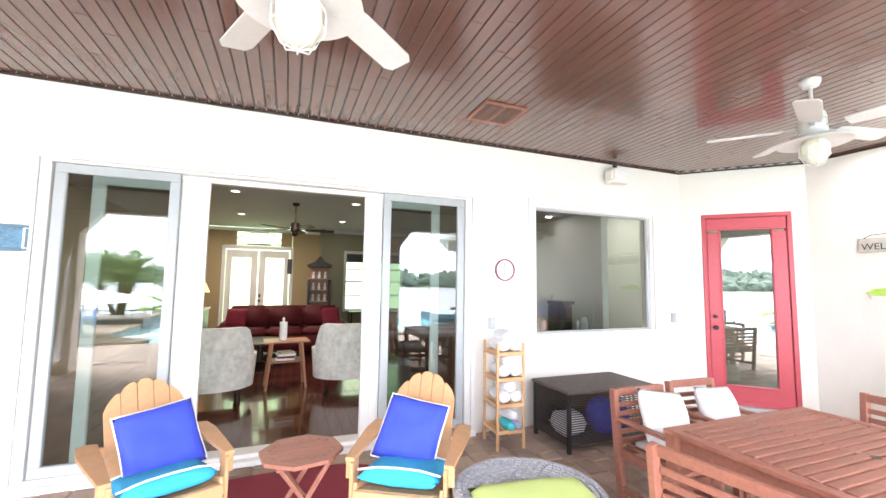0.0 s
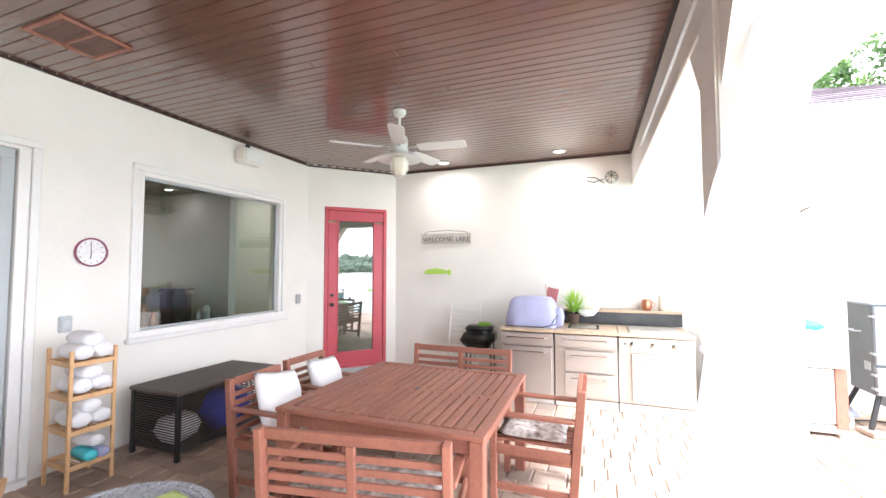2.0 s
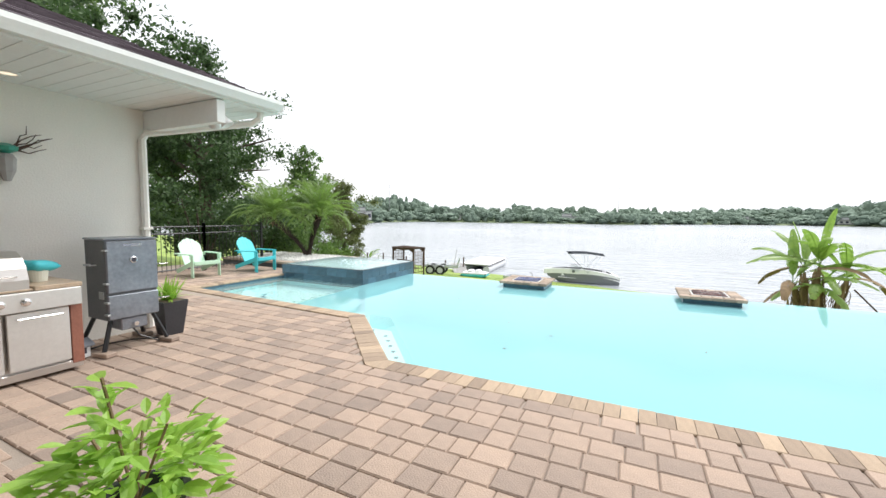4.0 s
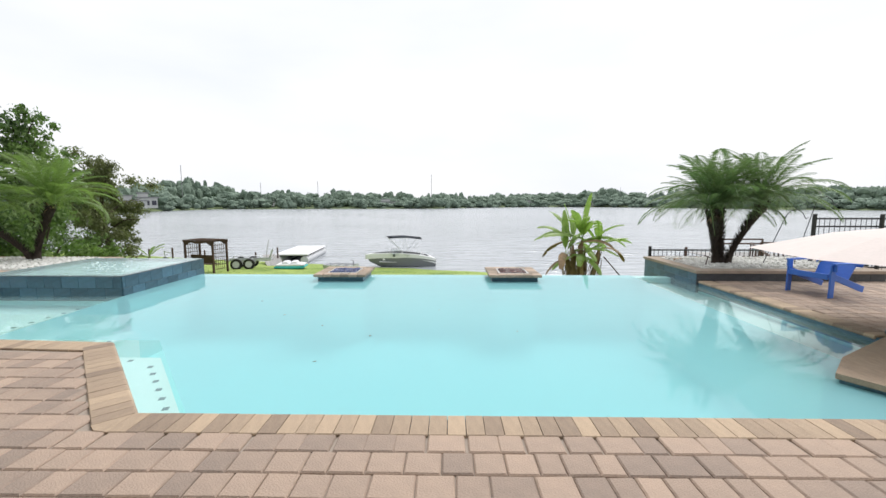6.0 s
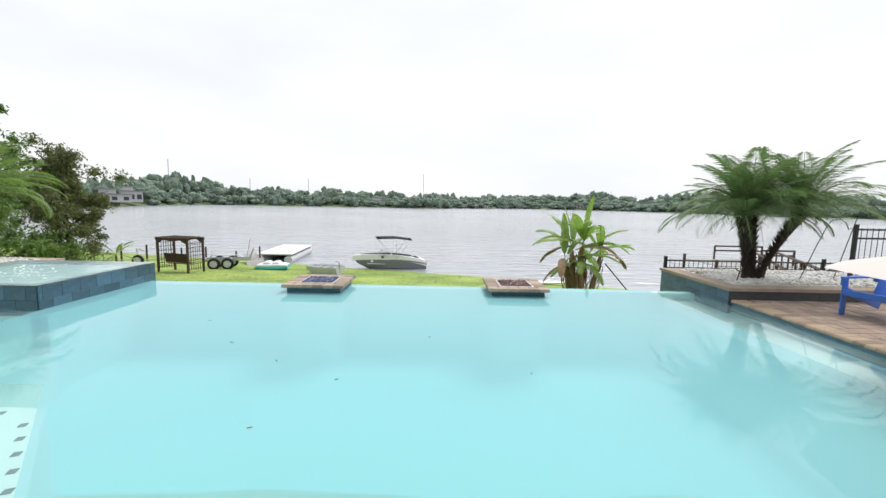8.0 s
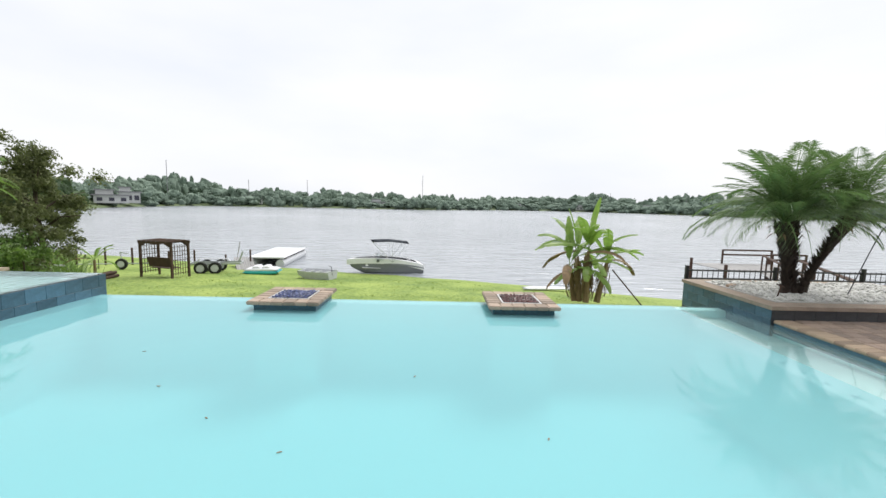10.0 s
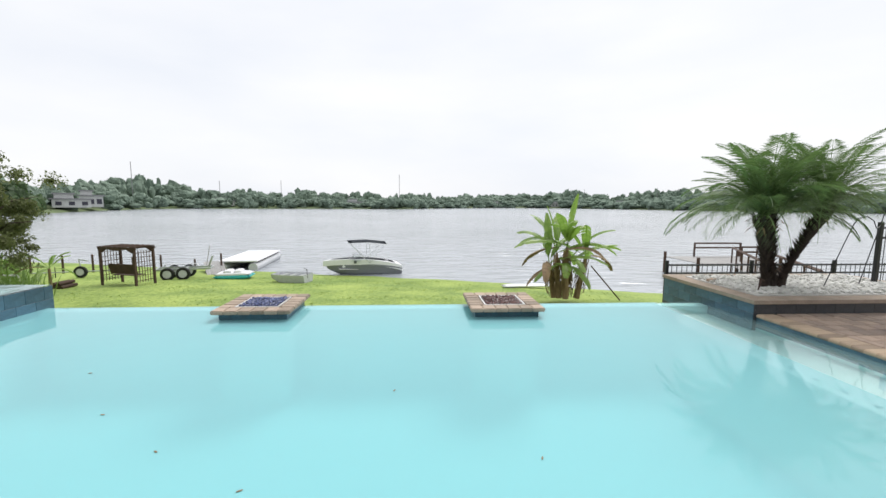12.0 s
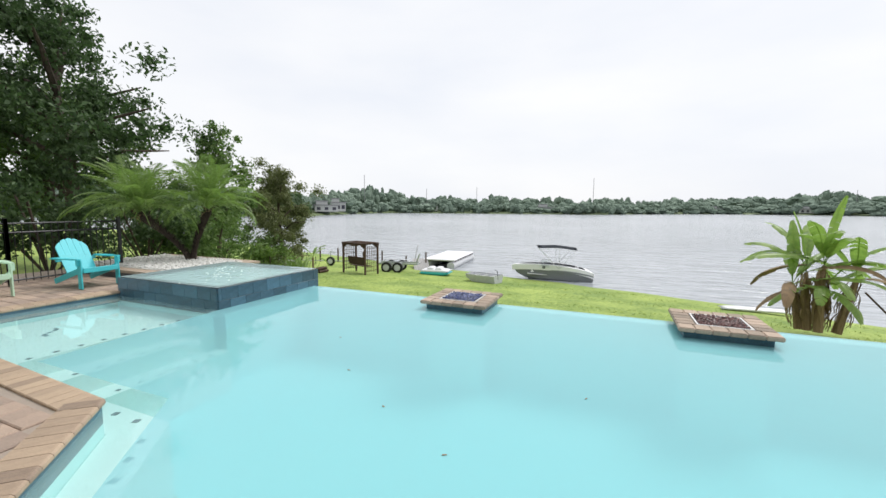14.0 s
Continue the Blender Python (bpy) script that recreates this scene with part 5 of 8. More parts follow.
for k, (x, y, w, h, mm, lab) in enumerate(((0.10, -0.10, 0.40, 0.34, "blue", "folded navy blue pool towel"), (-0.30, 0.0, 0.30, 0.22, "cloth", "striped pale towel"), (0.38, 0.05, 0.20, 0.28, "lilac", "grey-blue folded towel"))):
    tw = thing("folded_towel", lab + " inside the mesh box", "towel", pose(2.98 + x, 3.43 + y, 0.068))
    part("fold", cushion(w, 0.26, h, 8, None, pose(0, 0, h / 2)), mm, tw, smooth=True)
part("toy", cushion(0.10, 0.05, 0.035, 6, None, pose(0, 0, 0.018)), "yellow", thing("toy_boat", "small yellow plastic toy under the box", "toy", pose(3.08, 3.08, 0)))

# ---- dining set ----
tb = thing("dining_table", "square red-brown slatted wooden outdoor dining table", "dining table", pose(2.745, 1.16, 0))
S, H = 0.655, 0.72
for k in range(18):
    w = 2 * (S - 0.07) / 18
    for sgn in (-1, 1):
        part("top_slat", boxes([(sgn * (S - 0.07) / 2, -S + 0.07 + w * (k + 0.5), H - 0.011, S - 0.095, w - 0.014, 0.022)], 0.003), "teak", tb)
part("top_rim", boxes([(0, -S + 0.035, H - 0.012, 2 * S, 0.066, 0.026), (0, S - 0.035, H - 0.012, 2 * S, 0.066, 0.026), (-S + 0.035, 0, H - 0.012, 0.066, 2 * S - 0.136, 0.026), (S - 0.035, 0, H - 0.012, 0.066, 2 * S - 0.136, 0.026), (0, 0, H - 0.013, 0.05, 2 * S - 0.14, 0.024)], 0.004), "teak", tb)
part("apron", boxes([(0, -S + 0.05, H - 0.07, 2 * S - 0.14, 0.022, 0.08), (0, S - 0.05, H - 0.07, 2 * S - 0.14, 0.022, 0.08), (-S + 0.05, 0, H - 0.07, 0.022, 2 * S - 0.14, 0.08), (S - 0.05, 0, H - 0.07, 0.022, 2 * S - 0.14, 0.08)], 0.003), "teak", tb)
for x in (-1, 1):
    for y in (-1, 1):
        part("leg", boxes([(x * (S - 0.045), y * (S - 0.045), 0.347, 0.075, 0.075, 0.694)], 0.005), "teak", tb)
part("parasol_hole", lathe([(0.022, H + 0.0005), (0.022, H + 0.002), (0.016, H + 0.001)], 16), "black", tb)


def garden_seat(name, label, w, m, group="", h=0.80, pad=None, slats=5):
    """An armchair or bench; the back lies at +y, the front at -y."""
    t = thing(name, label, "bench" if w > 0.7 else "chair", m, group=group)
    d = 0.52
    for s in (-1, 1):
        part("front_leg", boxes([(s * (w / 2 - 0.025), -d / 2, 0.29, 0.045, 0.045, 0.58)], 0.004), "teak", t)
        part("back_leg", boxes([(s * (w / 2 - 0.025), d / 2 + 0.015, h / 2, 0.04, 0.055, h, -5, 0, 0)], 0.004), "teak", t)
        part("armrest", boxes([(s * (w / 2 - 0.02), -0.02, 0.592, 0.055, d + 0.05, 0.024)], 0.006), "teak", t)
        for z, h2 in ((0.36, 0.06), (0.12, 0.045)):
            part("side_rail", boxes([(s * (w / 2 - 0.025), 0, z, 0.022, d - 0.03, h2)], 0.003), "teak", t)
    for y in (-d / 2, d / 2 - 0.02):
        part("seat_rail", boxes([(0, y, 0.37, w - 0.09, 0.022, 0.06)], 0.003), "teak", t)
    n = max(6, int(w / 0.07))
    for k in range(n):
        part("seat_slat", boxes([(-w / 2 + 0.06 + (w - 0.12) * (k + 0.5) / n, 0, 0.405, (w - 0.12) / n - 0.014, d - 0.03, 0.016)], 0.002), "teak", t)
    back = part("backrest", boxes([(0, 0, 0.365, w - 0.085, 0.026, 0.055)] + ([(0, 0, 0.165, 0.045, 0.024, 0.345)] if w > 0.7 else []), 0.004), "teak", t)
    back.matrix_basis = pose(0, d / 2 + 0.0, 0.405, -5, 0, 0)
    halves = ((-1, 1) if w > 0.7 else (0,))
    for k in range(slats):
        for sd in halves:
            ww = (w - 0.09) / 2 - 0.03 if sd else w - 0.09
            part("back_slat", boxes([(sd * (ww / 2 + 0.024), 0, 0.03 + k * 0.062, ww, 0.016, 0.034)], 0.003), "teak", back)
    if pad:
        c = thing("seat_cushion", pad[1], "cushion", m @ pose(0, -0.02, 0.44))
        part("cover", cushion(w - 0.12, 0.46, 0.06, 8), pad[0], c, smooth=True)
    return t


garden_seat("garden_bench", "red-brown slatted garden bench with floral cushion at the table", 0.97, pose(2.04, 1.10, 0, 0, 0, 90 + 9) @ pose(0, 0, 0), "garden benches", pad=("floral", "faded floral bench cushion"))
garden_seat("garden_bench", "red-brown slatted garden bench facing the table", 1.0, pose(3.62, 1.22, 0, 0, 0, -90), "garden benches", pad=("floral", "faded floral bench cushion"))
garden_seat("garden_armchair", "red-brown wooden armchair with grey cushion and white pillow", 0.50, pose(2.50, 2.08, 0, 0, 0, 0), "garden armchairs", 0.79, pad=("cushion", "flat grey seat cushion"))
garden_seat("garden_armchair", "red-brown wooden armchair with grey cushion and white pillow", 0.50, pose(3.10, 2.12, 0, 0, 0, -2), "garden armchairs", 0.79, pad=("cushion", "flat grey seat cushion"))
garden_seat("garden_armchair", "red-brown wooden armchair with floral cushion", 0.50, pose(3.06, 0.38, 0, 0, 0, 180), "garden armchairs", 0.79, pad=("floral", "faded floral seat cushion"))
pillow("white square pillow with faint leaf print", "cloth", 0.42, pose(2.50, 2.14, 0.61, 66, 10, 0), False)
pillow("white square pillow with faint leaf print", "cloth", 0.38, pose(3.10, 2.18, 0.60, 66, 4, 0), False)

# ---- outdoor kitchen ----
KX, KW = 4.96, 0.66


def cabinet(name, label, y0, y1, fronts, h=0.82, group="outdoor kitchen cabinets"):
    """A stainless cabinet facing -x. fronts: (u0, u1, z0, z1, handle) with u from its left end."""
    t = thing(name, label, "cabinet", pose(KX, (y0 + y1) / 2, 0), group=group)
    w = y0 - y1
    part("body", boxes([(KW / 2 + 0.01, 0, 0.45, KW - 0.02, w - 0.004, h - 0.12)], 0.003), "steel", t)
    part("plinth", boxes([(KW / 2 + 0.01, 0, 0.045, KW - 0.03, w - 0.01, 0.09)], 0), "steelp", t)
    for u0, u1, z0, z1, handle in fronts:
        y = w / 2 - (u0 + u1) / 2 * w
        f = part("drawer" if z1 - z0 < 0.3 else "cabinet_door", boxes([(-0.006, y, (z0 + z1) / 2, 0.022, (u1 - u0) * w - 0.010, z1 - z0 - 0.008)], 0.004), "steel", t)
        if handle:
            ln = (u1 - u0) * w * 0.36
            zz = z1 - 0.055
            part("handle", tube([(-0.018, y - ln, zz), (-0.048, y - ln, zz), (-0.052, y - ln + 0.01, zz), (-0.052, y + ln - 0.01, zz), (-0.048, y + ln, zz), (-0.018, y + ln, zz)], 0.007, 8), "chrome", f, "polished bar handle")
    return t


c1 = cabinet("kitchen_cabinet", "stainless outdoor cabinet with drawer above a refrigerator door", 1.06, 0.44, [(0, 1, 0.66, 0.81, True), (0.03, 0.97, 0.11, 0.65, True)])
part("vent_grille", boxes([(-0.004, -0.22 + 0.055 * k, 0.075, 0.012, 0.035, 0.04) for k in range(9)], 0), "blackmetal", c1)
c2 = cabinet("kitchen_cabinet", "stainless outdoor cabinet with sink above and two drawers", 0.43, -0.24, [(0, 1, 0.665, 0.81, True), (0.16, 0.97, 0.40, 0.64, True), (0.16, 0.97, 0.13, 0.385, True)])
c3 = cabinet("kitchen_cabinet", "stainless outdoor cabinet with burner knobs above a door", -0.245, -0.98, [(0, 1, 0.665, 0.81, False), (0.17, 0.95, 0.13, 0.64, True)])
for y in (0.20, 0.0, -0.20):
    k = part("burner_knob", lathe([(0.036, 0), (0.036, 0.008), (0.027, 0.012), (0.025, 0.038), (0.016, 0.042)], 18), "chrome", c3, "polished control knob")
    k.matrix_basis = pose(-0.017, y + 0.02, 0.735, 0, -90, 0)
part("switch", boxes([(-0.02, 0.30, 0.745, 0.01, 0.015, 0.02)], 0), "black", c3)

wk = thing("worktop", "worktop with tan granite and raised back ledge", "worktop", pose(KX, 0, 0))
part("slab", boxes([(0.33, 0.75, 0.835, 0.70, 0.64, 0.035), (0.33, 0.09, 0.835, 0.70, 0.675, 0.035), (0.33, -0.615, 0.835, 0.70, 0.73, 0.035)], 0.006), "granite", wk, "tan speckled granite slab")
part("backsplash", boxes([(0.74, -0.28, 0.93, 0.06, 1.42, 0.155)], 0.004), "tiledark", wk, "dark slate backsplash")
part("ledge", boxes([(0.82, -0.28, 1.02, 0.26, 1.42, 0.03)], 0.006), "granite", wk, "tan stone ledge")
part("ledge_support", boxes([(0.88, -0.28, 0.5, 0.12, 1.40, 1.0)], 0), "stucco", wk)
part("burner_lid", boxes([(0.30, -0.62, 0.862, 0.46, 0.52, 0.02)], 0.008), "steel", wk, "stainless burner lid")
sk = thing("bar_sink", "small stainless sink with gooseneck tap in the worktop", "sink", pose(KX + 0.34, 0.12, 0.853))
part("rim", boxes([(0, 0.16, 0.004, 0.36, 0.03, 0.008), (0, -0.16, 0.004, 0.36, 0.03, 0.008), (0.17, 0, 0.004, 0.03, 0.29, 0.008), (-0.17, 0, 0.004, 0.03, 0.29, 0.008)], 0.002), "chrome", sk)
part("bowl", boxes([(0, 0, 0.002, 0.31, 0.29, 0.003)], 0), "steel", sk)
part("tap", tube([(0.24, 0.12, 0), (0.24, 0.12, 0.24), (0.22, 0.12, 0.29), (0.16, 0.12, 0.31), (0.10, 0.12, 0.28), (0.09, 0.12, 0.24)], 0.009, 8), "chrome", sk)
part("tap_lever", rods([((0.24, 0.12, 0.05), (0.24, 0.06, 0.07))], 0.006), "chrome", sk)

# covered appliance, plants, ornaments
cv = thing("covered_grill", "tabletop grill under a faded lilac fabric cover", "covered grill", pose(KX + 0.33, 0.72, 0.853))
bm = bmesh.new()
prof = [(0.30, 0.0), (0.31, 0.06), (0.29, 0.20), (0.26, 0.30), (0.22, 0.345), (0.10, 0.36), (0.0, 0.362)]
rows_ = []
for r_, z_ in prof:
    row = []
    for k in range(40):
        a = 2 * math.pi * k / 40
        cxx = abs(math.cos(a)) ** 0.45 * math.copysign(1, math.cos(a))
        cyy = abs(math.sin(a)) ** 0.45 * math.copysign(1, math.sin(a))
        wv = 1 + 0.05 * noise.noise(Vector((a * 3, z_ * 9, 2)))
        row.append(bm.verts.new((cxx * r_ * 0.72 * wv, cyy * r_ * 1.02 * wv, z_)))
    rows_.append(row)
for a, b in zip(rows_, rows_[1:]):
    for k in range(40):
        bm.faces.new((a[k], a[(k + 1) % 40], b[(k + 1) % 40], b[k]))
part("cover", bm, "lilac", cv, smooth=True)
part("cord", tube([(-0.26, 0.30, 0.01), (-0.30, 0.1, 0.02), (-0.29, -0.15, 0.015), (-0.23, -0.30, 0.05), (-0.2, -0.32, 0.16), (-0.21, -0.25, 0.05)], 0.006), "black", cv, "black drawstring cord")
bp = thing("fabric_bundle", "small lilac cover bundle beside the grill", "cover", pose(KX + 0.28, 0.40, 0.853))
part("bundle", cushion(0.20, 0.13, 0.24, 8, None, pose(0, 0, 0.11)), "lilac", bp, smooth=True)
fl = thing("small_flag", "small faded red and blue flag on a stick", "flag", pose(KX + 0.50, 0.50, 0.853))
part("stick", rods([((0, 0, 0), (0.0, 0.08, 0.50))], 0.004), "oak", fl)
part("cloth", plate([(0.0, 0.28), (0.13, 0.26), (0.17, 0.44), (0.03, 0.47)], -0.002, 0.002), "flagred", fl).matrix_basis = pose(0, 0.08, 0, 0, 0, -80)


def tuft(name, bm_seed, n, length, spread, material, parent, base=(0, 0, 0), width=0.012, droop=0.5):
    rng = np.random.default_rng(bm_seed)
    vs, fs = [], []
    for k in range(n):
        a, el = rng.uniform(0, 2 * math.pi), rng.uniform(0.25, 1.45)
        ln = length * rng.uniform(0.7, 1.15)
        pts = []
        d = np.array([math.cos(a) * math.cos(el), math.sin(a) * math.cos(el), math.sin(el)])
        p = np.array(base, float) + rng.normal(size=3) * (spread, spread, 0)
        side = np.array([-math.sin(a), math.cos(a), 0])
        for j in range(5):
            f = j / 4
            ww = width * (1 - f) ** 0.7 * (0.6 + 0.8 * min(1, f * 3)) + 0.001
            i = len(vs)
            vs += [tuple(p - side * ww), tuple(p + side * ww)]
            if j:
                fs.append((i - 2, i - 1, i + 1, i))
            p = p + d * ln / 4
            d = d + np.array([0, 0, -droop * 0.25])
            d /= np.linalg.norm(d)
    return mesh_part(name, vs, fs, material, parent, kind="stuff")


pt = thing("potted_plant", "spiky yellow-green plant in a small pot on the worktop", "plant", pose(KX + 0.55, 0.24, 0.853))
part("pot", lathe([(0.05, 0), (0.075, 0.13), (0.08, 0.14), (0.068, 0.14), (0.06, 0.10)], 18), "oldwood", pt)
tuft("leaves", 4, 130, 0.31, 0.02, "lime_leaf", pt, (0, 0, 0.16), 0.007, 0.6)
orn = thing("shell_ornament", "white conch shell ornament on the worktop ledge", "ornament", pose(KX + 0.66, 0.06, 0.93))
part("shell", tube([(0, 0.14, 0.11), (0, 0.10, 0.07), (0, 0.04, 0.06), (0, -0.04, 0.07), (0, -0.10, 0.11), (0, -0.14, 0.17)], [0.01, 0.035, 0.05, 0.045, 0.02, 0.004], 10), "piping", orn, smooth=True)
cu_ = thing("copper_mug", "shiny copper mug on the stone ledge", "mug", pose(KX + 0.82, -0.62, 1.035))
part("cup", lathe([(0.045, 0), (0.06, 0.03), (0.062, 0.08), (0.05, 0.12), (0.055, 0.13), (0.046, 0.12), (0.03, 0.02)], 20), "copper", cu_, smooth=True)
part("handle", tube([(0, -0.055, 0.10), (0, -0.09, 0.09), (0, -0.09, 0.05), (0, -0.06, 0.04)], 0.006), "copper", cu_)
va = thing("vase", "tall pale ceramic vase on the stone ledge", "vase", pose(KX + 0.82, -0.80, 1.035))
part("body", lathe([(0.05, 0), (0.055, 0.04), (0.05, 0.15), (0.055, 0.19), (0.045, 0.185), (0.04, 0.05)], 20), "frost", va, smooth=True)

# grill unit
gu = thing("grill_island", "white-panelled gas grill island with stainless hood and tan top", "grill", pose(KX, -1.66, 0))
part("body", boxes([(0.34, 0, 0.44, 0.60, 0.98, 0.70)], 0.003), "steel", gu)
part("corner_post", boxes([(0.04, -0.475, 0.40, 0.10, 0.09, 0.66)], 0.004), "teak", gu, "tan side post")
part("base_rail", boxes([(0.33, 0, 0.06, 0.66, 1.02, 0.07)], 0.006), "steel", gu)
part("control_panel", boxes([(-0.02, 0, 0.715, 0.05, 1.02, 0.165)], 0.006), "steelp", gu, "pale control panel")
for u0, u1 in ((0.03, 0.47), (-0.42, -0.0)):
    d = part("cabinet_door", boxes([(-0.005, (u0 + u1) / 2, 0.37, 0.024, u1 - u0, 0.50)], 0.005), "steelp", gu, "pale steel door")
    part("handle", tube([(-0.018, u0 + 0.06, 0.57), (-0.05, u0 + 0.06, 0.57), (-0.05, u1 - 0.06, 0.57), (-0.018, u1 - 0.06, 0.57)], 0.007, 8), "chrome", d)
for y in (0.36, 0.20, 0.04, -0.12):
    k = part("knob", lathe([(0.034, 0), (0.034, 0.006), (0.025, 0.010), (0.022, 0.04), (0.014, 0.043)], 16), "chrome", gu)
    k.matrix_basis = pose(-0.045, y, 0.715, 0, -90, 0)
part("top_slab", boxes([(0.33, -0.36, 0.82, 0.70, 0.34, 0.04), (0.33, 0.16, 0.81, 0.66, 0.70, 0.02)], 0.006), "granite", gu, "tan granite side top")
hood = [(0.02, 0.82), (0.02, 0.90), (0.05, 1.0), (0.12, 1.09), (0.24, 1.14), (0.38, 1.14), (0.50, 1.08), (0.56, 0.98), (0.57, 0.82)]
h = part("hood", plate(hood[::-1], -0.33, 0.33), "steel", gu, "domed stainless hood")
h.matrix_basis = pose(0, 0.16, 0)
part("hood_handle", tube([(0.01, 0.40, 0.93), (-0.03, 0.40, 0.94), (-0.03, -0.08, 0.94), (0.01, -0.08, 0.93)], 0.009, 8), "chrome", gu)
bk = thing("ice_bucket", "clear bucket with a turquoise cloth on the grill top", "bucket", pose(KX + 0.30, -1.99, 0.842))
part("bucket", lathe([(0.06, 0), (0.075, 0.12), (0.068, 0.12), (0.055, 0.01)], 20), "frost", bk)
part("turquoise_cloth", cushion(0.22, 0.24, 0.10, 8, None, pose(0, 0, 0.15, 8, 0, 20)), "turq", bk, "crumpled turquoise cloth", smooth=True)

# smoker
sm = thing("smoker", "grey steel vertical smoker cabinet on four splayed legs", "smoker", pose(5.36, -2.73, 0, 0, 0, 0))
part("body", boxes([(0.02, 0, 0.78, 0.40, 0.50, 0.86)], 0.01), "grey", sm, "dark grey steel body")
part("top_panel", boxes([(0.02, 0, 1.215, 0.42, 0.52, 0.02)], 0.006), "smoker", sm)
dr = part("smoker_door", boxes([(-0.195, 0, 0.92, 0.03, 0.49, 0.55)], 0.008), "smoker", sm, "blue-grey enamel door")
part("thermometer", lathe([(0.035, 0), (0.035, 0.012), (0.028, 0.016)], 20), "chrome", dr).matrix_basis = pose(-0.212, 0.0, 0.99, 0, -90, 0)
part("thermometer_face", lathe([(0.025, 0), (0.025, 0.003)], 16), "ink", dr).matrix_basis = pose(-0.227, 0.0, 0.99, 0, -90, 0)
part("name_plate", boxes([(-0.213, 0.0, 1.15, 0.005, 0.18, 0.03)], 0.003), "chrome", dr)
part("firebox_door", boxes([(-0.195, 0, 0.49, 0.03, 0.49, 0.26)], 0.008), "smoker", sm, "blue-grey enamel lower door")
for z in (1.10, 0.75, 0.55, 0.42):
    part("hinge", boxes([(-0.20, 0.255, z, 0.07, 0.03, 0.018)], 0.003), "galv", sm)
for z in (0.92, 0.53):
    part("latch", tube([(-0.20, -0.245, z), (-0.25, -0.255, z), (-0.26, -0.33, z)], 0.007), "chrome", sm)
part("side_handle", tube([(-0.02, 0.255, 0.94), (-0.02, 0.31, 0.94), (0.10, 0.31, 0.94), (0.10, 0.255, 0.94)], 0.009), "galv", sm)
part("side_damper", boxes([(-0.10, 0.256, 0.62, 0.09, 0.01, 0.08)], 0.002), "galv", sm)
for x in (-1, 1):
    for y in (-1, 1):
        part("leg", rods([((0.02 + x * 0.16, y * 0.20, 0.37), (0.02 + x * 0.24, y * 0.31, 0.045))], 0.022, 6), "blackmetal", sm)
part("burner_box", boxes([(-0.08, 0, 0.29, 0.22, 0.26, 0.13)], 0.01), "smoker", sm)
part("burner_knob", lathe([(0.03, 0), (0.024, 0.03)], 14), "chrome", sm).matrix_basis = pose(-0.195, 0.0, 0.28, 0, -90, 0)
for x, y in ((-0.24, -0.33), (-0.24, 0.31), (0.26, -0.31), (0.26, 0.31)):
    b = thing("paver_block", "loose tan paver block under a smoker leg", "paver", pose(5.38 + x, -2.73 + y, 0.0, 0, 0, 12), group="blocks under the smoker")
    part("block", boxes([(0, 0, 0.022, 0.20, 0.11, 0.044)], 0.006), "paver", b)
gh = thing("gas_hose", "black gas hose lying below the smoker", "hose")
part("hose", tube([(5.28, -2.73, 0.25), (5.22, -2.80, 0.12), (5.15, -2.95, 0.03), (5.30, -3.05, 0.015), (5.50, -2.85, 0.015), (5.55, -2.60, 0.015), (5.45, -2.35, 0.015), (5.50, -2.2, 0.02)], 0.009), "black", gh)
bh = thing("birdhouse", "small blue and white house-shaped box on the pavers", "birdhouse", pose(5.30, -2.28, 0, 0, 0, 15))
part("box", boxes([(0, 0, 0.07, 0.11, 0.13, 0.13)], 0.004), "piping", bh)
part("roof", plate([(-0.09, 0.12), (0.09, 0.12), (0.09, 0.14), (0.0, 0.20), (-0.09, 0.14)], -0.085, 0.085), "smoker", bh)
part("window_cross", boxes([(-0.057, 0, 0.08, 0.004, 0.05, 0.06)], 0), "ink", bh)
pp = thing("planter_pot", "tall dark square planter pot with grassy plant", "plant pot", pose(5.42, -3.24, 0))
bm = bmesh.new()
bmesh.ops.create_cone(bm, cap_ends=True, segments=4, radius1=0.14, radius2=0.21, depth=0.42, matrix=pose(0, 0, 0.21, 0, 0, 45))
part("pot", bm, "terra", pp)
part("soil", boxes([(0, 0, 0.415, 0.24, 0.24, 0.02)], 0), "mud", pp)
tuft("leaves", 8, 60, 0.32, 0.03, "lime_leaf", pp, (0, 0, 0.42), 0.012, 0.5)
wa = thing("wall_ornament", "driftwood and green glass wall ornament", "ornament", pose(WALL_E - 0.06, -2.02, 2.02))
part("driftwood", lathe([(0.03, -0.22), (0.07, -0.12), (0.08, 0.0), (0.05, 0.05)], 9), "deckwood", wa)
part("glass_float", lathe([(0.02, 0.05), (0.09, 0.08), (0.10, 0.12), (0.04, 0.15)], 12), "teal", wa)
bm = bmesh.new()
rng = np.random.default_rng(11)
for k in range(9):
    a = rng.uniform(-1.3, 1.3)
    p = [(0, math.sin(a) * 0.08, 0.08 + 0.03 * k / 9)]
    for j in range(4):
        q = p[-1]
        p.append((q[0] - rng.uniform(0, 0.03), q[1] + math.sin(a) * 0.07 + rng.normal() * 0.02, q[2] + 0.05 * math.cos(a) + rng.normal() * 0.02))
    tube(p, [0.01, 0.008, 0.006, 0.005, 0.003], 5, bm)
part("branches", bm, "oldwood", wa)
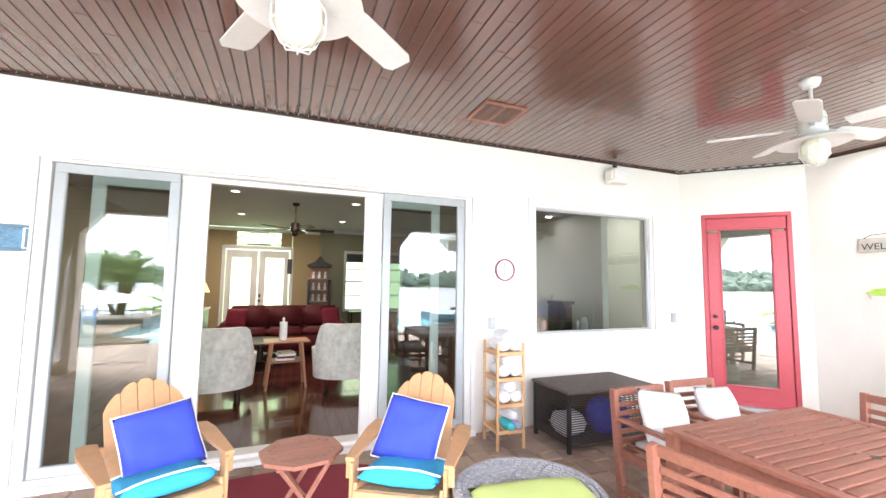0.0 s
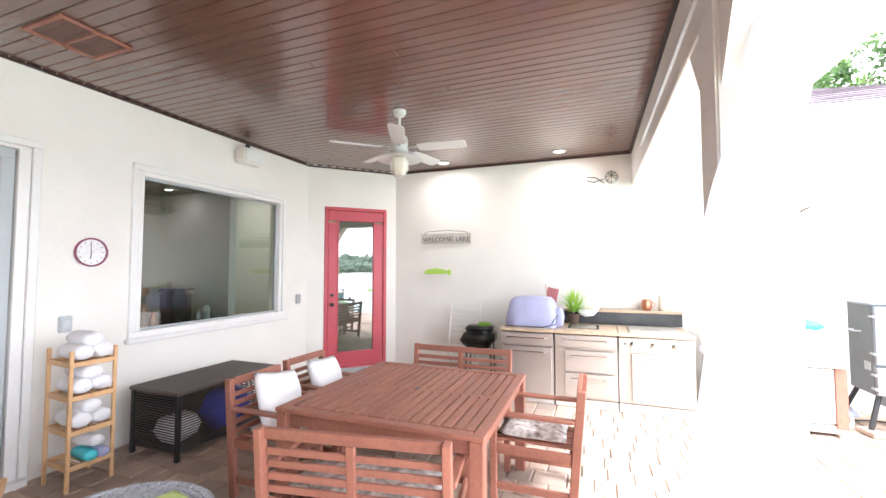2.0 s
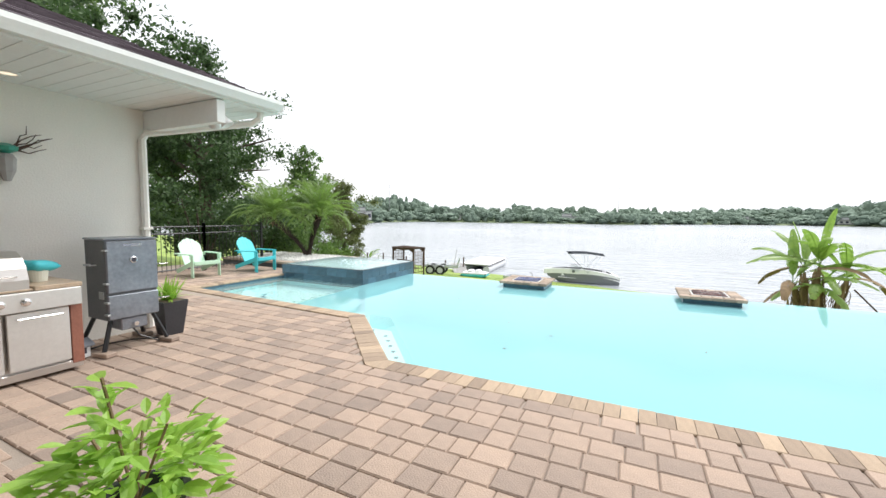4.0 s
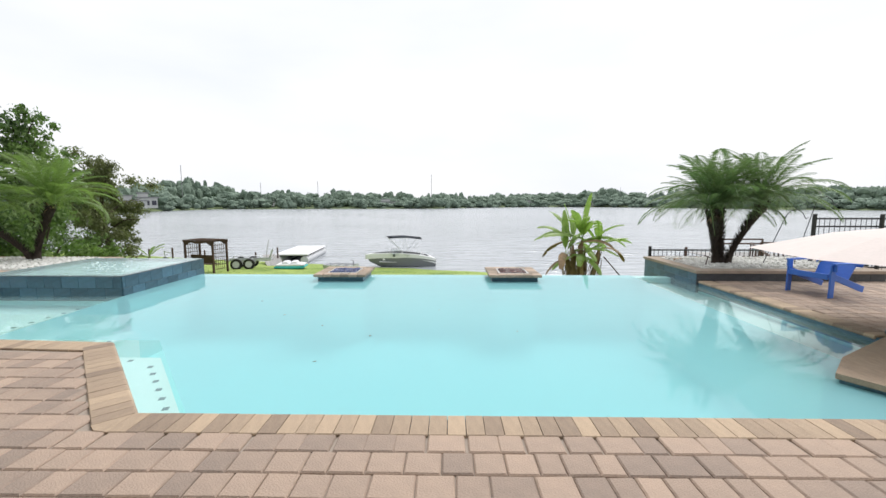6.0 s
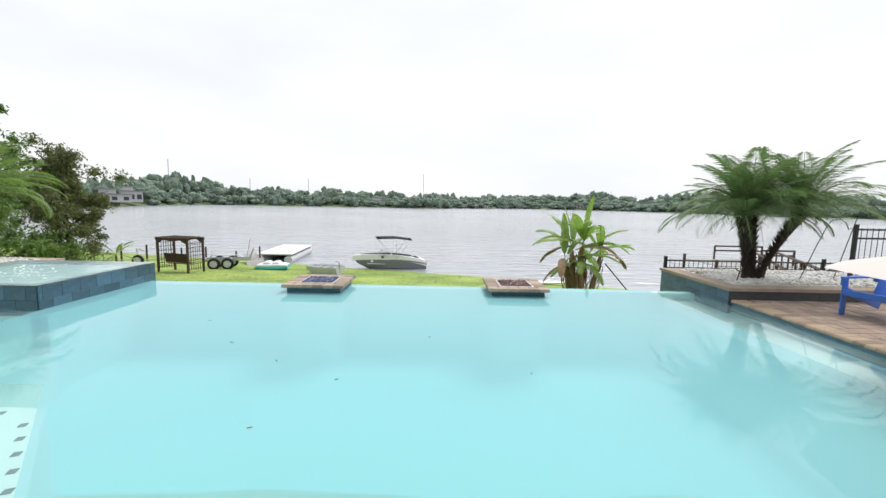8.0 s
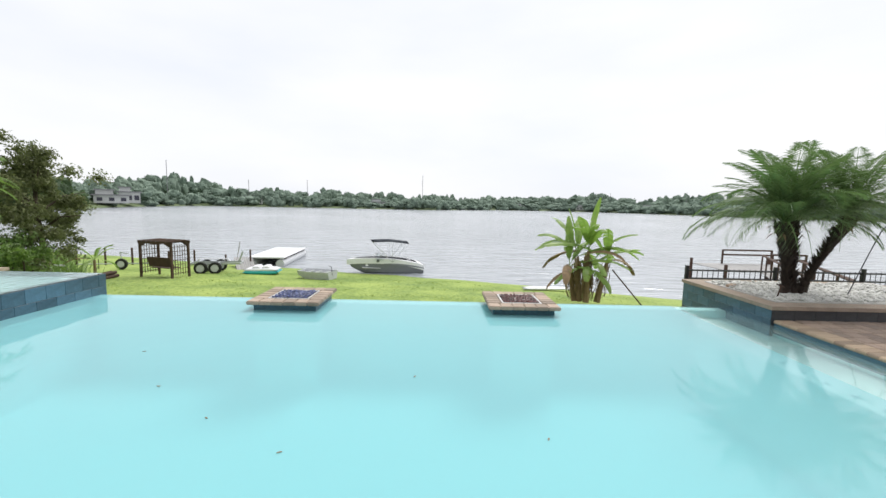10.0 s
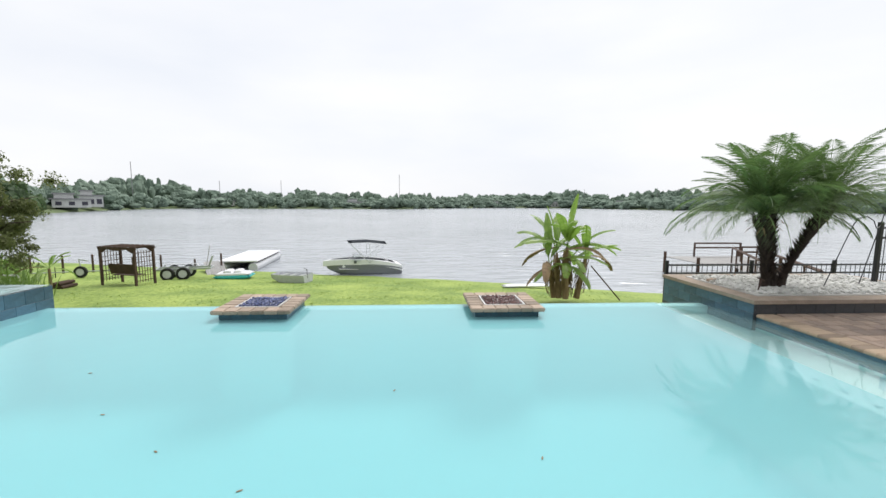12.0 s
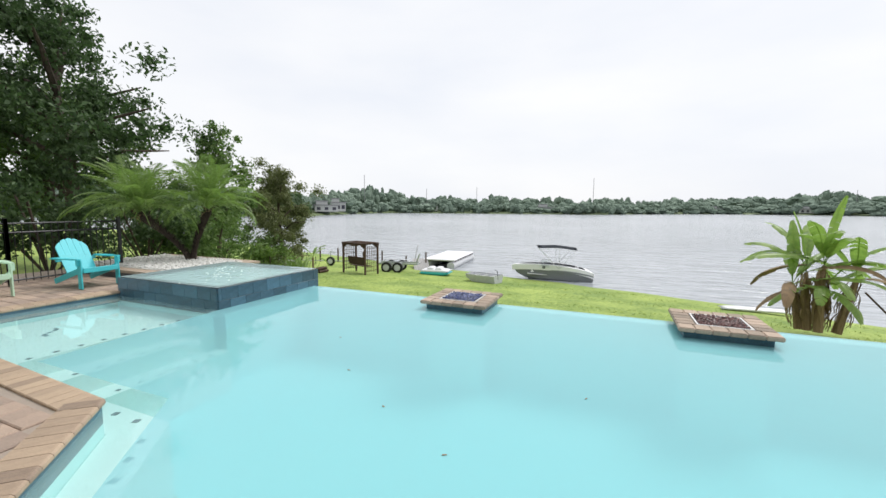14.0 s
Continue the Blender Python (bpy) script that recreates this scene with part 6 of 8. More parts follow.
# white slatted chair, black kettle grill
wc = thing("folding_chair", "white slatted folding chair standing against the wall", "chair", pose(5.62, 1.74, 0, 0, 0, -90))
for k in range(6):
    part("back_slat", boxes([(0, 0.04 + k * 0.012, 0.60 + k * 0.072, 0.40, 0.014, 0.045)], 0.003), "white", wc)
for s in (-1, 1):
    part("side_post", rods([((s * 0.215, -0.12, 0.0), (s * 0.215, 0.12, 1.05))], 0.014, 6), "white", wc)
    part("rear_leg", rods([((s * 0.19, 0.20, 0.0), (s * 0.19, -0.16, 0.46))], 0.012, 6), "white", wc)
for k in range(5):
    part("seat_slat", boxes([(0, -0.16 + k * 0.07, 0.45, 0.40, 0.05, 0.014)], 0.003), "white", wc)
kg = thing("covered_kettle_grill", "small grill under a shiny black cover by the cabinets", "covered grill", pose(5.36, 1.42, 0, 0, 0, 5))
part("cover", boxes([(0, 0, 0.66, 0.36, 0.40, 0.18), (0, 0, 0.775, 0.30, 0.36, 0.05)], 0.04, seg=3), "black", kg, smooth=True)
part("side_bulge", cushion(0.30, 0.44, 0.22, 8, None, pose(0, 0.04, 0.62)), "black", kg, smooth=True)
for x in (-0.13, 0.13):
    for y in (-0.15, 0.15):
        part("leg", rods([((x, y, 0.60), (x * 1.2, y * 1.2, 0.0))], 0.012, 6), "blackmetal", kg)
gl = thing("glove", "lime green glove lying on the black cover", "glove", pose(5.34, 1.36, 0.80))
part("glove", cushion(0.10, 0.18, 0.06, 8, None, pose(0, 0, 0.02, 0, 12, 20)), "lime_leaf", gl, smooth=True)

# ---- living room ----
structure("floor", boxes([(0.5, 8.3, -0.03, 11.0, 8.4, 0.06)], 0), "hardwood")
rng = np.random.default_rng(21)
boards = structure("floorboards", boxes([(0.5, 8.225, 0.001, 5.84, 8.15, 0.002)], 0), "darkwood", "glossy dark cherry hardwood floorboards")
lengths = {}
x = -2.4
while x < 3.4:
    y = 4.15
    while y < 12.3:
        e = min(12.3, y + 0.1 * int(rng.integers(7, 16)))
        size = round(e - y, 2)
        if size not in lengths:
            lengths[size] = part("floorboard", boxes([(0, 0, 0, 0.118, size - 0.002, 0.010)], 0), "hardwood", boards)
            o = lengths[size]
        else:
            o = new("floorboard", lengths[size].data)
            o.parent = boards
        o.matrix_basis = pose(x + 0.06, (y + e) / 2, 0.0075)
        y = e
    x += 0.12
structure("ceiling", boxes([(0.5, 8.2, 3.05, 11.0, 8.1, 0.1)], 0), "inceil", "pale grey interior ceiling")
wall_with_holes("wall_front", 0, 12.4, 0.15, -3.2, 0.95, 0, 3.0, [(-1.645, 0.105, 0, 2.9)], "tan", "tan painted entry wall")
wall_with_holes("wall_front", 0, 11.8, 0.15, 0.95, 6.0, 0, 3.0, [(1.55, 3.2, 0.75, 2.35)], "olive", "olive painted living room wall with window")
structure("wall_return", boxes([(0.90, 12.1, 1.5, 0.1, 0.7, 3.0)], 0), "olive")
structure("wall_left", boxes([(-3.25, 8.2, 1.5, 0.1, 8.6, 3.0)], 0), "tan")
structure("wall_divider", boxes([(3.9, 5.4, 1.5, 0.1, 2.4, 3.0)], 0), "greywall")
structure("wall_right", boxes([(6.2, 8.2, 1.5, 0.1, 8.0, 3.0)], 0), "olive")
structure("wall_kitchen", boxes([(6.1, 5.4, 1.5, 0.08, 2.3, 3.0), (5.9, 4.2, 1.5, 1.9, 0.06, 3.0)], 0), "greywall")
structure("crown_moulding", boxes([(3.45, 11.76, 2.95, 5.0, 0.08, 0.10), (-1.1, 12.36, 2.95, 4.2, 0.08, 0.10)], 0.01), "white")
structure("baseboard", boxes([(3.45, 11.79, 0.06, 5.0, 0.02, 0.12)], 0.003), "white")
fd = thing("front_door", "white double front door with glass lites and arched transom", "door", pose(-0.77, 12.4, 0), kind="structure")
part("door_frame", boxes([(-0.87, 0.05, 1.25, 0.09, 0.14, 2.5), (0.87, 0.05, 1.25, 0.09, 0.14, 2.5), (0, 0.05, 2.46, 1.7, 0.14, 0.10)], 0.005), "white", fd)
for s in (-1, 1):
    lf = part("door_leaf", boxes([(s * 0.74, 0.04, 1.2, 0.14, 0.05, 2.36), (s * 0.10, 0.04, 1.2, 0.17, 0.05, 2.36), (s * 0.42, 0.04, 2.28, 0.50, 0.05, 0.2), (s * 0.42, 0.04, 0.18, 0.50, 0.05, 0.34)], 0.004), "white", fd)
    sash(lf, s * 0.42 - 0.27, s * 0.42 + 0.27, 0.33, 2.2, 0.04, 0.02, "white", "clear")
part("lock_set", boxes([(0.07, -0.0, 1.12, 0.04, 0.03, 0.09), (0.07, -0.0, 0.98, 0.05, 0.05, 0.06)], 0.006), "darkwood", fd)
arc = [(0.62 * math.cos(a), 2.55 + 0.34 * math.sin(a)) for a in [k * math.pi / 16 for k in range(17)]]
part("transom_frame", tube([(x, 0.04, z) for x, z in arc] + [(arc[0][0], 0.04, arc[0][1])], 0.02, 6), "white", fd)
part("transom_bar", boxes([(0, -0.03, 2.545, 0.62, 0.03, 0.05)], 0.004), "darkwood", fd)
structure("wall_front", boxes([(-1.49, 12.45, 2.7, 0.3, 0.12, 0.4), (-0.05, 12.45, 2.7, 0.3, 0.12, 0.4)], 0), "tan")
# Self-lit flat panels replace the bright garden beyond door and window.
structure("backdrop", boxes([(-1.1, 13.6, 1.5, 6, 0.05, 4.5), (2.4, 13.0, 1.5, 4, 0.05, 4.0)], 0), "window_day", "glowing green panel in place of the daylit front garden")
iw = thing("interior_window", "white living room window with dark blind at its top", "window", pose(2.375, 11.8, 0), kind="structure")
part("window_frame", frame_bars(-0.88, 0.88, 0.70, 2.42, 0.07, 0.06, -0.02), "white", iw)
part("blind", boxes([(0, 0.02, 2.22, 1.62, 0.04, 0.24)], 0.004), "darkwood", iw, "dark rolled blind")
part("muntin", boxes([(0, 0.05, 1.5, 0.03, 0.03, 1.5), (0, 0.05, 1.15, 1.62, 0.03, 0.03), (0, 0.05, 1.55, 1.62, 0.03, 0.04), (0, 0.05, 1.9, 1.62, 0.03, 0.03)], 0), "white", iw)

so = thing("sofa", "burgundy three-seat sofa with rolled arms and throw pillows", "sofa", pose(0.0, 9.5, 0, 0, 0, 0))
part("base", boxes([(0, 0, 0.24, 2.3, 0.90, 0.32)], 0.05, seg=3), "sofa", so, smooth=True)
for s in (-1, 1):
    part("arm", boxes([(s * 1.17, 0, 0.40, 0.24, 0.92, 0.56)], 0.10, seg=4), "sofa", so, smooth=True)
for k in (-1, 0, 1):
    part("seat_cushion", boxes([(k * 0.70, -0.06, 0.47, 0.69, 0.74, 0.16)], 0.05, seg=3), "sofa", so, smooth=True)
    part("back_cushion", boxes([(k * 0.70, 0.28, 0.76, 0.69, 0.26, 0.48)], 0.08, seg=3), "sofa", so, smooth=True)
part("back", boxes([(0, 0.40, 0.62, 2.3, 0.18, 0.74)], 0.07, seg=3), "sofa", so, smooth=True)
for x in (-1.0, 1.0):
    p = thing("throw_pillow", "burgundy patterned throw pillow on the sofa", "pillow", pose(x * 0.95, 9.42, 0.76, 65, 0, 15 * x))
    part("cover", cushion(0.42, 0.42, 0.14, 8), "maroon", p, smooth=True)


def club_chair(x, y, rz):
    t = thing("armchair", "cream damask armchair with dark turned legs", "armchair", pose(x, y, 0, 0, 0, rz), group="cream damask armchairs")
    n, rings = 28, []
    bm = bmesh.new()
    outer, inner = [], []
    for k in range(n + 1):
        a = math.pi * (-0.12 + 1.24 * k / n)
        c, s = math.cos(a), math.sin(a)
        hgt = 0.60 + 0.36 * max(0, min(1, (s - 0.45) / 0.25))
        outer.append([bm.verts.new((0.44 * c, 0.38 * s, 0.20)), bm.verts.new((0.47 * c, 0.42 * s, hgt))])
        inner.append([bm.verts.new((0.34 * c, 0.28 * s, 0.30)), bm.verts.new((0.37 * c, 0.31 * s, hgt))])
    for k in range(n):
        bm.faces.new((outer[k][0], outer[k + 1][0], outer[k + 1][1], outer[k][1]))
        bm.faces.new((inner[k + 1][0], inner[k][0], inner[k][1], inner[k + 1][1]))
        bm.faces.new((outer[k][1], outer[k + 1][1], inner[k + 1][1], inner[k][1]))
    bm.faces.new((outer[0][0], outer[0][1], inner[0][1], inner[0][0]))
    bm.faces.new((outer[-1][1], outer[-1][0], inner[-1][0], inner[-1][1]))
    part("shell", bm, "damask", t, smooth=False)
    part("seat", boxes([(0, -0.04, 0.33, 0.62, 0.62, 0.24)], 0.06, seg=3), "damask", t, smooth=True)
    for sx in (-0.26, 0.26):
        for sy in (-0.24, 0.24):
            part("leg", lathe([(0.018, 0), (0.022, 0.03), (0.016, 0.05), (0.028, 0.2), (0.03, 0.24)], 12, at=(sx, sy, 0.012)), "darkwood", t)


club_chair(-0.80, 5.95, 190)
club_chair(0.84, 6.15, 172)
st = thing("end_table", "two-tier turned oak end table with books", "side table", pose(0.03, 6.45, 0.012, 0, 0, 6))
part("top", boxes([(0, 0, 0.66, 0.62, 0.42, 0.022)], 0.008, seg=2), "oak", st)
part("shelf", boxes([(0, 0, 0.38, 0.50, 0.36, 0.02)], 0.006), "oak", st)
for x in (-1, 1):
    for y in (-1, 1):
        part("leg", rods([((x * 0.27, y * 0.17, 0), (x * 0.20, y * 0.13, 0.65))], 0.02, 8), "oak", st)
for k, (mm, w) in enumerate((("piping", 0.26), ("maroon", 0.24), ("cloth", 0.25), ("granite", 0.20))):
    b = thing("book", "flat book in a small stack on the lower shelf", "book", pose(0.03, 6.43, 0.403 + k * 0.03, 0, 0, 8 * k - 6), group="stack of books")
    part("cover", boxes([(0, 0, 0.014, w, 0.19, 0.027)], 0.002), mm, b)
bo = thing("paper_towel_roll", "white paper towel roll on the end table", "paper towel", pose(-0.02, 6.42, 0.685))
part("roll", lathe([(0.055, 0), (0.055, 0.26), (0.018, 0.262), (0.018, 0.32), (0.005, 0.325)], 20), "piping", bo)
ct = thing("coffee_table", "dark oval glass-topped coffee table before the sofa", "coffee table", pose(-0.4, 8.0, 0.012))
part("top", lathe([(0.48, 0.44), (0.50, 0.45), (0.50, 0.47), (0.48, 0.475)], 32), "darkwood", ct)
part("pedestal", lathe([(0.25, 0), (0.2, 0.04), (0.06, 0.1), (0.06, 0.44)], 20), "darkwood", ct)
cn = thing("console_cabinet", "dark console cabinet by the tan wall", "cabinet", pose(-1.85, 9.9, 0.012))
part("body", boxes([(0, 0, 0.45, 0.5, 0.9, 0.88)], 0.01), "darkwood", cn)
part("top", boxes([(0, 0, 0.91, 0.56, 0.96, 0.04)], 0.008), "granite", cn)
la = thing("table_lamp", "dark table lamp with a glowing amber shade", "lamp", pose(-1.68, 9.75, 0.945))
part("lamp_base", lathe([(0.09, 0), (0.09, 0.02), (0.04, 0.06), (0.07, 0.16), (0.03, 0.28), (0.012, 0.34)], 18), "darkwood", la)
part("shade", lathe([(0.17, 0.34), (0.09, 0.54), (0.085, 0.54), (0.165, 0.34)], 24), "lampglow", la, "glowing amber shade")
hc = thing("curio_cabinet", "tall dark curio cabinet with lit shelves", "cabinet", pose(0.80, 11.3, 0.012))
part("frame", frame_bars(-0.30, 0.30, 0.0, 1.95, 0.05, 0.36, 0, 0.7), "darkwood", hc)
part("crown", plate([(-0.34, 1.95), (0.34, 1.95), (0.12, 2.05), (0.0, 2.2), (-0.12, 2.05)], -0.18, 0.18), "darkwood", hc)
part("back", boxes([(0, 0.16, 1.0, 0.52, 0.02, 1.8)], 0), "oak", hc)
for z in (1.0, 1.3, 1.6):
    part("shelf", boxes([(0, 0, z, 0.50, 0.30, 0.012)], 0), "vinyl", hc)
    for k in range(3):
        o = thing("figurine", "small pale ornament on a curio shelf", "ornament", pose(0.65 + k * 0.15, 11.27, z + 0.018), group="curio ornaments")
        part("body", lathe([(0.03, 0), (0.04, 0.05), (0.02, 0.12), (0.03, 0.16), (0.01, 0.19)], 10), "piping", o)
pr = thing("printer", "pale grey printer on a dark desk by the window", "printer", pose(2.3, 11.35, 0.74))
part("body", boxes([(0, 0, 0.12, 0.42, 0.34, 0.22)], 0.02, seg=2), "vinyl", pr)
dk = thing("desk", "dark wooden desk under the window", "desk", pose(2.4, 11.35, 0.012))
part("top", boxes([(0, 0, 0.71, 1.6, 0.6, 0.03)], 0.005), "darkwood", dk)
for s in (-0.75, 0.75):
    part("side", boxes([(s, 0, 0.35, 0.04, 0.55, 0.69)], 0.003), "darkwood", dk)
ceiling_fan("dark five-blade living room ceiling fan", pose(0.10, 8.0, 3.0), 5, 0.36, ("darkwood", "darkwood"), False, 0.72)
for x, y in ((-0.75, 5.6), (-0.85, 7.3), (1.05, 5.9), (1.15, 7.6), (-1.0, 9.8), (1.2, 10.0)):
    recessed_lamp(x, y, 3.0, "lit recessed ceiling lamp in the living room", 0.09)
# Added area lights brighten the rooms; no fixture stands at these spots.
for x, y, e in ((0.2, 6.6, 2.8), (-1.0, 10.5, 3.2), (5.0, 5.6, 3.4)):
    L = new("room_fill", bpy.data.lights.new("room_fill", "AREA"))
    L.data.energy, L.data.size, L.data.color = e, 1.2, (1.0, 0.84, 0.66)
    L.matrix_basis = pose(x, y, 2.93)
hp = thing("wall_art", "small dark wall art panel beside the entry", "picture", pose(-0.1, 12.38, 1.95))
part("panel", boxes([(0.15, -0.01, 0, 0.12, 0.02, 0.42)], 0.003), "darkwood", hp)

# kitchen behind the picture window
structure("wall_kitchen", boxes([(5.1, 6.6, 1.5, 2.4, 0.1, 3.0)], 0), "greywall", "pale kitchen wall")
kc = thing("kitchen_counter", "pale kitchen counter behind the picture window", "counter", pose(3.55, 4.52, 0))
part("body", boxes([(0, 0, 0.44, 2.2, 0.56, 0.86)], 0.005), "white", kc)
part("worktop", boxes([(0, 0, 0.89, 2.26, 0.62, 0.035)], 0.006), "granite", kc)
cm = thing("coffee_maker", "black coffee maker on the kitchen counter", "coffee maker", pose(3.42, 4.52, 0.908))
part("body", boxes([(0, 0, 0.19, 0.22, 0.26, 0.38)], 0.02, seg=2), "black", cm)
part("basket", boxes([(0, -0.02, 0.40, 0.26, 0.28, 0.05)], 0.015), "black", cm)
for k, (x, h, mm) in enumerate(((2.95, 0.22, "maroon"), (3.05, 0.28, "oak"), (3.15, 0.18, "copper"), (3.68, 0.16, "steel"), (3.8, 0.2, "piping"), (3.95, 0.26, "teal"), (4.1, 0.14, "granite"))):
    o = thing("jar", "small kitchen jar on the counter behind the glass", "jar", pose(x, 4.50, 0.908), group="kitchen counter jars")
    part("body", lathe([(0.04, 0), (0.05, h * 0.4), (0.045, h * 0.8), (0.025, h)], 14), mm, o)
hk = thing("kitchen_shelf", "dark wall shelf on the kitchen wall", "shelf", pose(5.0, 6.5, 1.80))
part("board", boxes([(0, 0, 0, 0.9, 0.2, 0.05), (0, 0.05, -0.08, 0.8, 0.04, 0.10)], 0.006), "oldwood", hk)
pd = thing("pendant_lamp", "small lit pendant lamp in the kitchen", "lamp", pose(4.05, 5.4, 1.78))
part("shade", lathe([(0.09, 0), (0.07, 0.06), (0.02, 0.10)], 18), "lampglow", pd, "glowing amber bowl")
part("cord", rods([((0, 0, 0.10), (0, 0, 1.22))], 0.004), "darkwood", pd)
hf = thing("hanging_plant", "dark hanging fern inside the picture window", "plant", pose(2.85, 4.6, 2.25))
tuft("fronds", 31, 90, 0.28, 0.03, "leafdark", hf, (0, 0, 0), 0.012, 0.9)
part("basket", lathe([(0.05, -0.1), (0.10, 0.0), (0.09, 0.0)], 14), "oldwood", hf)
part("hanger", rods([((0, 0, 0), (0, 0, 0.75))], 0.004), "darkwood", hf)

# ---- pool deck things ----
adirondack("turq", "turquoise plastic adirondack chair on the east deck", pose(9.38, -7.80, 0, 0, 0, -85), "plastic adirondack chairs")
adirondack("mint", "pale mint plastic adirondack chair by the fence", pose(9.75, -6.45, 0, 0, 0, -95), "plastic adirondack chairs")
adirondack("bluechair", "royal blue plastic adirondack chair on the west deck", pose(-5.97, -7.76, 0, 0, 0, 105), "plastic adirondack chairs")


def fence(label, pts, z0, z1, gap=0.11, ends=True, tall=0.0):
    t = thing("metal_fence", label, "fence", kind="")
    for a, b in zip(pts, pts[1:]):
        a, b = Vector((*a, 0)), Vector((*b, 0))
        L = (b - a).length
        n = max(1, round(L / 1.9))
        for k in range(n + 1):
            p = a.lerp(b, k / n)
            part("post", boxes([(p.x, p.y, (z0 + z1) / 2 + 0.03, 0.06, 0.06, z1 - z0 + 0.08)], 0.004), "blackmetal", t)
        for z in (z1 - 0.03, z1 - 0.20, z0 + 0.10):
            part("rail", rods([((a.x, a.y, z), (b.x, b.y, z))], 0.018, 4), "blackmetal", t)
        m = int(L / gap)
        first = None
        for k in range(1, m):
            p = a.lerp(b, k / m)
            if first is None:
                first = part("picket", rods([((0, 0, z0 + 0.05), (0, 0, z1))], 0.008, 4), "blackmetal", t)
                first.matrix_basis = pose(p.x, p.y, 0)
            else:
                o = new("picket", first.data)
                o.parent = t
                o.matrix_basis = pose(p.x, p.y, 0)


fence("black metal picket fence along the east deck", [(10.78, -9.1), (10.62, -7.15), (10.40, -4.0)], 0.0, 1.2)
fence("black metal picket fence on the west deck", [(-7.7, -9.95), (-10.6, -9.95), (-10.6, -5.0)], 0.0, 1.2)
fence("low black metal fence behind the west planter", [(-4.95, -11.5), (-14.2, -11.5)], -0.9, 0.33)

um = thing("patio_umbrella", "cream canvas umbrella lowered over the west deck", "umbrella", pose(-4.98, -5.45, 0, 0, 0, 0))
bm = bmesh.new()
N = 8
rimv, midv = [], []
apex = bm.verts.new((0, 0, 1.27))
RR = 1.58
for k in range(N * 4):
    a = 2 * math.pi * k / (N * 4) + 0.22
    sc = 1 - 0.06 * abs(math.sin(a * N / 2 - 0.22 * N / 2))
    rimv.append(bm.verts.new((RR * sc * math.cos(a), RR * sc * math.sin(a), 0.93)))
    midv.append(bm.verts.new((RR * 0.5 * math.cos(a), RR * 0.5 * math.sin(a), 1.14)))
for k in range(N * 4):
    q = (k + 1) % (N * 4)
    bm.faces.new((apex, midv[k], midv[q]))
    bm.faces.new((midv[k], rimv[k], rimv[q], midv[q]))
cn_ = part("canopy", bm, "umbrella", um)
for k in range(N):
    a = 2 * math.pi * k / N + 0.22
    part("rib", rods([((0, 0, 1.22), (RR * 0.97 * math.cos(a), RR * 0.97 * math.sin(a), 0.91))], 0.008, 5), "galv", um)
part("pole", rods([((0, 0, 0.05), (0, 0, 1.30))], 0.022, 10), "galv", um)
part("finial", lathe([(0.03, 1.27), (0.025, 1.33), (0.008, 1.36)], 12), "galv", um)
part("base", lathe([(0.26, 0), (0.26, 0.04), (0.06, 0.08), (0.03, 0.25)], 24), "tiledark", um)
structure("pool_pier", slab([(-4.9, -5.6), (-3.62, -4.85), (-3.22, -4.50), (-3.45, -4.15), (-4.9, -4.15)], -1.3, -0.05), "tile", "tiled pier stepping into the pool")
structure("pool_pier_cap", slab([(-4.9, -5.64), (-3.60, -4.88), (-3.18, -4.50), (-3.43, -4.11), (-4.9, -4.11)], -0.05, 0.0), "coping")

for k, (x, y, h, lx) in enumerate(((-6.35, -9.6, 1.34, -0.55), (-7.15, -9.75, 1.62, -0.45))):
    sh = thing("shepherd_hook", "thin black shepherd hook leaning in the pebble bed", "garden hook", pose(x, y, 0.2), group="shepherd hooks")
    hh = h - 0.2
    part("rod", tube([(0, 0, -0.1), (lx * 0.55, 0, hh * 0.6), (lx * 0.82, 0, hh * 0.92), (lx * 0.95, 0, hh), (lx - 0.12, 0, hh + 0.03), (lx - 0.24, 0, hh - 0.04), (lx - 0.30, 0, hh - 0.16), (lx - 0.36, 0, hh - 0.13)], 0.008, 6), "blackmetal", sh)
bl = thing("loose_brick", "loose tan brick on the planter cap", "brick", pose(-4.95, -10.2, 0.2, 0, 0, 35))
part("brick", boxes([(0, 0, 0.03, 0.22, 0.10, 0.06)], 0.006), "coping", bl)
sk_ = thing("garden_stake", "short rusty path light stake in the pebbles", "garden stake", pose(-5.0, -9.3, 0.2))
part("stake", rods([((0, 0, 0), (-0.05, 0, 0.22)), ((-0.10, 0, 0.19), (0.02, 0, 0.24))], 0.010), "oldwood", sk_)


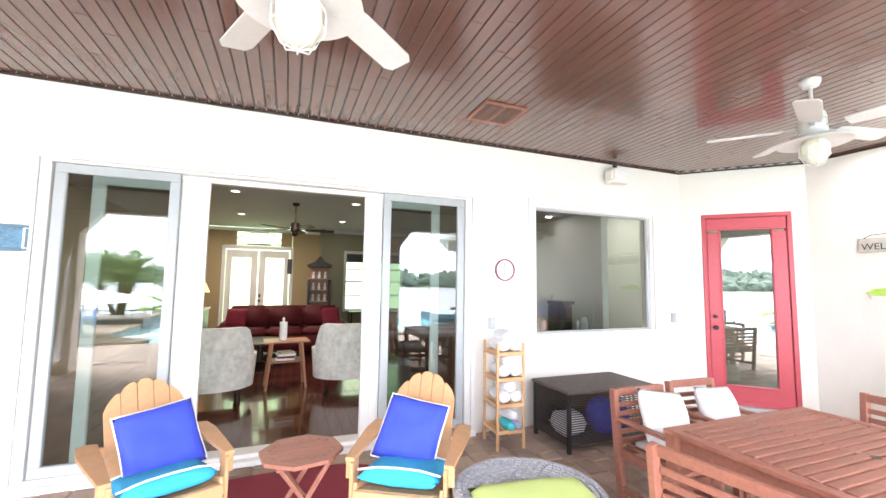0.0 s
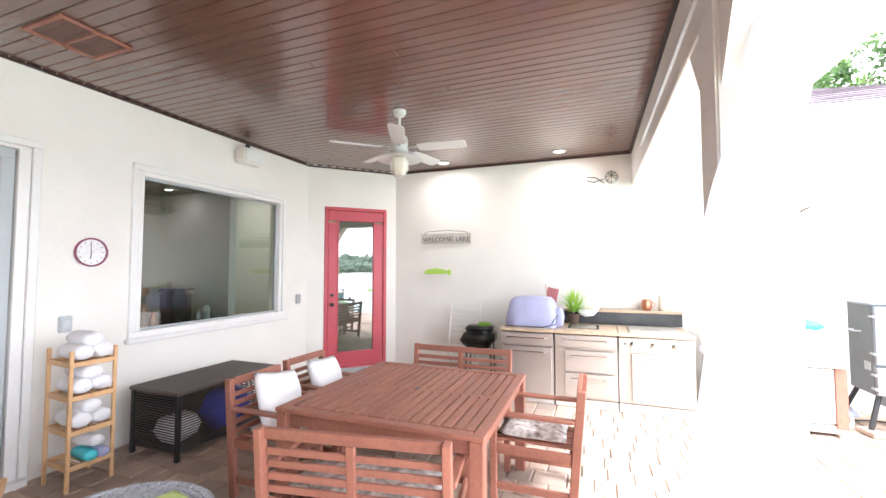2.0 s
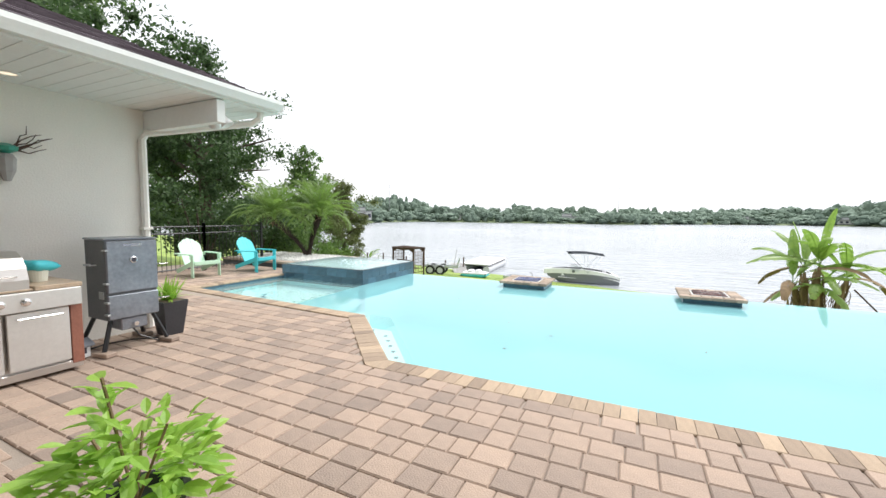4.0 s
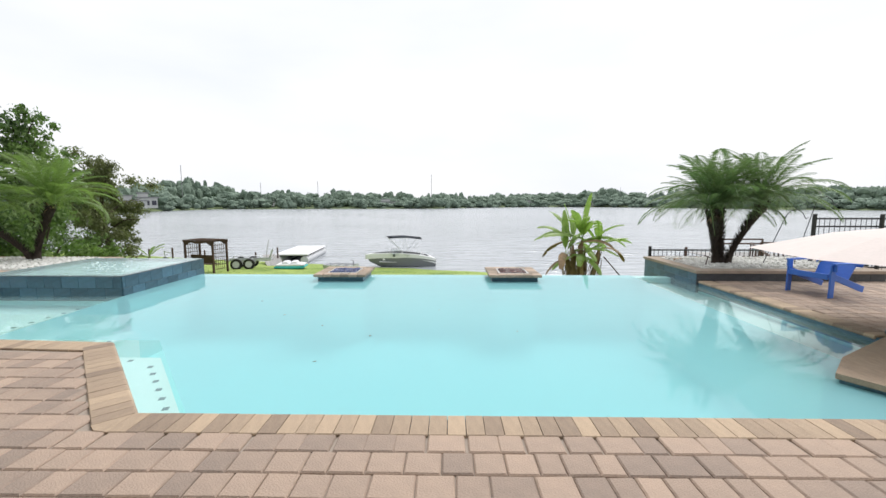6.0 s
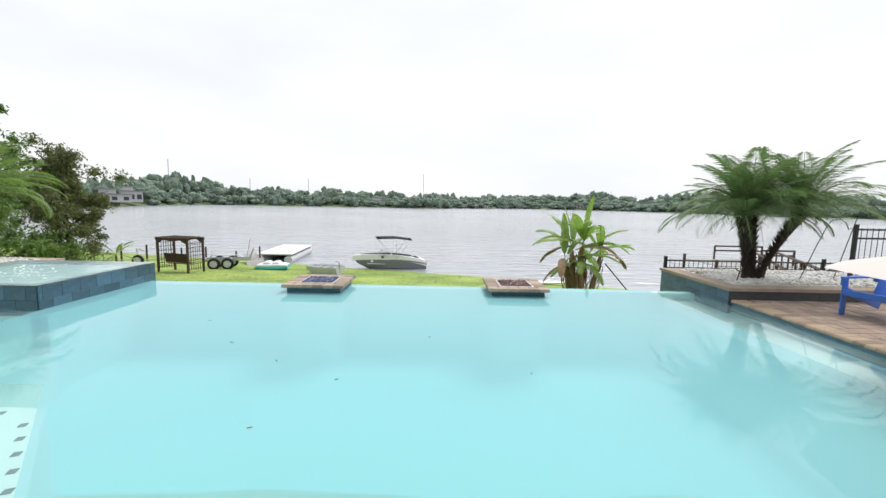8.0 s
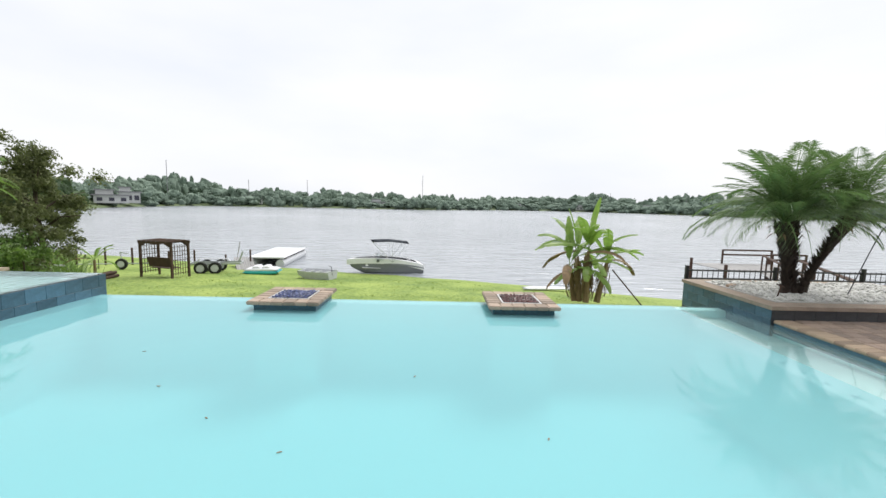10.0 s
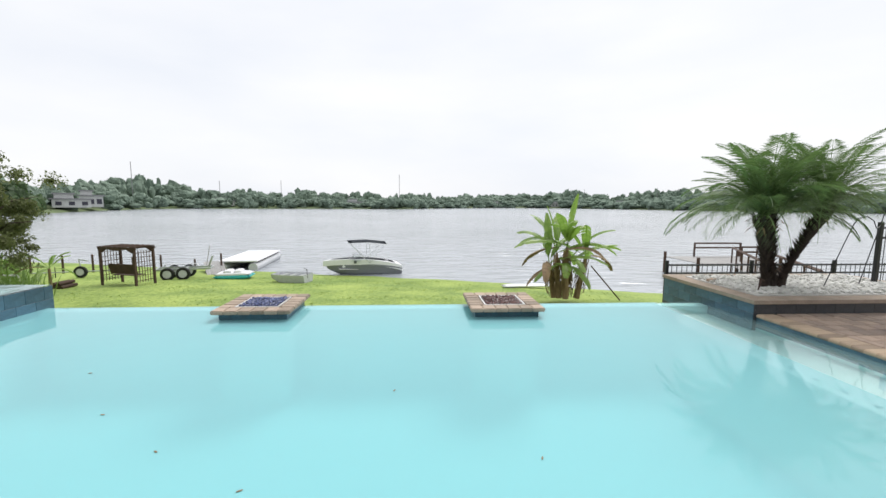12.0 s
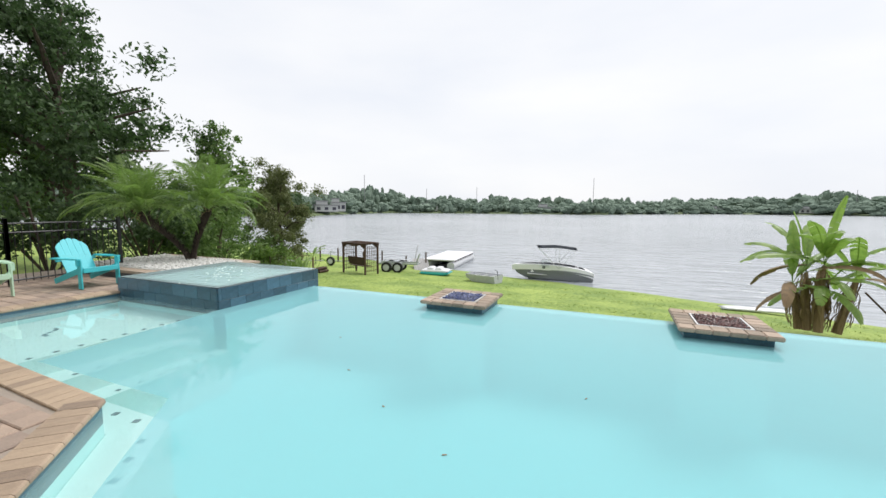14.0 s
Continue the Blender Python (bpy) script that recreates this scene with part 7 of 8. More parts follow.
# ---- plants ----
def frond_mesh(length, droop, seed, material, n=30, width=0.012, leaf=0.30, rise=0.2):
    rng = np.random.default_rng(seed)
    vs, fs = [], []
    p = np.zeros(3)
    ang = rise
    prev = None
    for j in range(n + 1):
        f = j / n
        d = np.array([math.cos(ang), 0, math.sin(ang)])
        i = len(vs)
        w = 0.010 * (1 - f) + 0.002
        vs += [tuple(p + (0, -w, 0)), tuple(p + (0, w, 0))]
        if prev is not None:
            fs.append((prev, prev + 1, i + 1, i))
        prev = i
        if f > 0.12:
            ll = leaf * math.sin(math.pi * min(1, 0.12 + f * 0.86)) ** 0.6 * rng.uniform(0.85, 1.1)
            for s in (-1, 1):
                sw = 0.75 - 0.35 * f
                q = d * sw + np.array([0, s * (1 - sw * 0.4), 0]) + (0, 0, 0.12)
                q /= np.linalg.norm(q)
                tip = p + q * ll + np.array([0, 0, -ll * rng.uniform(0.10, 0.45)])
                mid = p + q * ll * 0.55 + (0, 0, 0.01)
                c = np.cross(q, (0, 0, 1))
                c /= np.linalg.norm(c)
                i = len(vs)
                vs += [tuple(p), tuple(mid - c * width), tuple(tip), tuple(mid + c * width)]
                fs.append((i, i + 1, i + 2, i + 3))
        p = p + d * length / n
        ang -= droop / n * (0.5 + f)
    me = bpy.data.meshes.new("frond")
    me.from_pydata(vs, [], fs)
    me.materials.append(M[material])
    return me


FRONDS = {}
for mk in ("palmleaf", "palmlight"):
    FRONDS[mk] = [frond_mesh(1.30, 1.1, 1, mk, 44, 0.0075, 0.28), frond_mesh(1.35, 1.6, 2, mk, 44, 0.0075, 0.31), frond_mesh(1.25, 2.0, 3, mk, 44, 0.0075, 0.31)]


def palm(label, base, trunks, mk, seed, count=34, size=1.0):
    t = thing("palm_tree", label, "palm tree", pose(*base))
    rng = np.random.default_rng(seed)
    for tx, ty, tz in trunks:
        bx = max(-0.12, min(0.12, tx * 0.45))
        pts = [(bx + (tx - bx) * f ** 1.3, ty * f ** 1.3, tz * f) for f in (0, 0.2, 0.4, 0.6, 0.8, 1.0)]
        bm = tube(pts, [0.085, 0.05, 0.043, 0.052, 0.078, 0.105], 10)
        for k in range(420):
            f = rng.uniform(0.03, 1.06)
            a = k * 2.4
            c = Vector((bx + (tx - bx) * f ** 1.3, ty * f ** 1.3, tz * f))
            r = 0.042 + 0.06 * max(0, f - 0.4) * 1.6
            q = c + Vector((math.cos(a) * r, math.sin(a) * r, 0))
            e = q + Vector((math.cos(a) * 0.065, math.sin(a) * 0.065, rng.uniform(0.06, 0.13)))
            u = Vector((-math.sin(a), math.cos(a), 0)) * 0.022
            bm.faces.new([bm.verts.new(v) for v in (q - u, q + u, e)])
        part("trunk", bm, "palmbark", t, "rough dark trunk with old leaf bases")
        for k in range(count):
            el = 86 - 80 * (k / count) ** 1.1
            v = 0 if el > 50 else (1 if el > 12 else 2)
            o = new("frond", FRONDS[mk][v])
            o.parent = t
            s = size * rng.uniform(0.85, 1.12) * (0.8 if el < -10 else 1)
            o.matrix_basis = pose(tx, ty, tz + 0.05, 0, 0, k * 137.5 + rng.uniform(-12, 12)) @ pose(0, 0, 0, rng.uniform(-15, 15), -el * 0.9, 0) @ Matrix.Diagonal((s, s, s, 1))
        for k in range(5):
            d = tuft("dead_leaf", seed * 10 + k, 5, 0.35, 0.05, "dryleaf", t, (tx, ty, tz - 0.12), 0.02, 2.2) if k < 2 else None


palm("three-stemmed pygmy date palm in the west pebble planter", (-5.55, -9.65, 0.2), [(0.30, 0.05, 1.08), (0.02, -0.15, 1.14), (-0.72, 0.05, 1.22)], "palmleaf", 4, 38, 1.03)
palm("pygmy date palm with light fronds beside the spa", (9.92, -10.25, 0.16), [(0.05, -0.5, 1.25), (0.75, 0.75, 1.15)], "palmlight", 9, 44, 1.1)


def banana_plant(label, base, seed, stems, n, size, dry=True):
    t = thing("banana_plant", label, "banana plant", pose(*base))
    rng = np.random.default_rng(seed)
    for sx, sy, sz in stems:
        part("stem", tube([(sx * 0.6, sy, 0), (sx * 0.8, sy, sz * 0.5), (sx, sy, sz)], [0.11 * size, 0.085 * size, 0.05], 8), "dryleaf", t, "brown banana stem")
    for k in range(n):
        sx, sy, sz = stems[k % len(stems)]
        L = rng.uniform(1.6, 2.1) * size
        a = k * 2.399 + rng.uniform(-0.3, 0.3)
        old = k >= n * 0.86
        rise = (1.5 if k < 3 and n > 10 else rng.uniform(0.7, 1.25)) if k < n * 0.5 else rng.uniform(-0.1, 0.6)
        droop = rng.uniform(0.2, 0.5) if k < 3 and n > 10 else (rng.uniform(0.9, 1.7) if rise > 0.7 else rng.uniform(1.1, 1.7))
        vs, fs = [], []
        p = np.array([sx, sy, sz])
        ang = rise
        m = 24
        twist = rng.uniform(-0.5, 0.5)
        sweep = [1.0, 1.0]
        edge = [None, None]
        for j in range(m + 1):
            f = j / m
            d = np.array([math.cos(a) * math.cos(ang), math.sin(a) * math.cos(ang), math.sin(ang)])
            side = np.array([-math.sin(a), math.cos(a), 0]) * math.cos(twist) + np.array([0, 0, 1]) * math.sin(twist) * 0.6
            w = 0.15 * size * max(0, math.sin(math.pi * min(1, max(0, f - 0.16) / 0.86))) ** 0.55 + 0.006
            if j < m:
                q = p + d * L / m
                w1 = 0.15 * size * max(0, math.sin(math.pi * min(1, max(0, f + 1 / m - 0.16) / 0.86))) ** 0.55 + 0.006
                for s in (0, 1):
                    sg = 1 if s else -1
                    tear = rng.random() < 0.42
                    if tear or edge[s] is None:
                        sweep[s] = rng.uniform(0.25, 0.6)
                        lean_ = d * w * rng.uniform(-0.05, 0.35)
                        e0 = p + side * sg * w * rng.uniform(0.85, 1.0) + (0, 0, -w * sweep[s]) + lean_
                    else:
                        e0 = edge[s]
                    e1 = q + side * sg * w1 + (0, 0, -w1 * sweep[s]) + d * w1 * 0.2
                    i = len(vs)
                    mid0, mid1 = (p + e0) / 2 + (0, 0, w * 0.10), (q + e1) / 2 + (0, 0, w1 * 0.10)
                    vs += [tuple(p), tuple(q), tuple(mid1), tuple(mid0), tuple(e1), tuple(e0)]
                    fs += [(i, i + 1, i + 2, i + 3), (i + 3, i + 2, i + 4, i + 5)]
                    edge[s] = e1
                i = len(vs)
                vs += [tuple(p + side * 0.012 + (0, 0, 0.005)), tuple(p - side * 0.012 + (0, 0, 0.005)), tuple(q - side * 0.012 + (0, 0, 0.005)), tuple(q + side * 0.012 + (0, 0, 0.005))]
                fs.append((i, i + 1, i + 2, i + 3))
                p = q
            ang -= droop / m * (0.3 + 1.4 * f)
        mesh_part("leaf", vs, fs, "dryleaf" if old else "banana", t)
    if dry:
        vs, fs = [], []
        for k in range(260):
            sx, sy, sz = stems[k % len(stems)]
            a = rng.uniform(0, 6.28)
            z1 = sz * rng.uniform(0.35, 1.0)
            z0 = z1 - rng.uniform(0.3, 0.9)
            r = rng.uniform(0.03, 0.17)
            wd = rng.uniform(0.012, 0.045)
            prev = None
            for j in range(5):
                f = j / 4
                z = max(0.02, z1 + (z0 - z1) * f)
                rr = r * (0.6 + 0.6 * math.sin(f * 2.6)) + 0.06
                h = sx * (0.6 + 0.4 * z / sz)
                c = np.array([h + math.cos(a) * rr + rng.normal() * 0.015, sy + math.sin(a) * rr, z])
                u = np.array([-math.sin(a + f), math.cos(a + f), 0]) * wd * (1 - 0.6 * f)
                i = len(vs)
                vs += [tuple(c - u), tuple(c + u)]
                if prev is not None:
                    fs.append((prev, prev + 1, i + 1, i))
                prev = i
        mesh_part("dry_leaves", vs, fs, "dryleaf", t, "stuff", "hanging dry brown leaf strips")


banana_plant("clump of green banana plants with torn leaves on the lawn", (-5.5, -18.7, -2.08), 3, [(0.35, 0.0, 1.75), (0.0, 0.15, 2.0), (0.62, -0.1, 1.35), (-0.75, 0.1, 1.6), (-0.2, -0.2, 1.3)], 36, 1.15)
banana_plant("small young banana plant near the shore", (15.6, -21.2, -2.0), 6, [(0, 0, 0.75)], 9, 0.62, False)
pr_ = thing("prop_pole", "dark pole propping the banana clump", "pole", pose(-5.9, -18.5, -2.08))
part("pole", rods([((-1.6, 0.3, 0), (-0.5, 0.1, 1.3))], 0.025), "oldwood", pr_)


def blob_points(blobs, shell=0.55):
    def place(rng):
        b = blobs[int(rng.integers(len(blobs)))]
        d = rng.normal(size=3)
        d /= np.linalg.norm(d)
        r = min(1.35, abs(rng.normal())) * (1.0 if shell > 0.4 else 0.8)
        return (b[0] + d[0] * b[3] * r, b[1] + d[1] * b[3] * r, b[2] + d[2] * b[3] * r * 0.75)
    return place


def tree(label, base, height, spread, seed, material, count=9000, leaf=0.10, lean=0.0, low=0.35, trunk_r=0.16, category="tree"):
    t = thing("tree", label, category, pose(*base))
    rng = np.random.default_rng(seed)
    bm = tube([(0, 0, -0.4), (lean * 0.2, 0, height * 0.25), (lean * 0.5, 0.1, height * 0.5), (lean, 0, height * 0.85)], [trunk_r, trunk_r * 0.8, trunk_r * 0.55, trunk_r * 0.2], 9)
    part("trunk", bm, "bark", t)
    blobs = []
    bm = bmesh.new()
    for k in range(13):
        f = low + (1 - low) * (k + rng.random()) / 13
        a = k * 2.4 + rng.uniform(-0.4, 0.4)
        w = spread * math.sin(math.pi * min(0.97, 0.25 + 0.7 * (f - low) / (1 - low))) * rng.uniform(0.6, 1.0)
        s = (lean * f * 0.8, 0.05, height * f * 0.75)
        e = (lean * f + math.cos(a) * w, math.sin(a) * w, height * f)
        mid = tuple((s[i] + e[i]) / 2 + (0.25 if i == 2 else 0) for i in range(3))
        tube([s, mid, e], [trunk_r * 0.4, trunk_r * 0.25, trunk_r * 0.08], 6, bm)
        for j in range(9):
            g = rng.uniform(0.30, 1.08)
            blobs.append((s[0] + (e[0] - s[0]) * g + rng.normal() * 0.13 * spread, s[1] + (e[1] - s[1]) * g + rng.normal() * 0.13 * spread, s[2] + (e[2] - s[2]) * g + rng.normal() * 0.08 * height, spread * rng.uniform(0.07, 0.19)))
    part("limb", bm, "bark", t, "bare limbs inside the crown", "stuff")
    vs, fs = leaves(count, blob_points(blobs), leaf, seed)
    mesh_part("crown", vs, fs, material, t, "stuff", "uneven crown of small leaves")


def shrub(label, base, w, d, h, seed, material, count=2500, leaf=0.07):
    t = thing("shrub", label, "shrub", pose(*base))
    rng = np.random.default_rng(seed)
    blobs = [(rng.uniform(-w, w) * 0.8, rng.uniform(-d, d) * 0.8, h * rng.uniform(0.15, 0.85), h * rng.uniform(0.16, 0.32)) for _ in range(16)]
    part("stem", rods([((0, 0, -0.3), (b[0] * 0.8, b[1] * 0.8, b[2])) for b in blobs[:7]], 0.03, 5), "bark", t)
    vs, fs = leaves(count, blob_points(blobs, 0.3), leaf, seed)
    mesh_part("foliage", vs, fs, material, t, "stuff")


tree("tall dark oak behind the pool fence", (15.2, -10.4, 0.0), 7.6, 3.4, 11, "leafdark", 26000, 0.075, 0.6, 0.3, 0.24)
tree("very tall dark oak beside the house wing", (17.2, -5.8, 0.0), 11.5, 4.6, 12, "leafdark", 36000, 0.095, 0.0, 0.22, 0.3)
tree("leafy oak beyond the fence", (19.0, -11.5, 0.0), 6.0, 3.2, 13, "leaf", 18000, 0.09, 0.3, 0.25, 0.2)
tree("tall slender tree behind the wing's roof", (21.0, -9.2, 0.0), 12.0, 2.8, 14, "leaf", 13000, 0.09, 0.4, 0.5, 0.2)
tree("oak behind the house wing", (18.5, -1.0, 0.0), 10.0, 4.2, 15, "leaf", 18000, 0.10, 0.0, 0.3, 0.25)
tree("olive-green drooping willow at the shore", (16.2, -19.6, -1.9), 5.6, 2.3, 16, "willow", 34000, 0.06, 0.2, 0.22, 0.14)
tree("small tree behind the date palm", (14.0, -14.2, -1.0), 5.4, 1.7, 17, "leaf", 9000, 0.07, 0.1, 0.35, 0.1)
for k, (x, y, z, w, h, mm) in enumerate(((13.2, -8.8, 0, 1.6, 2.6, "leafdark"), (13.0, -6.2, 0, 1.6, 2.8, "leafdark"), (12.8, -4.2, 0, 1.4, 2.4, "leaf"), (13.5, -11.3, -0.2, 1.6, 2.6, "leafdark"),
                                          (12.8, -12.8, -0.8, 1.2, 2.2, "leaf"), (15.5, -13.5, -0.8, 2.0, 3.4, "leafdark"), (16.5, -16.5, -1.4, 1.8, 3.0, "leaf"), (15.0, -17.6, -1.7, 1.0, 1.5, "palmlight"),
                                          (20.0, -15.0, -1.0, 3.0, 4.2, "leafdark"), (24.0, -8.0, 0.0, 3.5, 6.0, "leafdark"))):
    shrub("dense green shrub behind the pool deck", (x, y, z), w, w, h, 40 + k, mm, 5200, 0.065)
for k, (x, y) in enumerate(((14.6, -18.8), (15.4, -19.4), (17.2, -21.4), (18.6, -22.6), (20.2, -24.0), (22.5, -26.5))):
    g = thing("reed_clump", "clump of pale green reeds near the shore", "plant", pose(x, y, lawn_z(x, y) + 0.1))
    tuft("grass", 60 + k, 110, 1.0, 0.35, "palmlight", g, (0, 0, 0), 0.02, 0.5)
ap = thing("potted_shrub", "bright green leafy plant in a dark pot beside the column", "plant", pose(2.02, -1.14, 0))
part("pot", lathe([(0.13, 0), (0.19, 0.28), (0.20, 0.31), (0.17, 0.31), (0.15, 0.27)], 24), "terra", ap)
part("stem", rods([((0, 0, 0.28), (0.1, 0.1, 0.6)), ((0, 0, 0.28), (-0.1, -0.08, 0.62)), ((0, 0, 0.28), (-0.06, 0.12, 0.88)), ((0, 0, 0.28), (0.12, -0.1, 0.55))], 0.006, 5), "dryleaf", ap)


def broad_leaves(parent, n, seed, place, size, material="lime_leaf"):
    rng = np.random.default_rng(seed)
    base = None
    for k in range(n):
        if base is None:
            pts = [(0, 0, 0), (0.25, 0.16, 0.05), (0.5, 0.22, 0.07), (0.8, 0.13, 0.02), (1.0, 0, -0.06), (0.8, -0.13, 0.02), (0.5, -0.22, 0.07), (0.25, -0.16, 0.05)]
            mid = [(0.25, 0, 0.0), (0.5, 0, 0.01), (0.8, 0, -0.02)]
            fs = [(0, 8, 1), (8, 9, 2, 1), (9, 10, 3, 2), (10, 4, 3), (0, 7, 8), (8, 7, 6, 9), (9, 6, 5, 10), (10, 5, 4)]
            base = mesh_part("leaf", pts + mid, fs, material, parent)
            o = base
        else:
            o = new("leaf", base.data)
            o.parent = parent
        x, y, z, az = place(rng, k)
        s = size * rng.uniform(0.7, 1.25)
        o.matrix_basis = pose(x, y, z, rng.uniform(-25, 25), rng.uniform(-45, 25), az) @ Matrix.Diagonal((s, s, s, 1))


def plant_place(rng, k):
    if k < 14:
        f = k / 14
        a = k * 137.5
        return (-0.06, 0.12, 0.66 + 0.22 * f, a)
    a = rng.uniform(0, 2 * math.pi)
    r = 0.30 * rng.random() ** 0.6
    return (r * math.cos(a), r * math.sin(a), 0.50 + 0.08 * rng.normal() - r * 0.35, math.degrees(a) + rng.uniform(-50, 50))


broad_leaves(ap, 295, 77, plant_place, 0.115)

# ---- lawn, shore and lake things ----
def G(x, y):
    return lawn_z(x, y)


pg = thing("swing_arbor", "dark wooden garden swing arbor with lattice ends on the lawn", "swing", pose(14.1, -23.6, G(14.1, -23.6) - 0.02, 0, 0, -14))
for x in (-0.95, 0.95):
    for y in (-0.5, 0.5):
        part("post", boxes([(x, y, 0.92, 0.09, 0.09, 1.84)], 0.006), "oldwood", pg)
    bm = bmesh.new()
    for k in range(7):
        boxes([(x, -0.42 + k * 0.14, 0.95, 0.015, 0.025, 1.5)], 0, bm)
        boxes([(x, 0, 0.28 + k * 0.22, 0.015, 0.9, 0.025)], 0, bm)
    part("lattice", bm, "oldwood", pg, "square wooden lattice panel")
for y in (-0.5, 0.5):
    part("beam", plate([(-1.05, 1.86), (-1.05, 1.76), (-0.85, 1.60), (-0.55, 1.76), (-0.1, 1.70), (0.1, 1.70), (0.55, 1.76), (0.85, 1.60), (1.05, 1.76), (1.05, 1.86)], y - 0.03, y + 0.03), "oldwood", pg)
for k in range(7):
    part("roof_slat", boxes([(-0.9 + k * 0.3, 0, 1.885, 0.05, 1.3, 0.035)], 0.004), "oldwood", pg)
part("swing_back", boxes([(0, 0.25, 0.80, 1.55, 0.03, 0.50, -12, 0, 0)], 0.01), "oldwood", pg)
part("swing_seat", boxes([(0, -0.02, 0.50, 1.3, 0.5, 0.04)], 0.01), "oldwood", pg)
for x in (-0.6, 0.6):
    part("chain", rods([((x, 0, 0.52), (x, 0, 1.75))], 0.01, 5), "blackmetal", pg)

tr = thing("boat_trailer", "grey two-axle boat trailer parked on the lawn", "trailer", pose(13.1, -25.9, G(13.1, -25.9), 0, 0, 14))
part("frame", boxes([(-0.3, -0.4, 0.55, 2.6, 0.08, 0.10), (-0.3, 0.4, 0.55, 2.6, 0.08, 0.10), (1.0, 0, 0.55, 0.08, 0.8, 0.08), (-1.6, 0, 0.55, 0.08, 0.8, 0.08), (-0.4, 0, 0.55, 0.08, 0.8, 0.08)], 0.01), "galv", tr)
for x in (-0.36, 0.36):
    for y in (-0.55, 0.55):
        w = part("wheel", lathe([(0.20, -0.08), (0.32, -0.09), (0.34, -0.05), (0.34, 0.05), (0.32, 0.09), (0.20, 0.08)], 24), "rubber", tr)
        w.matrix_basis = pose(x, y, 0.33, 90, 0, 0)
        part("rim", lathe([(0.205, -0.10), (0.17, -0.085), (0.16, -0.05), (0.06, -0.05), (0.05, -0.09), (0.0, -0.09)], 14), "rim", w)
part("fender", plate([(-0.9, 0.55), (-0.75, 0.72), (0.75, 0.72), (0.9, 0.55), (0.85, 0.55), (0.72, 0.69), (-0.72, 0.69), (-0.85, 0.55)], -0.64, -0.46), "rim", tr)
part("winch_post", boxes([(-1.55, 0, 0.85, 0.08, 0.08, 0.7, 0, -20, 0)], 0.005), "galv", tr)


def bowrider():
    t = thing("motorboat", "white and grey bowrider motorboat beached at the shore", "boat", pose(3.62, -29.35, LAKE + 0.10, 0, -2.5, 14))
    t.scale = (0.77, 0.82, 0.86)
    L = 5.9
    bm = bmesh.new()
    secs = []
    n = 22
    for i in range(n + 1):
        f = i / n
        x = L / 2 - f * L
        beam = 1.12 * (1 - (1 - f) ** 2.4 * 1.0) * (1 if f < 0.8 else 1 - 0.1 * (f - 0.8)) + 0.02
        keel = -0.35 + 0.55 * max(0, 1 - f * 3.2) ** 1.6
        sheer = 0.62 + 0.36 * math.sin(math.pi * min(1, 0.05 + f * 0.95)) ** 0.7 - 0.05 * f
        row = []
        for s, bz in ((0, keel), (0.55, keel + 0.12), (0.86, keel * 0.4 + 0.12), (0.95, 0.30 + sheer * 0.12), (1.0, sheer * 0.62), (0.96, sheer)):
            row.append((x + 0.75 * (1 - f) ** 5 * (bz - keel), s * beam, bz))
        secs.append(row)
    verts = [[(bm.verts.new(v), bm.verts.new((v[0], -v[1], v[2]))) for v in row] for row in secs]
    for a, b in zip(verts, verts[1:]):
        for k in range(5):
            bm.faces.new((a[k][0], b[k][0], b[k + 1][0], a[k + 1][0]))
            bm.faces.new((a[k][1], a[k + 1][1], b[k + 1][1], b[k][1]))
    bm.faces.new([v[0] for v in verts[-1]] + [v[1] for v in verts[-1][::-1]])
    part("hull", bm, "hullgrey", t, "grey-sided hull", smooth=False)
    bm = bmesh.new()
    prev = None
    for i, row in enumerate(secs):
        x, y, z = row[-1]
        f = i / n
        cock = 0.0 if f < 0.12 or f > 0.95 else 0.72
        q = [bm.verts.new(v) for v in ((x, y + 0.03, z - 0.36), (x, y + 0.03, z + 0.03), (x, y * cock, z + 0.05), (x, -y * cock, z + 0.05), (x, -y - 0.03, z + 0.03), (x, -y - 0.03, z - 0.36))]
        if prev:
            for k in ((0, 1), (1, 2), (3, 4), (4, 5)):
                bm.faces.new((prev[k[0]], prev[k[1]], q[k[1]], q[k[0]]))
            if cock == 0:
                bm.faces.new((prev[2], prev[3], q[3], q[2]))
        prev = q
    part("deck", bm, "hull", t, "white gelcoat deck")
    part("cockpit_floor", boxes([(-0.2, 0, 0.25, 4.6, 1.5, 0.03)], 0), "hull", t)
    for x, y in ((0.2, -0.45), (0.2, 0.45), (-1.6, -0.4), (-1.6, 0.4), (1.6, 0.3)):
        part("seat", boxes([(x, y, 0.50, 0.5, 0.5, 0.35), (x - 0.22, y, 0.78, 0.10, 0.5, 0.35)], 0.05, seg=2), "hull", t)
    for y in (-0.5, 0.5):
        part("dash", boxes([(0.85, y, 0.80, 0.25, 0.6, 0.22)], 0.03), "grey", t)
    bm = bmesh.new()
    w = [(1.15, -0.85, 0.82), (1.35, -0.35, 0.82), (1.35, 0.35, 0.82), (1.15, 0.85, 0.82), (0.45, -0.88, 0.80), (0.45, 0.88, 0.80)]
    u = [(0.75, -0.75, 1.22), (0.95, -0.3, 1.26), (0.95, 0.3, 1.26), (0.75, 0.75, 1.22), (0.25, -0.80, 1.15), (0.25, 0.80, 1.15)]
    lo, hi = [bm.verts.new(v) for v in w], [bm.verts.new(v) for v in u]
    for a, b in ((4, 0), (0, 1), (1, 2), (2, 3), (3, 5)):
        bm.faces.new((lo[a], lo[b], hi[b], hi[a]))
    part("windscreen", bm, "clear", t)
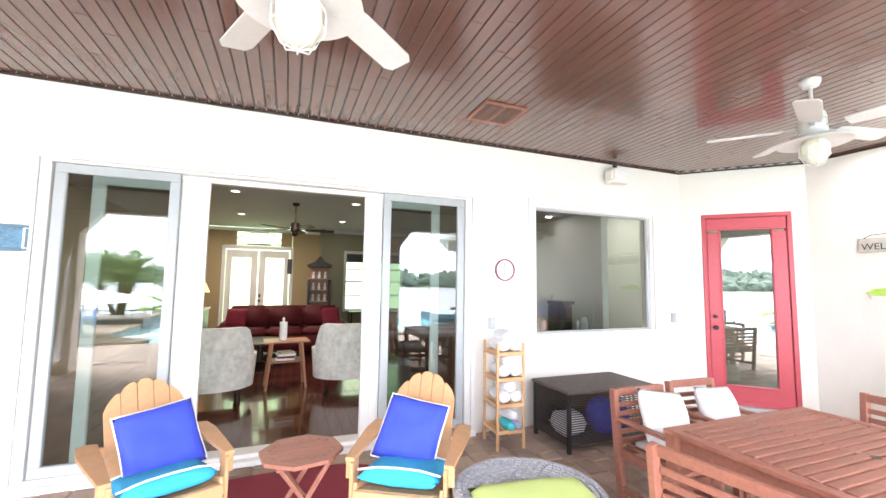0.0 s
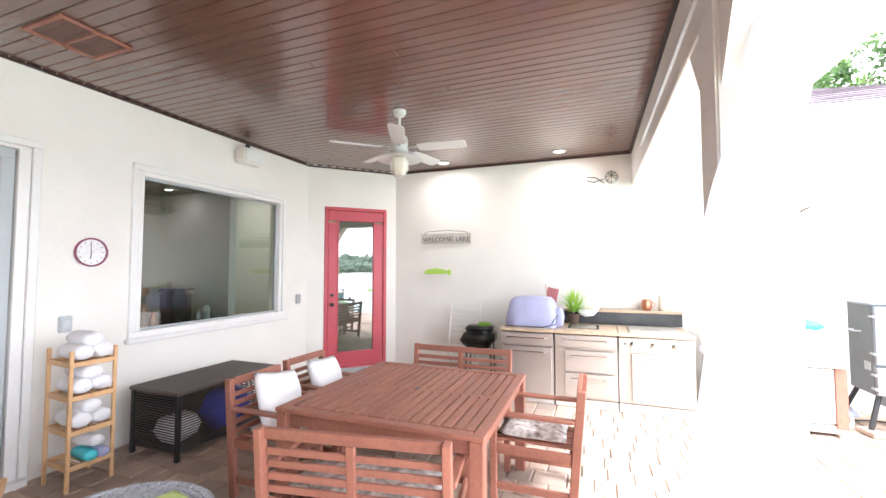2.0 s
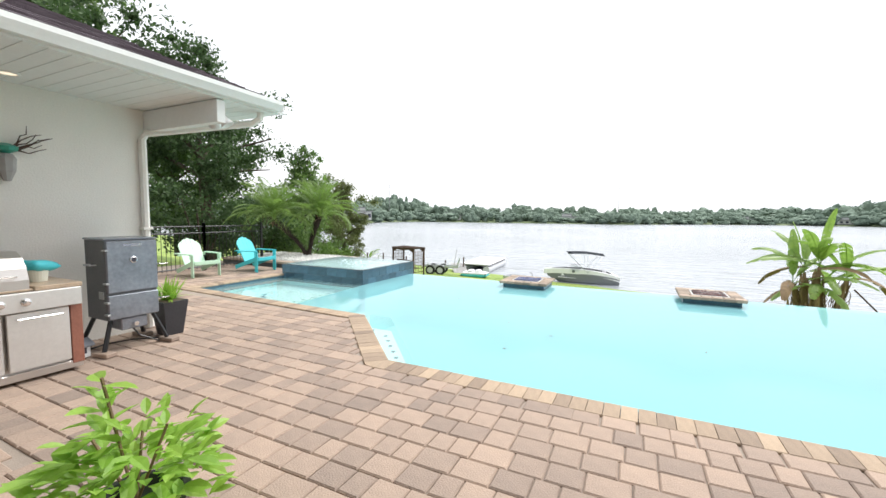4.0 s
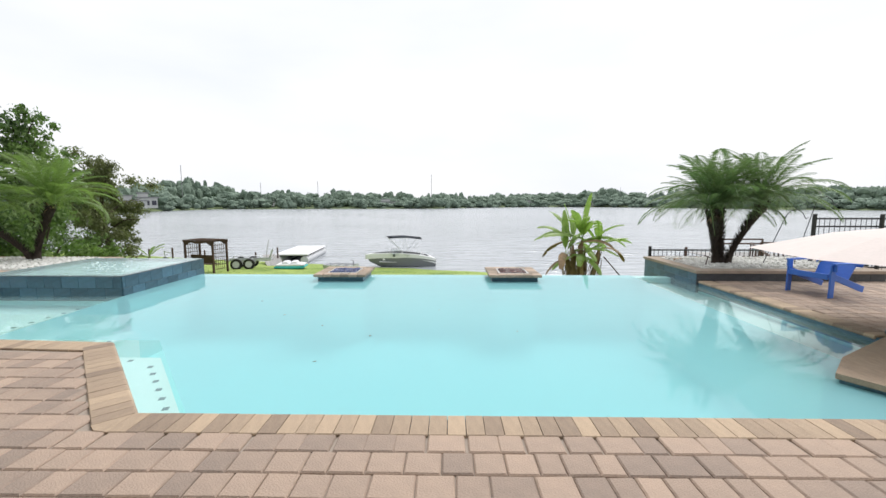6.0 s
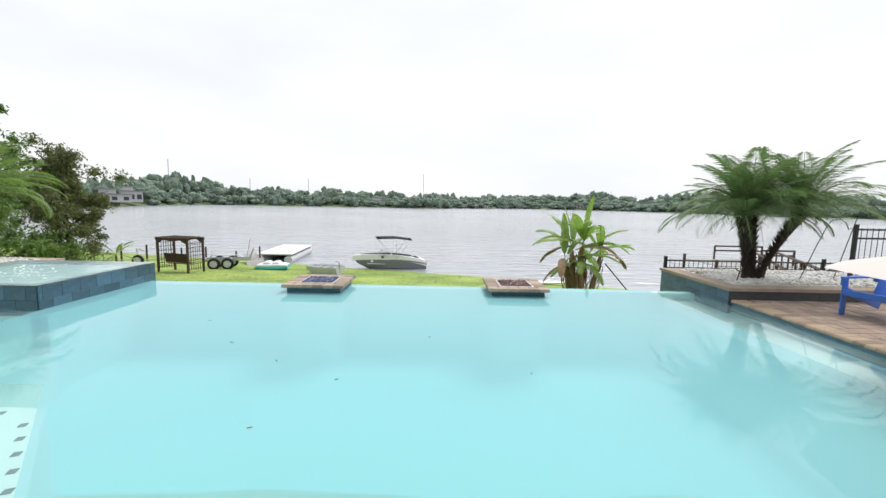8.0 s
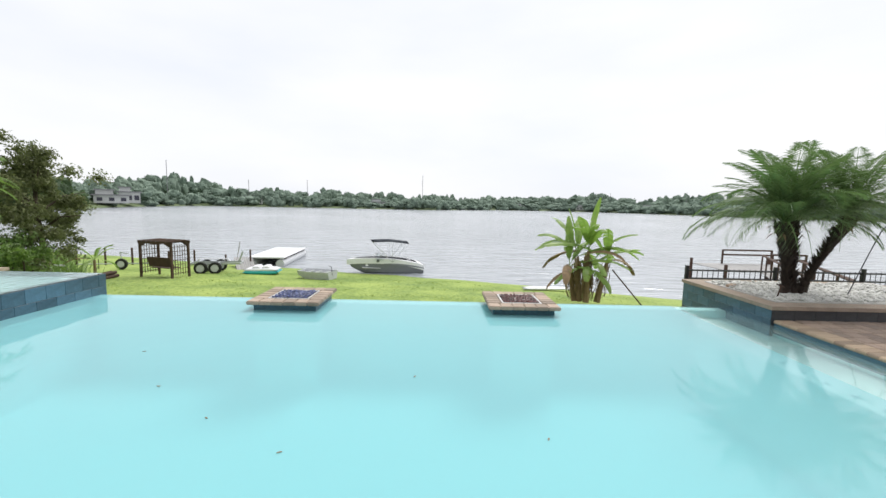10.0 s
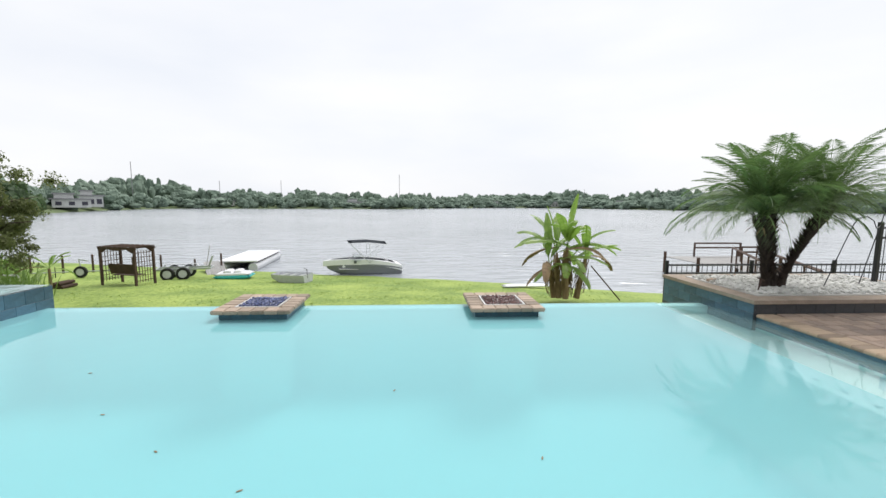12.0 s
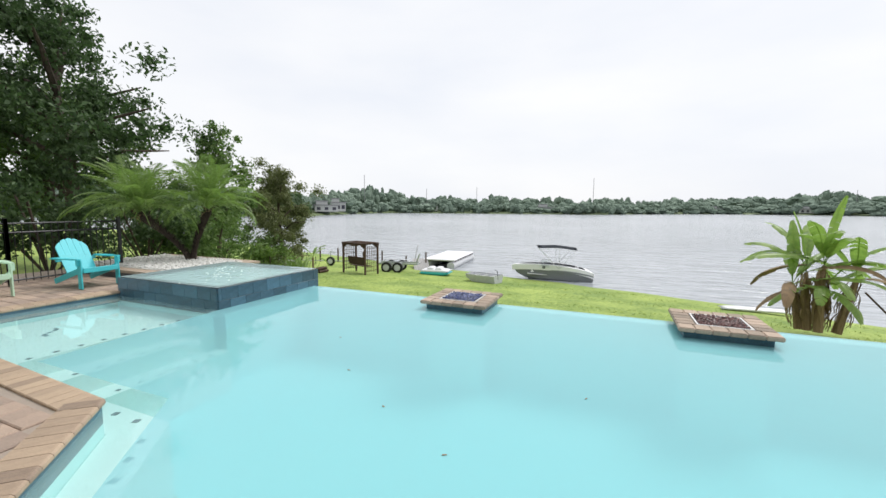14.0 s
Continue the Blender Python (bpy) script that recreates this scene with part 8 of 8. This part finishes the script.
    part("windscreen_frame", tube([u[4], u[0], u[1], u[2], u[3], u[5]], 0.018, 6), "galv", t)
    bm = bmesh.new()
    g = []
    for i in range(9):
        x = 1.45 - i * 0.38
        g.append([bm.verts.new((x, y, 2.22 + 0.15 * math.cos(y * 1.4) - 0.10 * ((i - 4) / 4) ** 2 + (0.02 if i % 4 == 0 else 0))) for y in (-1.0, -0.66, -0.33, 0, 0.33, 0.66, 1.0)])
    for a, b in zip(g, g[1:]):
        for k in range(6):
            bm.faces.new((a[k], a[k + 1], b[k + 1], b[k]))
    bmesh.ops.solidify(bm, geom=bm.faces[:], thickness=0.09)
    part("bimini_top", bm, "navy", t, "dark slate canvas bimini top", smooth=True)
    for s in (-1, 1):
        part("bimini_frame", tube([(-0.3, s * 1.02, 0.75), (1.40, s * 0.99, 2.20)], 0.014, 5), "galv", t)
        part("bimini_frame", tube([(-0.3, s * 1.02, 0.75), (-0.2, s * 0.99, 2.26)], 0.014, 5), "galv", t)
        part("bimini_frame", tube([(-0.3, s * 1.02, 0.75), (-1.5, s * 0.99, 2.18)], 0.014, 5), "galv", t)


bowrider()

fl_ = thing("floating_dock", "white-topped floating platform on round pontoons", "dock", pose(12.2, -33.4, LAKE, 0, 0, -85))
part("platform", boxes([(0, 0, 0.62, 6.1, 2.4, 0.10)], 0.02), "hull", fl_)
for y in (-0.95, 0.95):
    part("pontoon", rods([((-3.1, y, 0.20), (3.0, y, 0.20))], 0.29, 14), "rim", fl_)
for k in range(8):
    part("cross_beam", boxes([(-2.5 + k * 0.72, 0, 0.53, 0.08, 2.4, 0.07)], 0), "oldwood", fl_)
rp = thing("dock_ramp", "weathered grey board ramp up to the floating dock", "ramp", pose(12.75, -29.1, LAKE + 0.42, -8, 0, 30))
for k in range(9):
    part("board", boxes([(-0.48 + k * 0.12, 0, 0, 0.105, 3.0, 0.04)], 0.004), "deckwood", rp)
pb = thing("pedal_boat", "white and teal pedal boat pulled up on the grass", "boat", pose(10.3, -26.2, G(10.3, -26.2), 0, 0, 8))
pb.scale = (0.8, 0.85, 0.68)
part("hull", cushion(2.4, 1.3, 0.50, 10, None, pose(0, 0, 0.22)), "turq", pb, "teal lower hull", smooth=True)
part("deck", cushion(2.3, 1.25, 0.34, 10, None, pose(0, 0, 0.40)), "hull", pb, "white deck", smooth=True)
for x in (-0.3, 0.35):
    part("seat", cushion(0.5, 0.9, 0.32, 8, None, pose(x, 0, 0.58)), "hull", pb, smooth=True)


def jon_boat():
    t = thing("jon_boat", "small aluminium jon boat with trolling motor on the grass", "boat", pose(6.8, -24.9, G(6.8, -24.9) + 0.02, 0, 0, -14))
    t.scale = (0.78, 0.9, 0.92)
    bm = bmesh.new()
    rows2 = []
    for i in range(9):
        f = i / 8
        x = 1.2 - 2.4 * f
        w = 0.42 + 0.22 * math.sin(math.pi * (0.15 + 0.6 * f))
        k = 0.22 * max(0, 1 - f * 4) + 0.0
        rows2.append([bm.verts.new(v) for v in ((x, -w, 0.46), (x, -w * 0.78, k), (x, w * 0.78, k), (x, w, 0.46), (x, w - 0.03, 0.46), (x, w * 0.74, k + 0.03), (x, -w * 0.74, k + 0.03), (x, -w + 0.03, 0.46))])
    for a, b in zip(rows2, rows2[1:]):
        for k in range(8):
            q = (k + 1) % 8
            bm.faces.new((a[k], a[q], b[q], b[k]))
    bm.faces.new(rows2[0][:4])
    bm.faces.new(rows2[-1][:4][::-1])
    part("hull", bm, "rim", t)
    for x in (-0.7, 0.0, 0.6):
        part("seat", boxes([(x, 0, 0.36, 0.25, 0.95, 0.03)], 0.005), "alu", t)
    part("trolling_motor", tube([(-1.2, 0.1, 0.25), (-1.15, 0.1, 0.75), (-0.95, 0.1, 0.80)], 0.025, 6), "black", t)


jon_boat()
wh = thing("wheel_dolly", "small boat dolly with a black tyre near the shore", "trailer", pose(18.2, -26.0, G(18.2, -26.0), 0, 0, 10))
w = part("wheel", lathe([(0.18, -0.06), (0.30, -0.07), (0.32, 0), (0.30, 0.07), (0.18, 0.06)], 24), "rubber", wh)
w.matrix_basis = pose(0, 0, 0.32, 90, 0, 0)
part("rim", lathe([(0.185, -0.075), (0.16, -0.06), (0.15, -0.03), (0.05, -0.03), (0.04, -0.08), (0, -0.08)], 14), "rim", w)
part("frame", rods([((-1.6, -0.1, 0.35), (2.2, -0.1, 0.30)), ((0, -0.1, 0.3), (0.1, -0.1, 1.0)), ((0.1, -0.1, 1.0), (-0.3, -0.1, 0.9))], 0.03, 6), "galv", wh)
part("jack", rods([((1.2, -0.1, 0), (1.2, -0.1, 0.6))], 0.02, 6), "blackmetal", wh)
for k, (x, y, h) in enumerate(((21.9, -27.3, 1.0), (20.5, -27.7, 1.1), (19.4, -28.4, 1.15), (17.4, -28.8, 1.0), (16.2, -29.5, 1.1), (12.6, -29.6, 1.25), (24.5, -29.0, 1.0), (14.0, -29.2, 0.9))):
    p = thing("fence_post", "weathered wooden post standing at the shore", "post", pose(x, y, G(x, y) - 0.1), group="shore posts")
    part("post", lathe([(0.06, 0), (0.055, h), (0.02, h + 0.03)], 9), "oldwood", p)
fp = thing("fishing_pole", "thin pole leaning at the shore", "pole", pose(13.1, -28.6, G(13.1, -28.6)))
part("pole", rods([((0, 0, 0), (-0.35, 0, 1.7))], 0.02, 5), "deckwood", fp)
wp = thing("water_pipe", "white plastic pipe loop on the grass", "pipe", pose(16.9, -20.9, G(16.9, -20.9)))
part("pipe", tube([(-0.35, 0, 0), (-0.35, 0, 0.62), (-0.28, 0, 0.70), (0.28, 0, 0.70), (0.35, 0, 0.62), (0.35, 0, 0)], 0.05, 8), "piping", wp)
bd = thing("paddle_board", "white board lying at the water's edge", "board", pose(-5.3, -23.4, G(-5.3, -23.4) + 0.12, 0, 0, 4))
part("board", cushion(2.6, 0.6, 0.12, 8), "hull", bd, smooth=True)
sn = thing("log_stack", "small stack of weathered logs on the grass", "logs", pose(16.0, -22.3, G(16.0, -22.3)))
for k, (x, z) in enumerate(((-0.2, 0.08), (0.0, 0.08), (0.2, 0.08), (-0.1, 0.23), (0.1, 0.23))):
    part("log", rods([((x, -0.4, z), (x, 0.4, z))], 0.08, 9), "oldwood", sn)

dk_ = thing("dock", "weathered wooden boat dock with rails over the lake", "dock", pose(-18.8, -27.6, 0, 0, 0, 0))
for k in range(26):
    part("deck_board", boxes([(-2.6 + k * 0.2, 0, -1.86, 0.185, 3.4, 0.04)], 0.003), "deckwood", dk_)
for x in (-2.5, 2.6):
    for y in (-1.6, 1.6):
        part("pile", rods([((x, y, -4.2), (x, y, -1.5))], 0.09, 8), "oldwood", dk_)
for x0, y0, x1, y1 in ((-2.6, -1.6, 0.6, -1.6), (-2.6, 0.9, -0.6, 0.9)):
    for z in (-0.95, -1.25):
        part("rail", boxes([((x0 + x1) / 2, y0, z, abs(x1 - x0), 0.09, 0.10)], 0.005), "oldwood", dk_)
    for x in (x0, x1):
        part("rail_post", boxes([(x, y0, -1.4, 0.09, 0.09, 0.95)], 0.005), "oldwood", dk_)
ww = thing("walkway", "weathered wooden walkway with handrail from lawn to dock", "walkway")
A, B = Vector((-18.9, -25.9, -1.88)), Vector((-12.6, -16.2, -1.55))
d_ = (B - A).normalized()
an = math.degrees(math.atan2(d_.y, d_.x))
nb = 44
for k in range(nb):
    p = A.lerp(B, (k + 0.5) / nb)
    b = part("deck_board", boxes([(0, 0, 0, (B - A).length / nb - 0.02, 1.2, 0.04)], 0), "deckwood", ww)
    b.matrix_basis = pose(p.x, p.y, p.z, 0, 0, an)
for s in (-0.58, 0.58):
    off = Vector((-d_.y, d_.x, 0)) * s
    part("handrail", rods([(A + off + Vector((0, 0, 0.95)), B + off + Vector((0, 0, 0.95)))], 0.06, 4), "oldwood", ww)
    for k in range(7):
        p = A.lerp(B, k / 6) + off
        part("rail_post", rods([(p - Vector((0, 0, 1.0)), p + Vector((0, 0, 0.95)))], 0.05, 4), "oldwood", ww)

ms = thing("pool_mosaic", "small dark blue lizard-shaped mosaic on the sun shelf", "mosaic")
part("mosaic", boxes([(7.30 + 0.05 * k, -6.25 - 0.035 * k + 0.05 * math.sin(k), -0.256, 0.05, 0.04, 0.005, 0, 0, 30 * k) for k in range(7)], 0), "tile", ms, kind="stuff")

# ---- far shore ----
rng = np.random.default_rng(99)
def far_r(az):
    """Distance of the far bank by bearing, degrees from -y towards +x."""
    near = 1.0 - 0.34 * min(1, max(0, (az + 12) / 14))
    if az > 30:
        return (560 - min(240, (az - 30) * 22)) * near
    if az < -22:
        return 540 - min(150, (-22 - az) * 9)
    return 545 * near


def bearing(az, r):
    return (r * math.sin(radians(az)), -r * math.cos(radians(az)))


bank = bmesh.new()
prev = None
for k in range(-80, 81):
    r = far_r(k)
    q = [bm_v for bm_v in (bank.verts.new((*bearing(k, r), LAKE - 0.3)), bank.verts.new((*bearing(k, r + 6), LAKE + 0.8)), bank.verts.new((*bearing(k, r + 60), LAKE + 2.5)), bank.verts.new((*bearing(k, r + 400), LAKE + 6)))]
    if prev:
        for j in range(3):
            bank.faces.new((prev[j], q[j], q[j + 1], prev[j + 1]))
    prev = q
structure("far_bank", bank, "bank", "grassy far bank of the lake")
vs, fs = [], []
ico = bmesh.new()
bmesh.ops.create_icosphere(ico, subdivisions=2, radius=1)
iv = np.array([v.co[:] for v in ico.verts])
iface = [[v.index for v in f.verts] for f in ico.faces]
ico.free()


def clump(x, y, z, s, h):
    i = len(vs)
    w = iv * (1 + 0.17 * rng.normal(size=(len(iv), 1)))
    for p in w:
        vs.append((x + p[0] * s, y + p[1] * s, z + p[2] * h))
    for f in iface:
        fs.append(tuple(a + i for a in f))
    n = 26
    d = rng.normal(size=(n, 3))
    d /= np.linalg.norm(d, axis=1)[:, None]
    c = np.array([x, y, z]) + d * (s, s, h) * rng.uniform(0.9, 1.22, (n, 1))
    u = rng.normal(size=(n, 3))
    w = np.cross(d, u)
    u /= np.linalg.norm(u, axis=1)[:, None]
    w /= np.linalg.norm(w, axis=1)[:, None]
    e = rng.uniform(0.5, 1.15, (n, 1)) * (s / 4.5)
    i = len(vs)
    for q in np.stack([c - u * e, c - w * e * 0.8, c + u * e, c + w * e], 1).reshape(-1, 3):
        vs.append(tuple(q))
    fs.extend((i + 4 * k, i + 4 * k + 1, i + 4 * k + 2, i + 4 * k + 3) for k in range(n))


for row, (dr, hs) in enumerate(((10, 0.7), (35, 0.85), (75, 1.05), (130, 1.3))):
    az = -78.0
    while az < 78:
        r = far_r(az) + dr + rng.uniform(-8, 8)
        x, y = bearing(az, r)
        tall = (4.4 + r * 0.0268) * (0.62 + 0.55 * (0.5 + noise.noise(Vector((az * 0.17, row * 3.1, 0))))) * hs * (1.25 if -4 < az < 2 and row == 0 else 1) * (0.85 if az < -2 else 1) * (1.25 if az > 20 else 1) * (1.2 if az < -14 else 1)
        if row == 0 and 35.4 < az < 41:
            az += 0.5
            continue
        if row == 0 and noise.noise(Vector((az * 0.45, 7, 0))) > 0.22:
            az += 0.5
            continue
        s = rng.uniform(2.2, 4.6) * r / 545
        for j in range(4):
            clump(x + rng.normal() * s * 1.1, y + rng.normal() * s * 0.6, LAKE + tall * rng.uniform(0.15, 0.72), s * rng.uniform(0.8, 1.5), tall * rng.uniform(0.14, 0.24))
        az += rng.uniform(0.28, 0.55)
mesh_part("far_trees", vs, fs, "farleaf", kind="stuff", label="tree line on the far shore, haze painted into its colour")
# nearer trees to the east, at the end of the bay
vs, fs = [], []
for k in range(26):
    az = rng.uniform(41.5, 46.5)
    r = far_r(az) - 20 + rng.uniform(0, 30)
    x, y = bearing(az, r)
    for j in range(4):
        clump(x + rng.normal() * 3, y + rng.normal() * 3, LAKE + rng.uniform(3, 9), rng.uniform(2.0, 3.2), rng.uniform(2, 3.2))
mesh_part("far_trees", vs, fs, "leafdark", kind="stuff", label="dark trees at the end of the bay")


def far_house(az, r, w, h, label, rz=0):
    r = far_r(az) + (3 if az > 30 else 24)
    x, y = bearing(az, r)
    t = thing("house", label, "house", pose(x, y, LAKE + 2.0, 0, 0, az + rz))
    part("wall", boxes([(0, 0, h / 2, w, 8, h), (w * 0.2, -3, h + 1.2, w * 0.5, 6, 2.4)], 0), "housewhite", t)
    part("roof", boxes([(0, 0, h + 0.2, w + 1.6, 9.5, 0.5), (w * 0.2, -3, h + 2.6, w * 0.5 + 1.2, 7, 0.5)], 0), "farroof", t)
    for k in range(max(3, int(w / 4))):
        part("window", boxes([(-w / 2 + (k + 0.5) * w / max(3, int(w / 4)), 4.05, h * 0.5, 2.0, 0.1, h * 0.45)], 0), "ink", t)


far_house(38.4, 0, 13, 3.6, "white two-storey lakeside house on the far shore")
far_house(36.9, 0, 9, 5.5, "pale boathouse on the far shore")
far_house(24.5, 575, 14, 4, "low pale house among far trees")
far_house(8.5, 580, 16, 4, "low pale house among far trees")
far_house(-11.0, 580, 18, 4, "low grey-roofed house on the far shore")
far_house(-19.0, 570, 20, 4, "low pale house on the far shore")
far_house(-27.5, 510, 22, 5, "pale house among trees on the west shore")
for az, h in ((2.6, 34), (-22.5, 26), (33.5, 34), (18.0, 26), (25.0, 24), (-31, 24)):
    x, y = bearing(az, far_r(az) + 60)
    m_ = thing("radio_mast", "thin mast rising over the far trees", "mast", pose(x, y, LAKE), group="far masts")
    part("mast", rods([((0, 0, 0), (0, 0, h))], 0.22, 5), "farroof", m_)

# ---- paving stones ----
def deck_area(x, y):
    """Where pavers lie."""
    if in_pool(x, y, 0.25) or y > 3.93:
        return False
    if y > -3.36 and x > 5.94:
        return False
    if y > 3.93 - max(0, x - 4.97):
        return False
    if x > 8.34:
        return y < -3.4 and y > (-8.6 if x < 11.5 else -8.6) and x < 11.4
    if x < -4.6:
        return -8.85 < y < 3.93 and x > -7.4 or (-8.85 < y < -3.0 and x > -10.4) or (x < -8.2 and -10.9 < y < -3 and x > -10.4)
    if 5.5 < x <= 8.34 and y < -5.4:
        return False
    if x > 5.94:
        return y > -5.25
    return x > -7.4


PW = (0.150, 0.185, 0.215, 0.250)
PD = 0.20
meshes = {}
near, rest_v, rest_f = [], [], []
rng = np.random.default_rng(17)
TURN_Y = -1.30


def lay(rows_along_y, u0, u1, v0, v1):
    """Courses of pavers; u runs along the course, v across it."""
    v = v0 + PD / 2
    while v < v1:
        u = u0 + rng.uniform(0, 0.15)
        while u < u1:
            w = PW[int(rng.integers(4))]
            spot = (lambda a, c: (c, a)) if rows_along_y else (lambda a, c: (a, c))

            def paved(a, c):
                px, py = spot(a, c)
                return deck_area(px, py) and (py >= TURN_Y) == rows_along_y
            if all(paved(a, c) for a in (u + 0.01, u + w - 0.01) for c in (v - 0.09, v + 0.09)):
                near.append((*spot(u + w / 2, v), w, rows_along_y))
            else:
                cells = [a for a in np.arange(u + 0.02, u + w, 0.04) if paved(a, v)]
                if len(cells) > 1:
                    near.append((*spot((cells[0] + cells[-1]) / 2, v), max(0.05, len(cells) * 0.04), rows_along_y))
            u += w
        v += PD


lay(False, -10.4, 11.4, -8.90, TURN_Y)
lay(True, TURN_Y, 3.93, -7.4, 6.0)
floor_ob = [o for o in scene.objects if o.name == "floor"][0]


def paver_box(w, d, h, b):
    """Bottomless, with a chamfered top."""
    x, y = w / 2, d / 2
    v = [(-x, -y, -h), (x, -y, -h), (x, y, -h), (-x, y, -h), (-x, -y, -b), (x, -y, -b), (x, y, -b), (-x, y, -b), (-x + b, -y + b, 0), (x - b, -y + b, 0), (x - b, y - b, 0), (-x + b, y - b, 0)]
    f = [(0, 1, 5, 4), (1, 2, 6, 5), (2, 3, 7, 6), (3, 0, 4, 7), (4, 5, 9, 8), (5, 6, 10, 9), (6, 7, 11, 10), (7, 4, 8, 11), (8, 9, 10, 11)]
    return v, f


def key(p):
    """Distance to the line that is walked."""
    f = max(0.0, min(1.0, -p[1] / 3.5))
    return math.hypot(p[0] - 0.2, p[1] - (-3.0)) if p[1] < -1.2 else 9 + abs(p[0])


near.sort(key=key)
for k, (cx, cy, w, turned) in enumerate(near):
    w = round(w, 3)
    dz, rot = float(rng.uniform(-0.003, 0.001)), float(rng.uniform(-1.4, 1.4)) + (90 if turned else 0)
    if k < 280:
        if w not in meshes:
            v, f = paver_box(w - 0.006, PD - 0.006, 0.03, 0.009)
            me = bpy.data.meshes.new("paver")
            me.from_pydata(v, [], f)
            me.materials.append(M["paver"])
            meshes[w] = me
        o = new("paver", meshes[w])
        o.parent = floor_ob
        o.matrix_basis = pose(cx, cy, dz - 0.004, float(rng.uniform(-0.5, 0.5)), float(rng.uniform(-0.5, 0.5)), rot)
    else:
        v, f = paver_box(w - 0.006, PD - 0.006, 0.03, 0.009)
        i = len(rest_v)
        ca, sa = math.cos(radians(rot)), math.sin(radians(rot))
        rest_v += [(cx + a * ca - b * sa, cy + a * sa + b * ca, c + dz - 0.004) for a, b, c in v]
        rest_f += [tuple(q + i for q in face) for face in f]
o = mesh_part("pavers", rest_v, rest_f, "paver", kind="stuff", label="tan, rose and grey concrete pavers in staggered rows")

# coping stones
o = part("coping_stone", slab([(2.50, -3.71), (2.67, -3.547), (2.60, -3.49), (2.50, -3.475)], -0.04, -0.001), "coping", floor_ob)
def coping_run(a, b, depth=0.235, wide=0.125, name="coping_stone", top=0.0):
    a, b = Vector((*a, 0)), Vector((*b, 0))
    d = (b - a).normalized()
    nrm = Vector((-d.y, d.x, 0))
    n = max(1, round((b - a).length / wide))
    w = (b - a).length / n
    ang = math.degrees(math.atan2(d.y, d.x))
    prof = [(-0.02, -0.045), (-0.028, -0.03), (-0.024, -0.012), (-0.010, -0.002), (0.004, 0.0), (depth - 0.006, 0.0), (depth, -0.006), (depth, -0.045)]
    bm = bmesh.new()
    p0 = [bm.verts.new((-w / 2 + 0.0025, y, z)) for y, z in prof]
    p1 = [bm.verts.new((w / 2 - 0.0025, y, z)) for y, z in prof]
    for k in range(len(prof)):
        q = (k + 1) % len(prof)
        bm.faces.new((p0[k], p1[k], p1[q], p0[q]))
    bm.faces.new(p0[::-1])
    bm.faces.new(p1)
    bmesh.ops.recalc_face_normals(bm, faces=bm.faces)
    first = part(name, bm, "coping", floor_ob)
    for k in range(n):
        o = first if k == 0 else new(name, first.data)
        o.parent = floor_ob
        c = a + d * w * (k + 0.5)
        o.matrix_basis = pose(c.x, c.y, top + rng.uniform(-0.001, 0.001), 0, 0, ang + float(rng.uniform(-0.4, 0.4)))


coping_run((-4.85, -3.71), (2.50, -3.71))
coping_run((2.50, -3.71), (3.90, -5.17))
coping_run((3.90, -5.17), (8.36, -5.40))
coping_run((8.36, -5.17), (8.36, -7.72))
coping_run((-4.62, -8.83), (-4.62, -5.55))
tiled_face(spa, (5.87, -7.74), (8.40, -7.74), -0.16, 0.245, 0.30, 0.2025, -0.006)
tiled_face(spa, (5.87, -10.05), (5.87, -7.74), -0.16, 0.245, 0.30, 0.2025, -0.006)
tiled_face(pl_w, (-4.57, -8.85), (-4.57, -10.95), -0.30, 0.15, 0.30, 0.15, 0.002)
tiled_face(pl_w, (-8.2, -8.85), (-4.57, -8.85), 0.0, 0.15, 0.30, 0.15, 0.002, "tiledark")
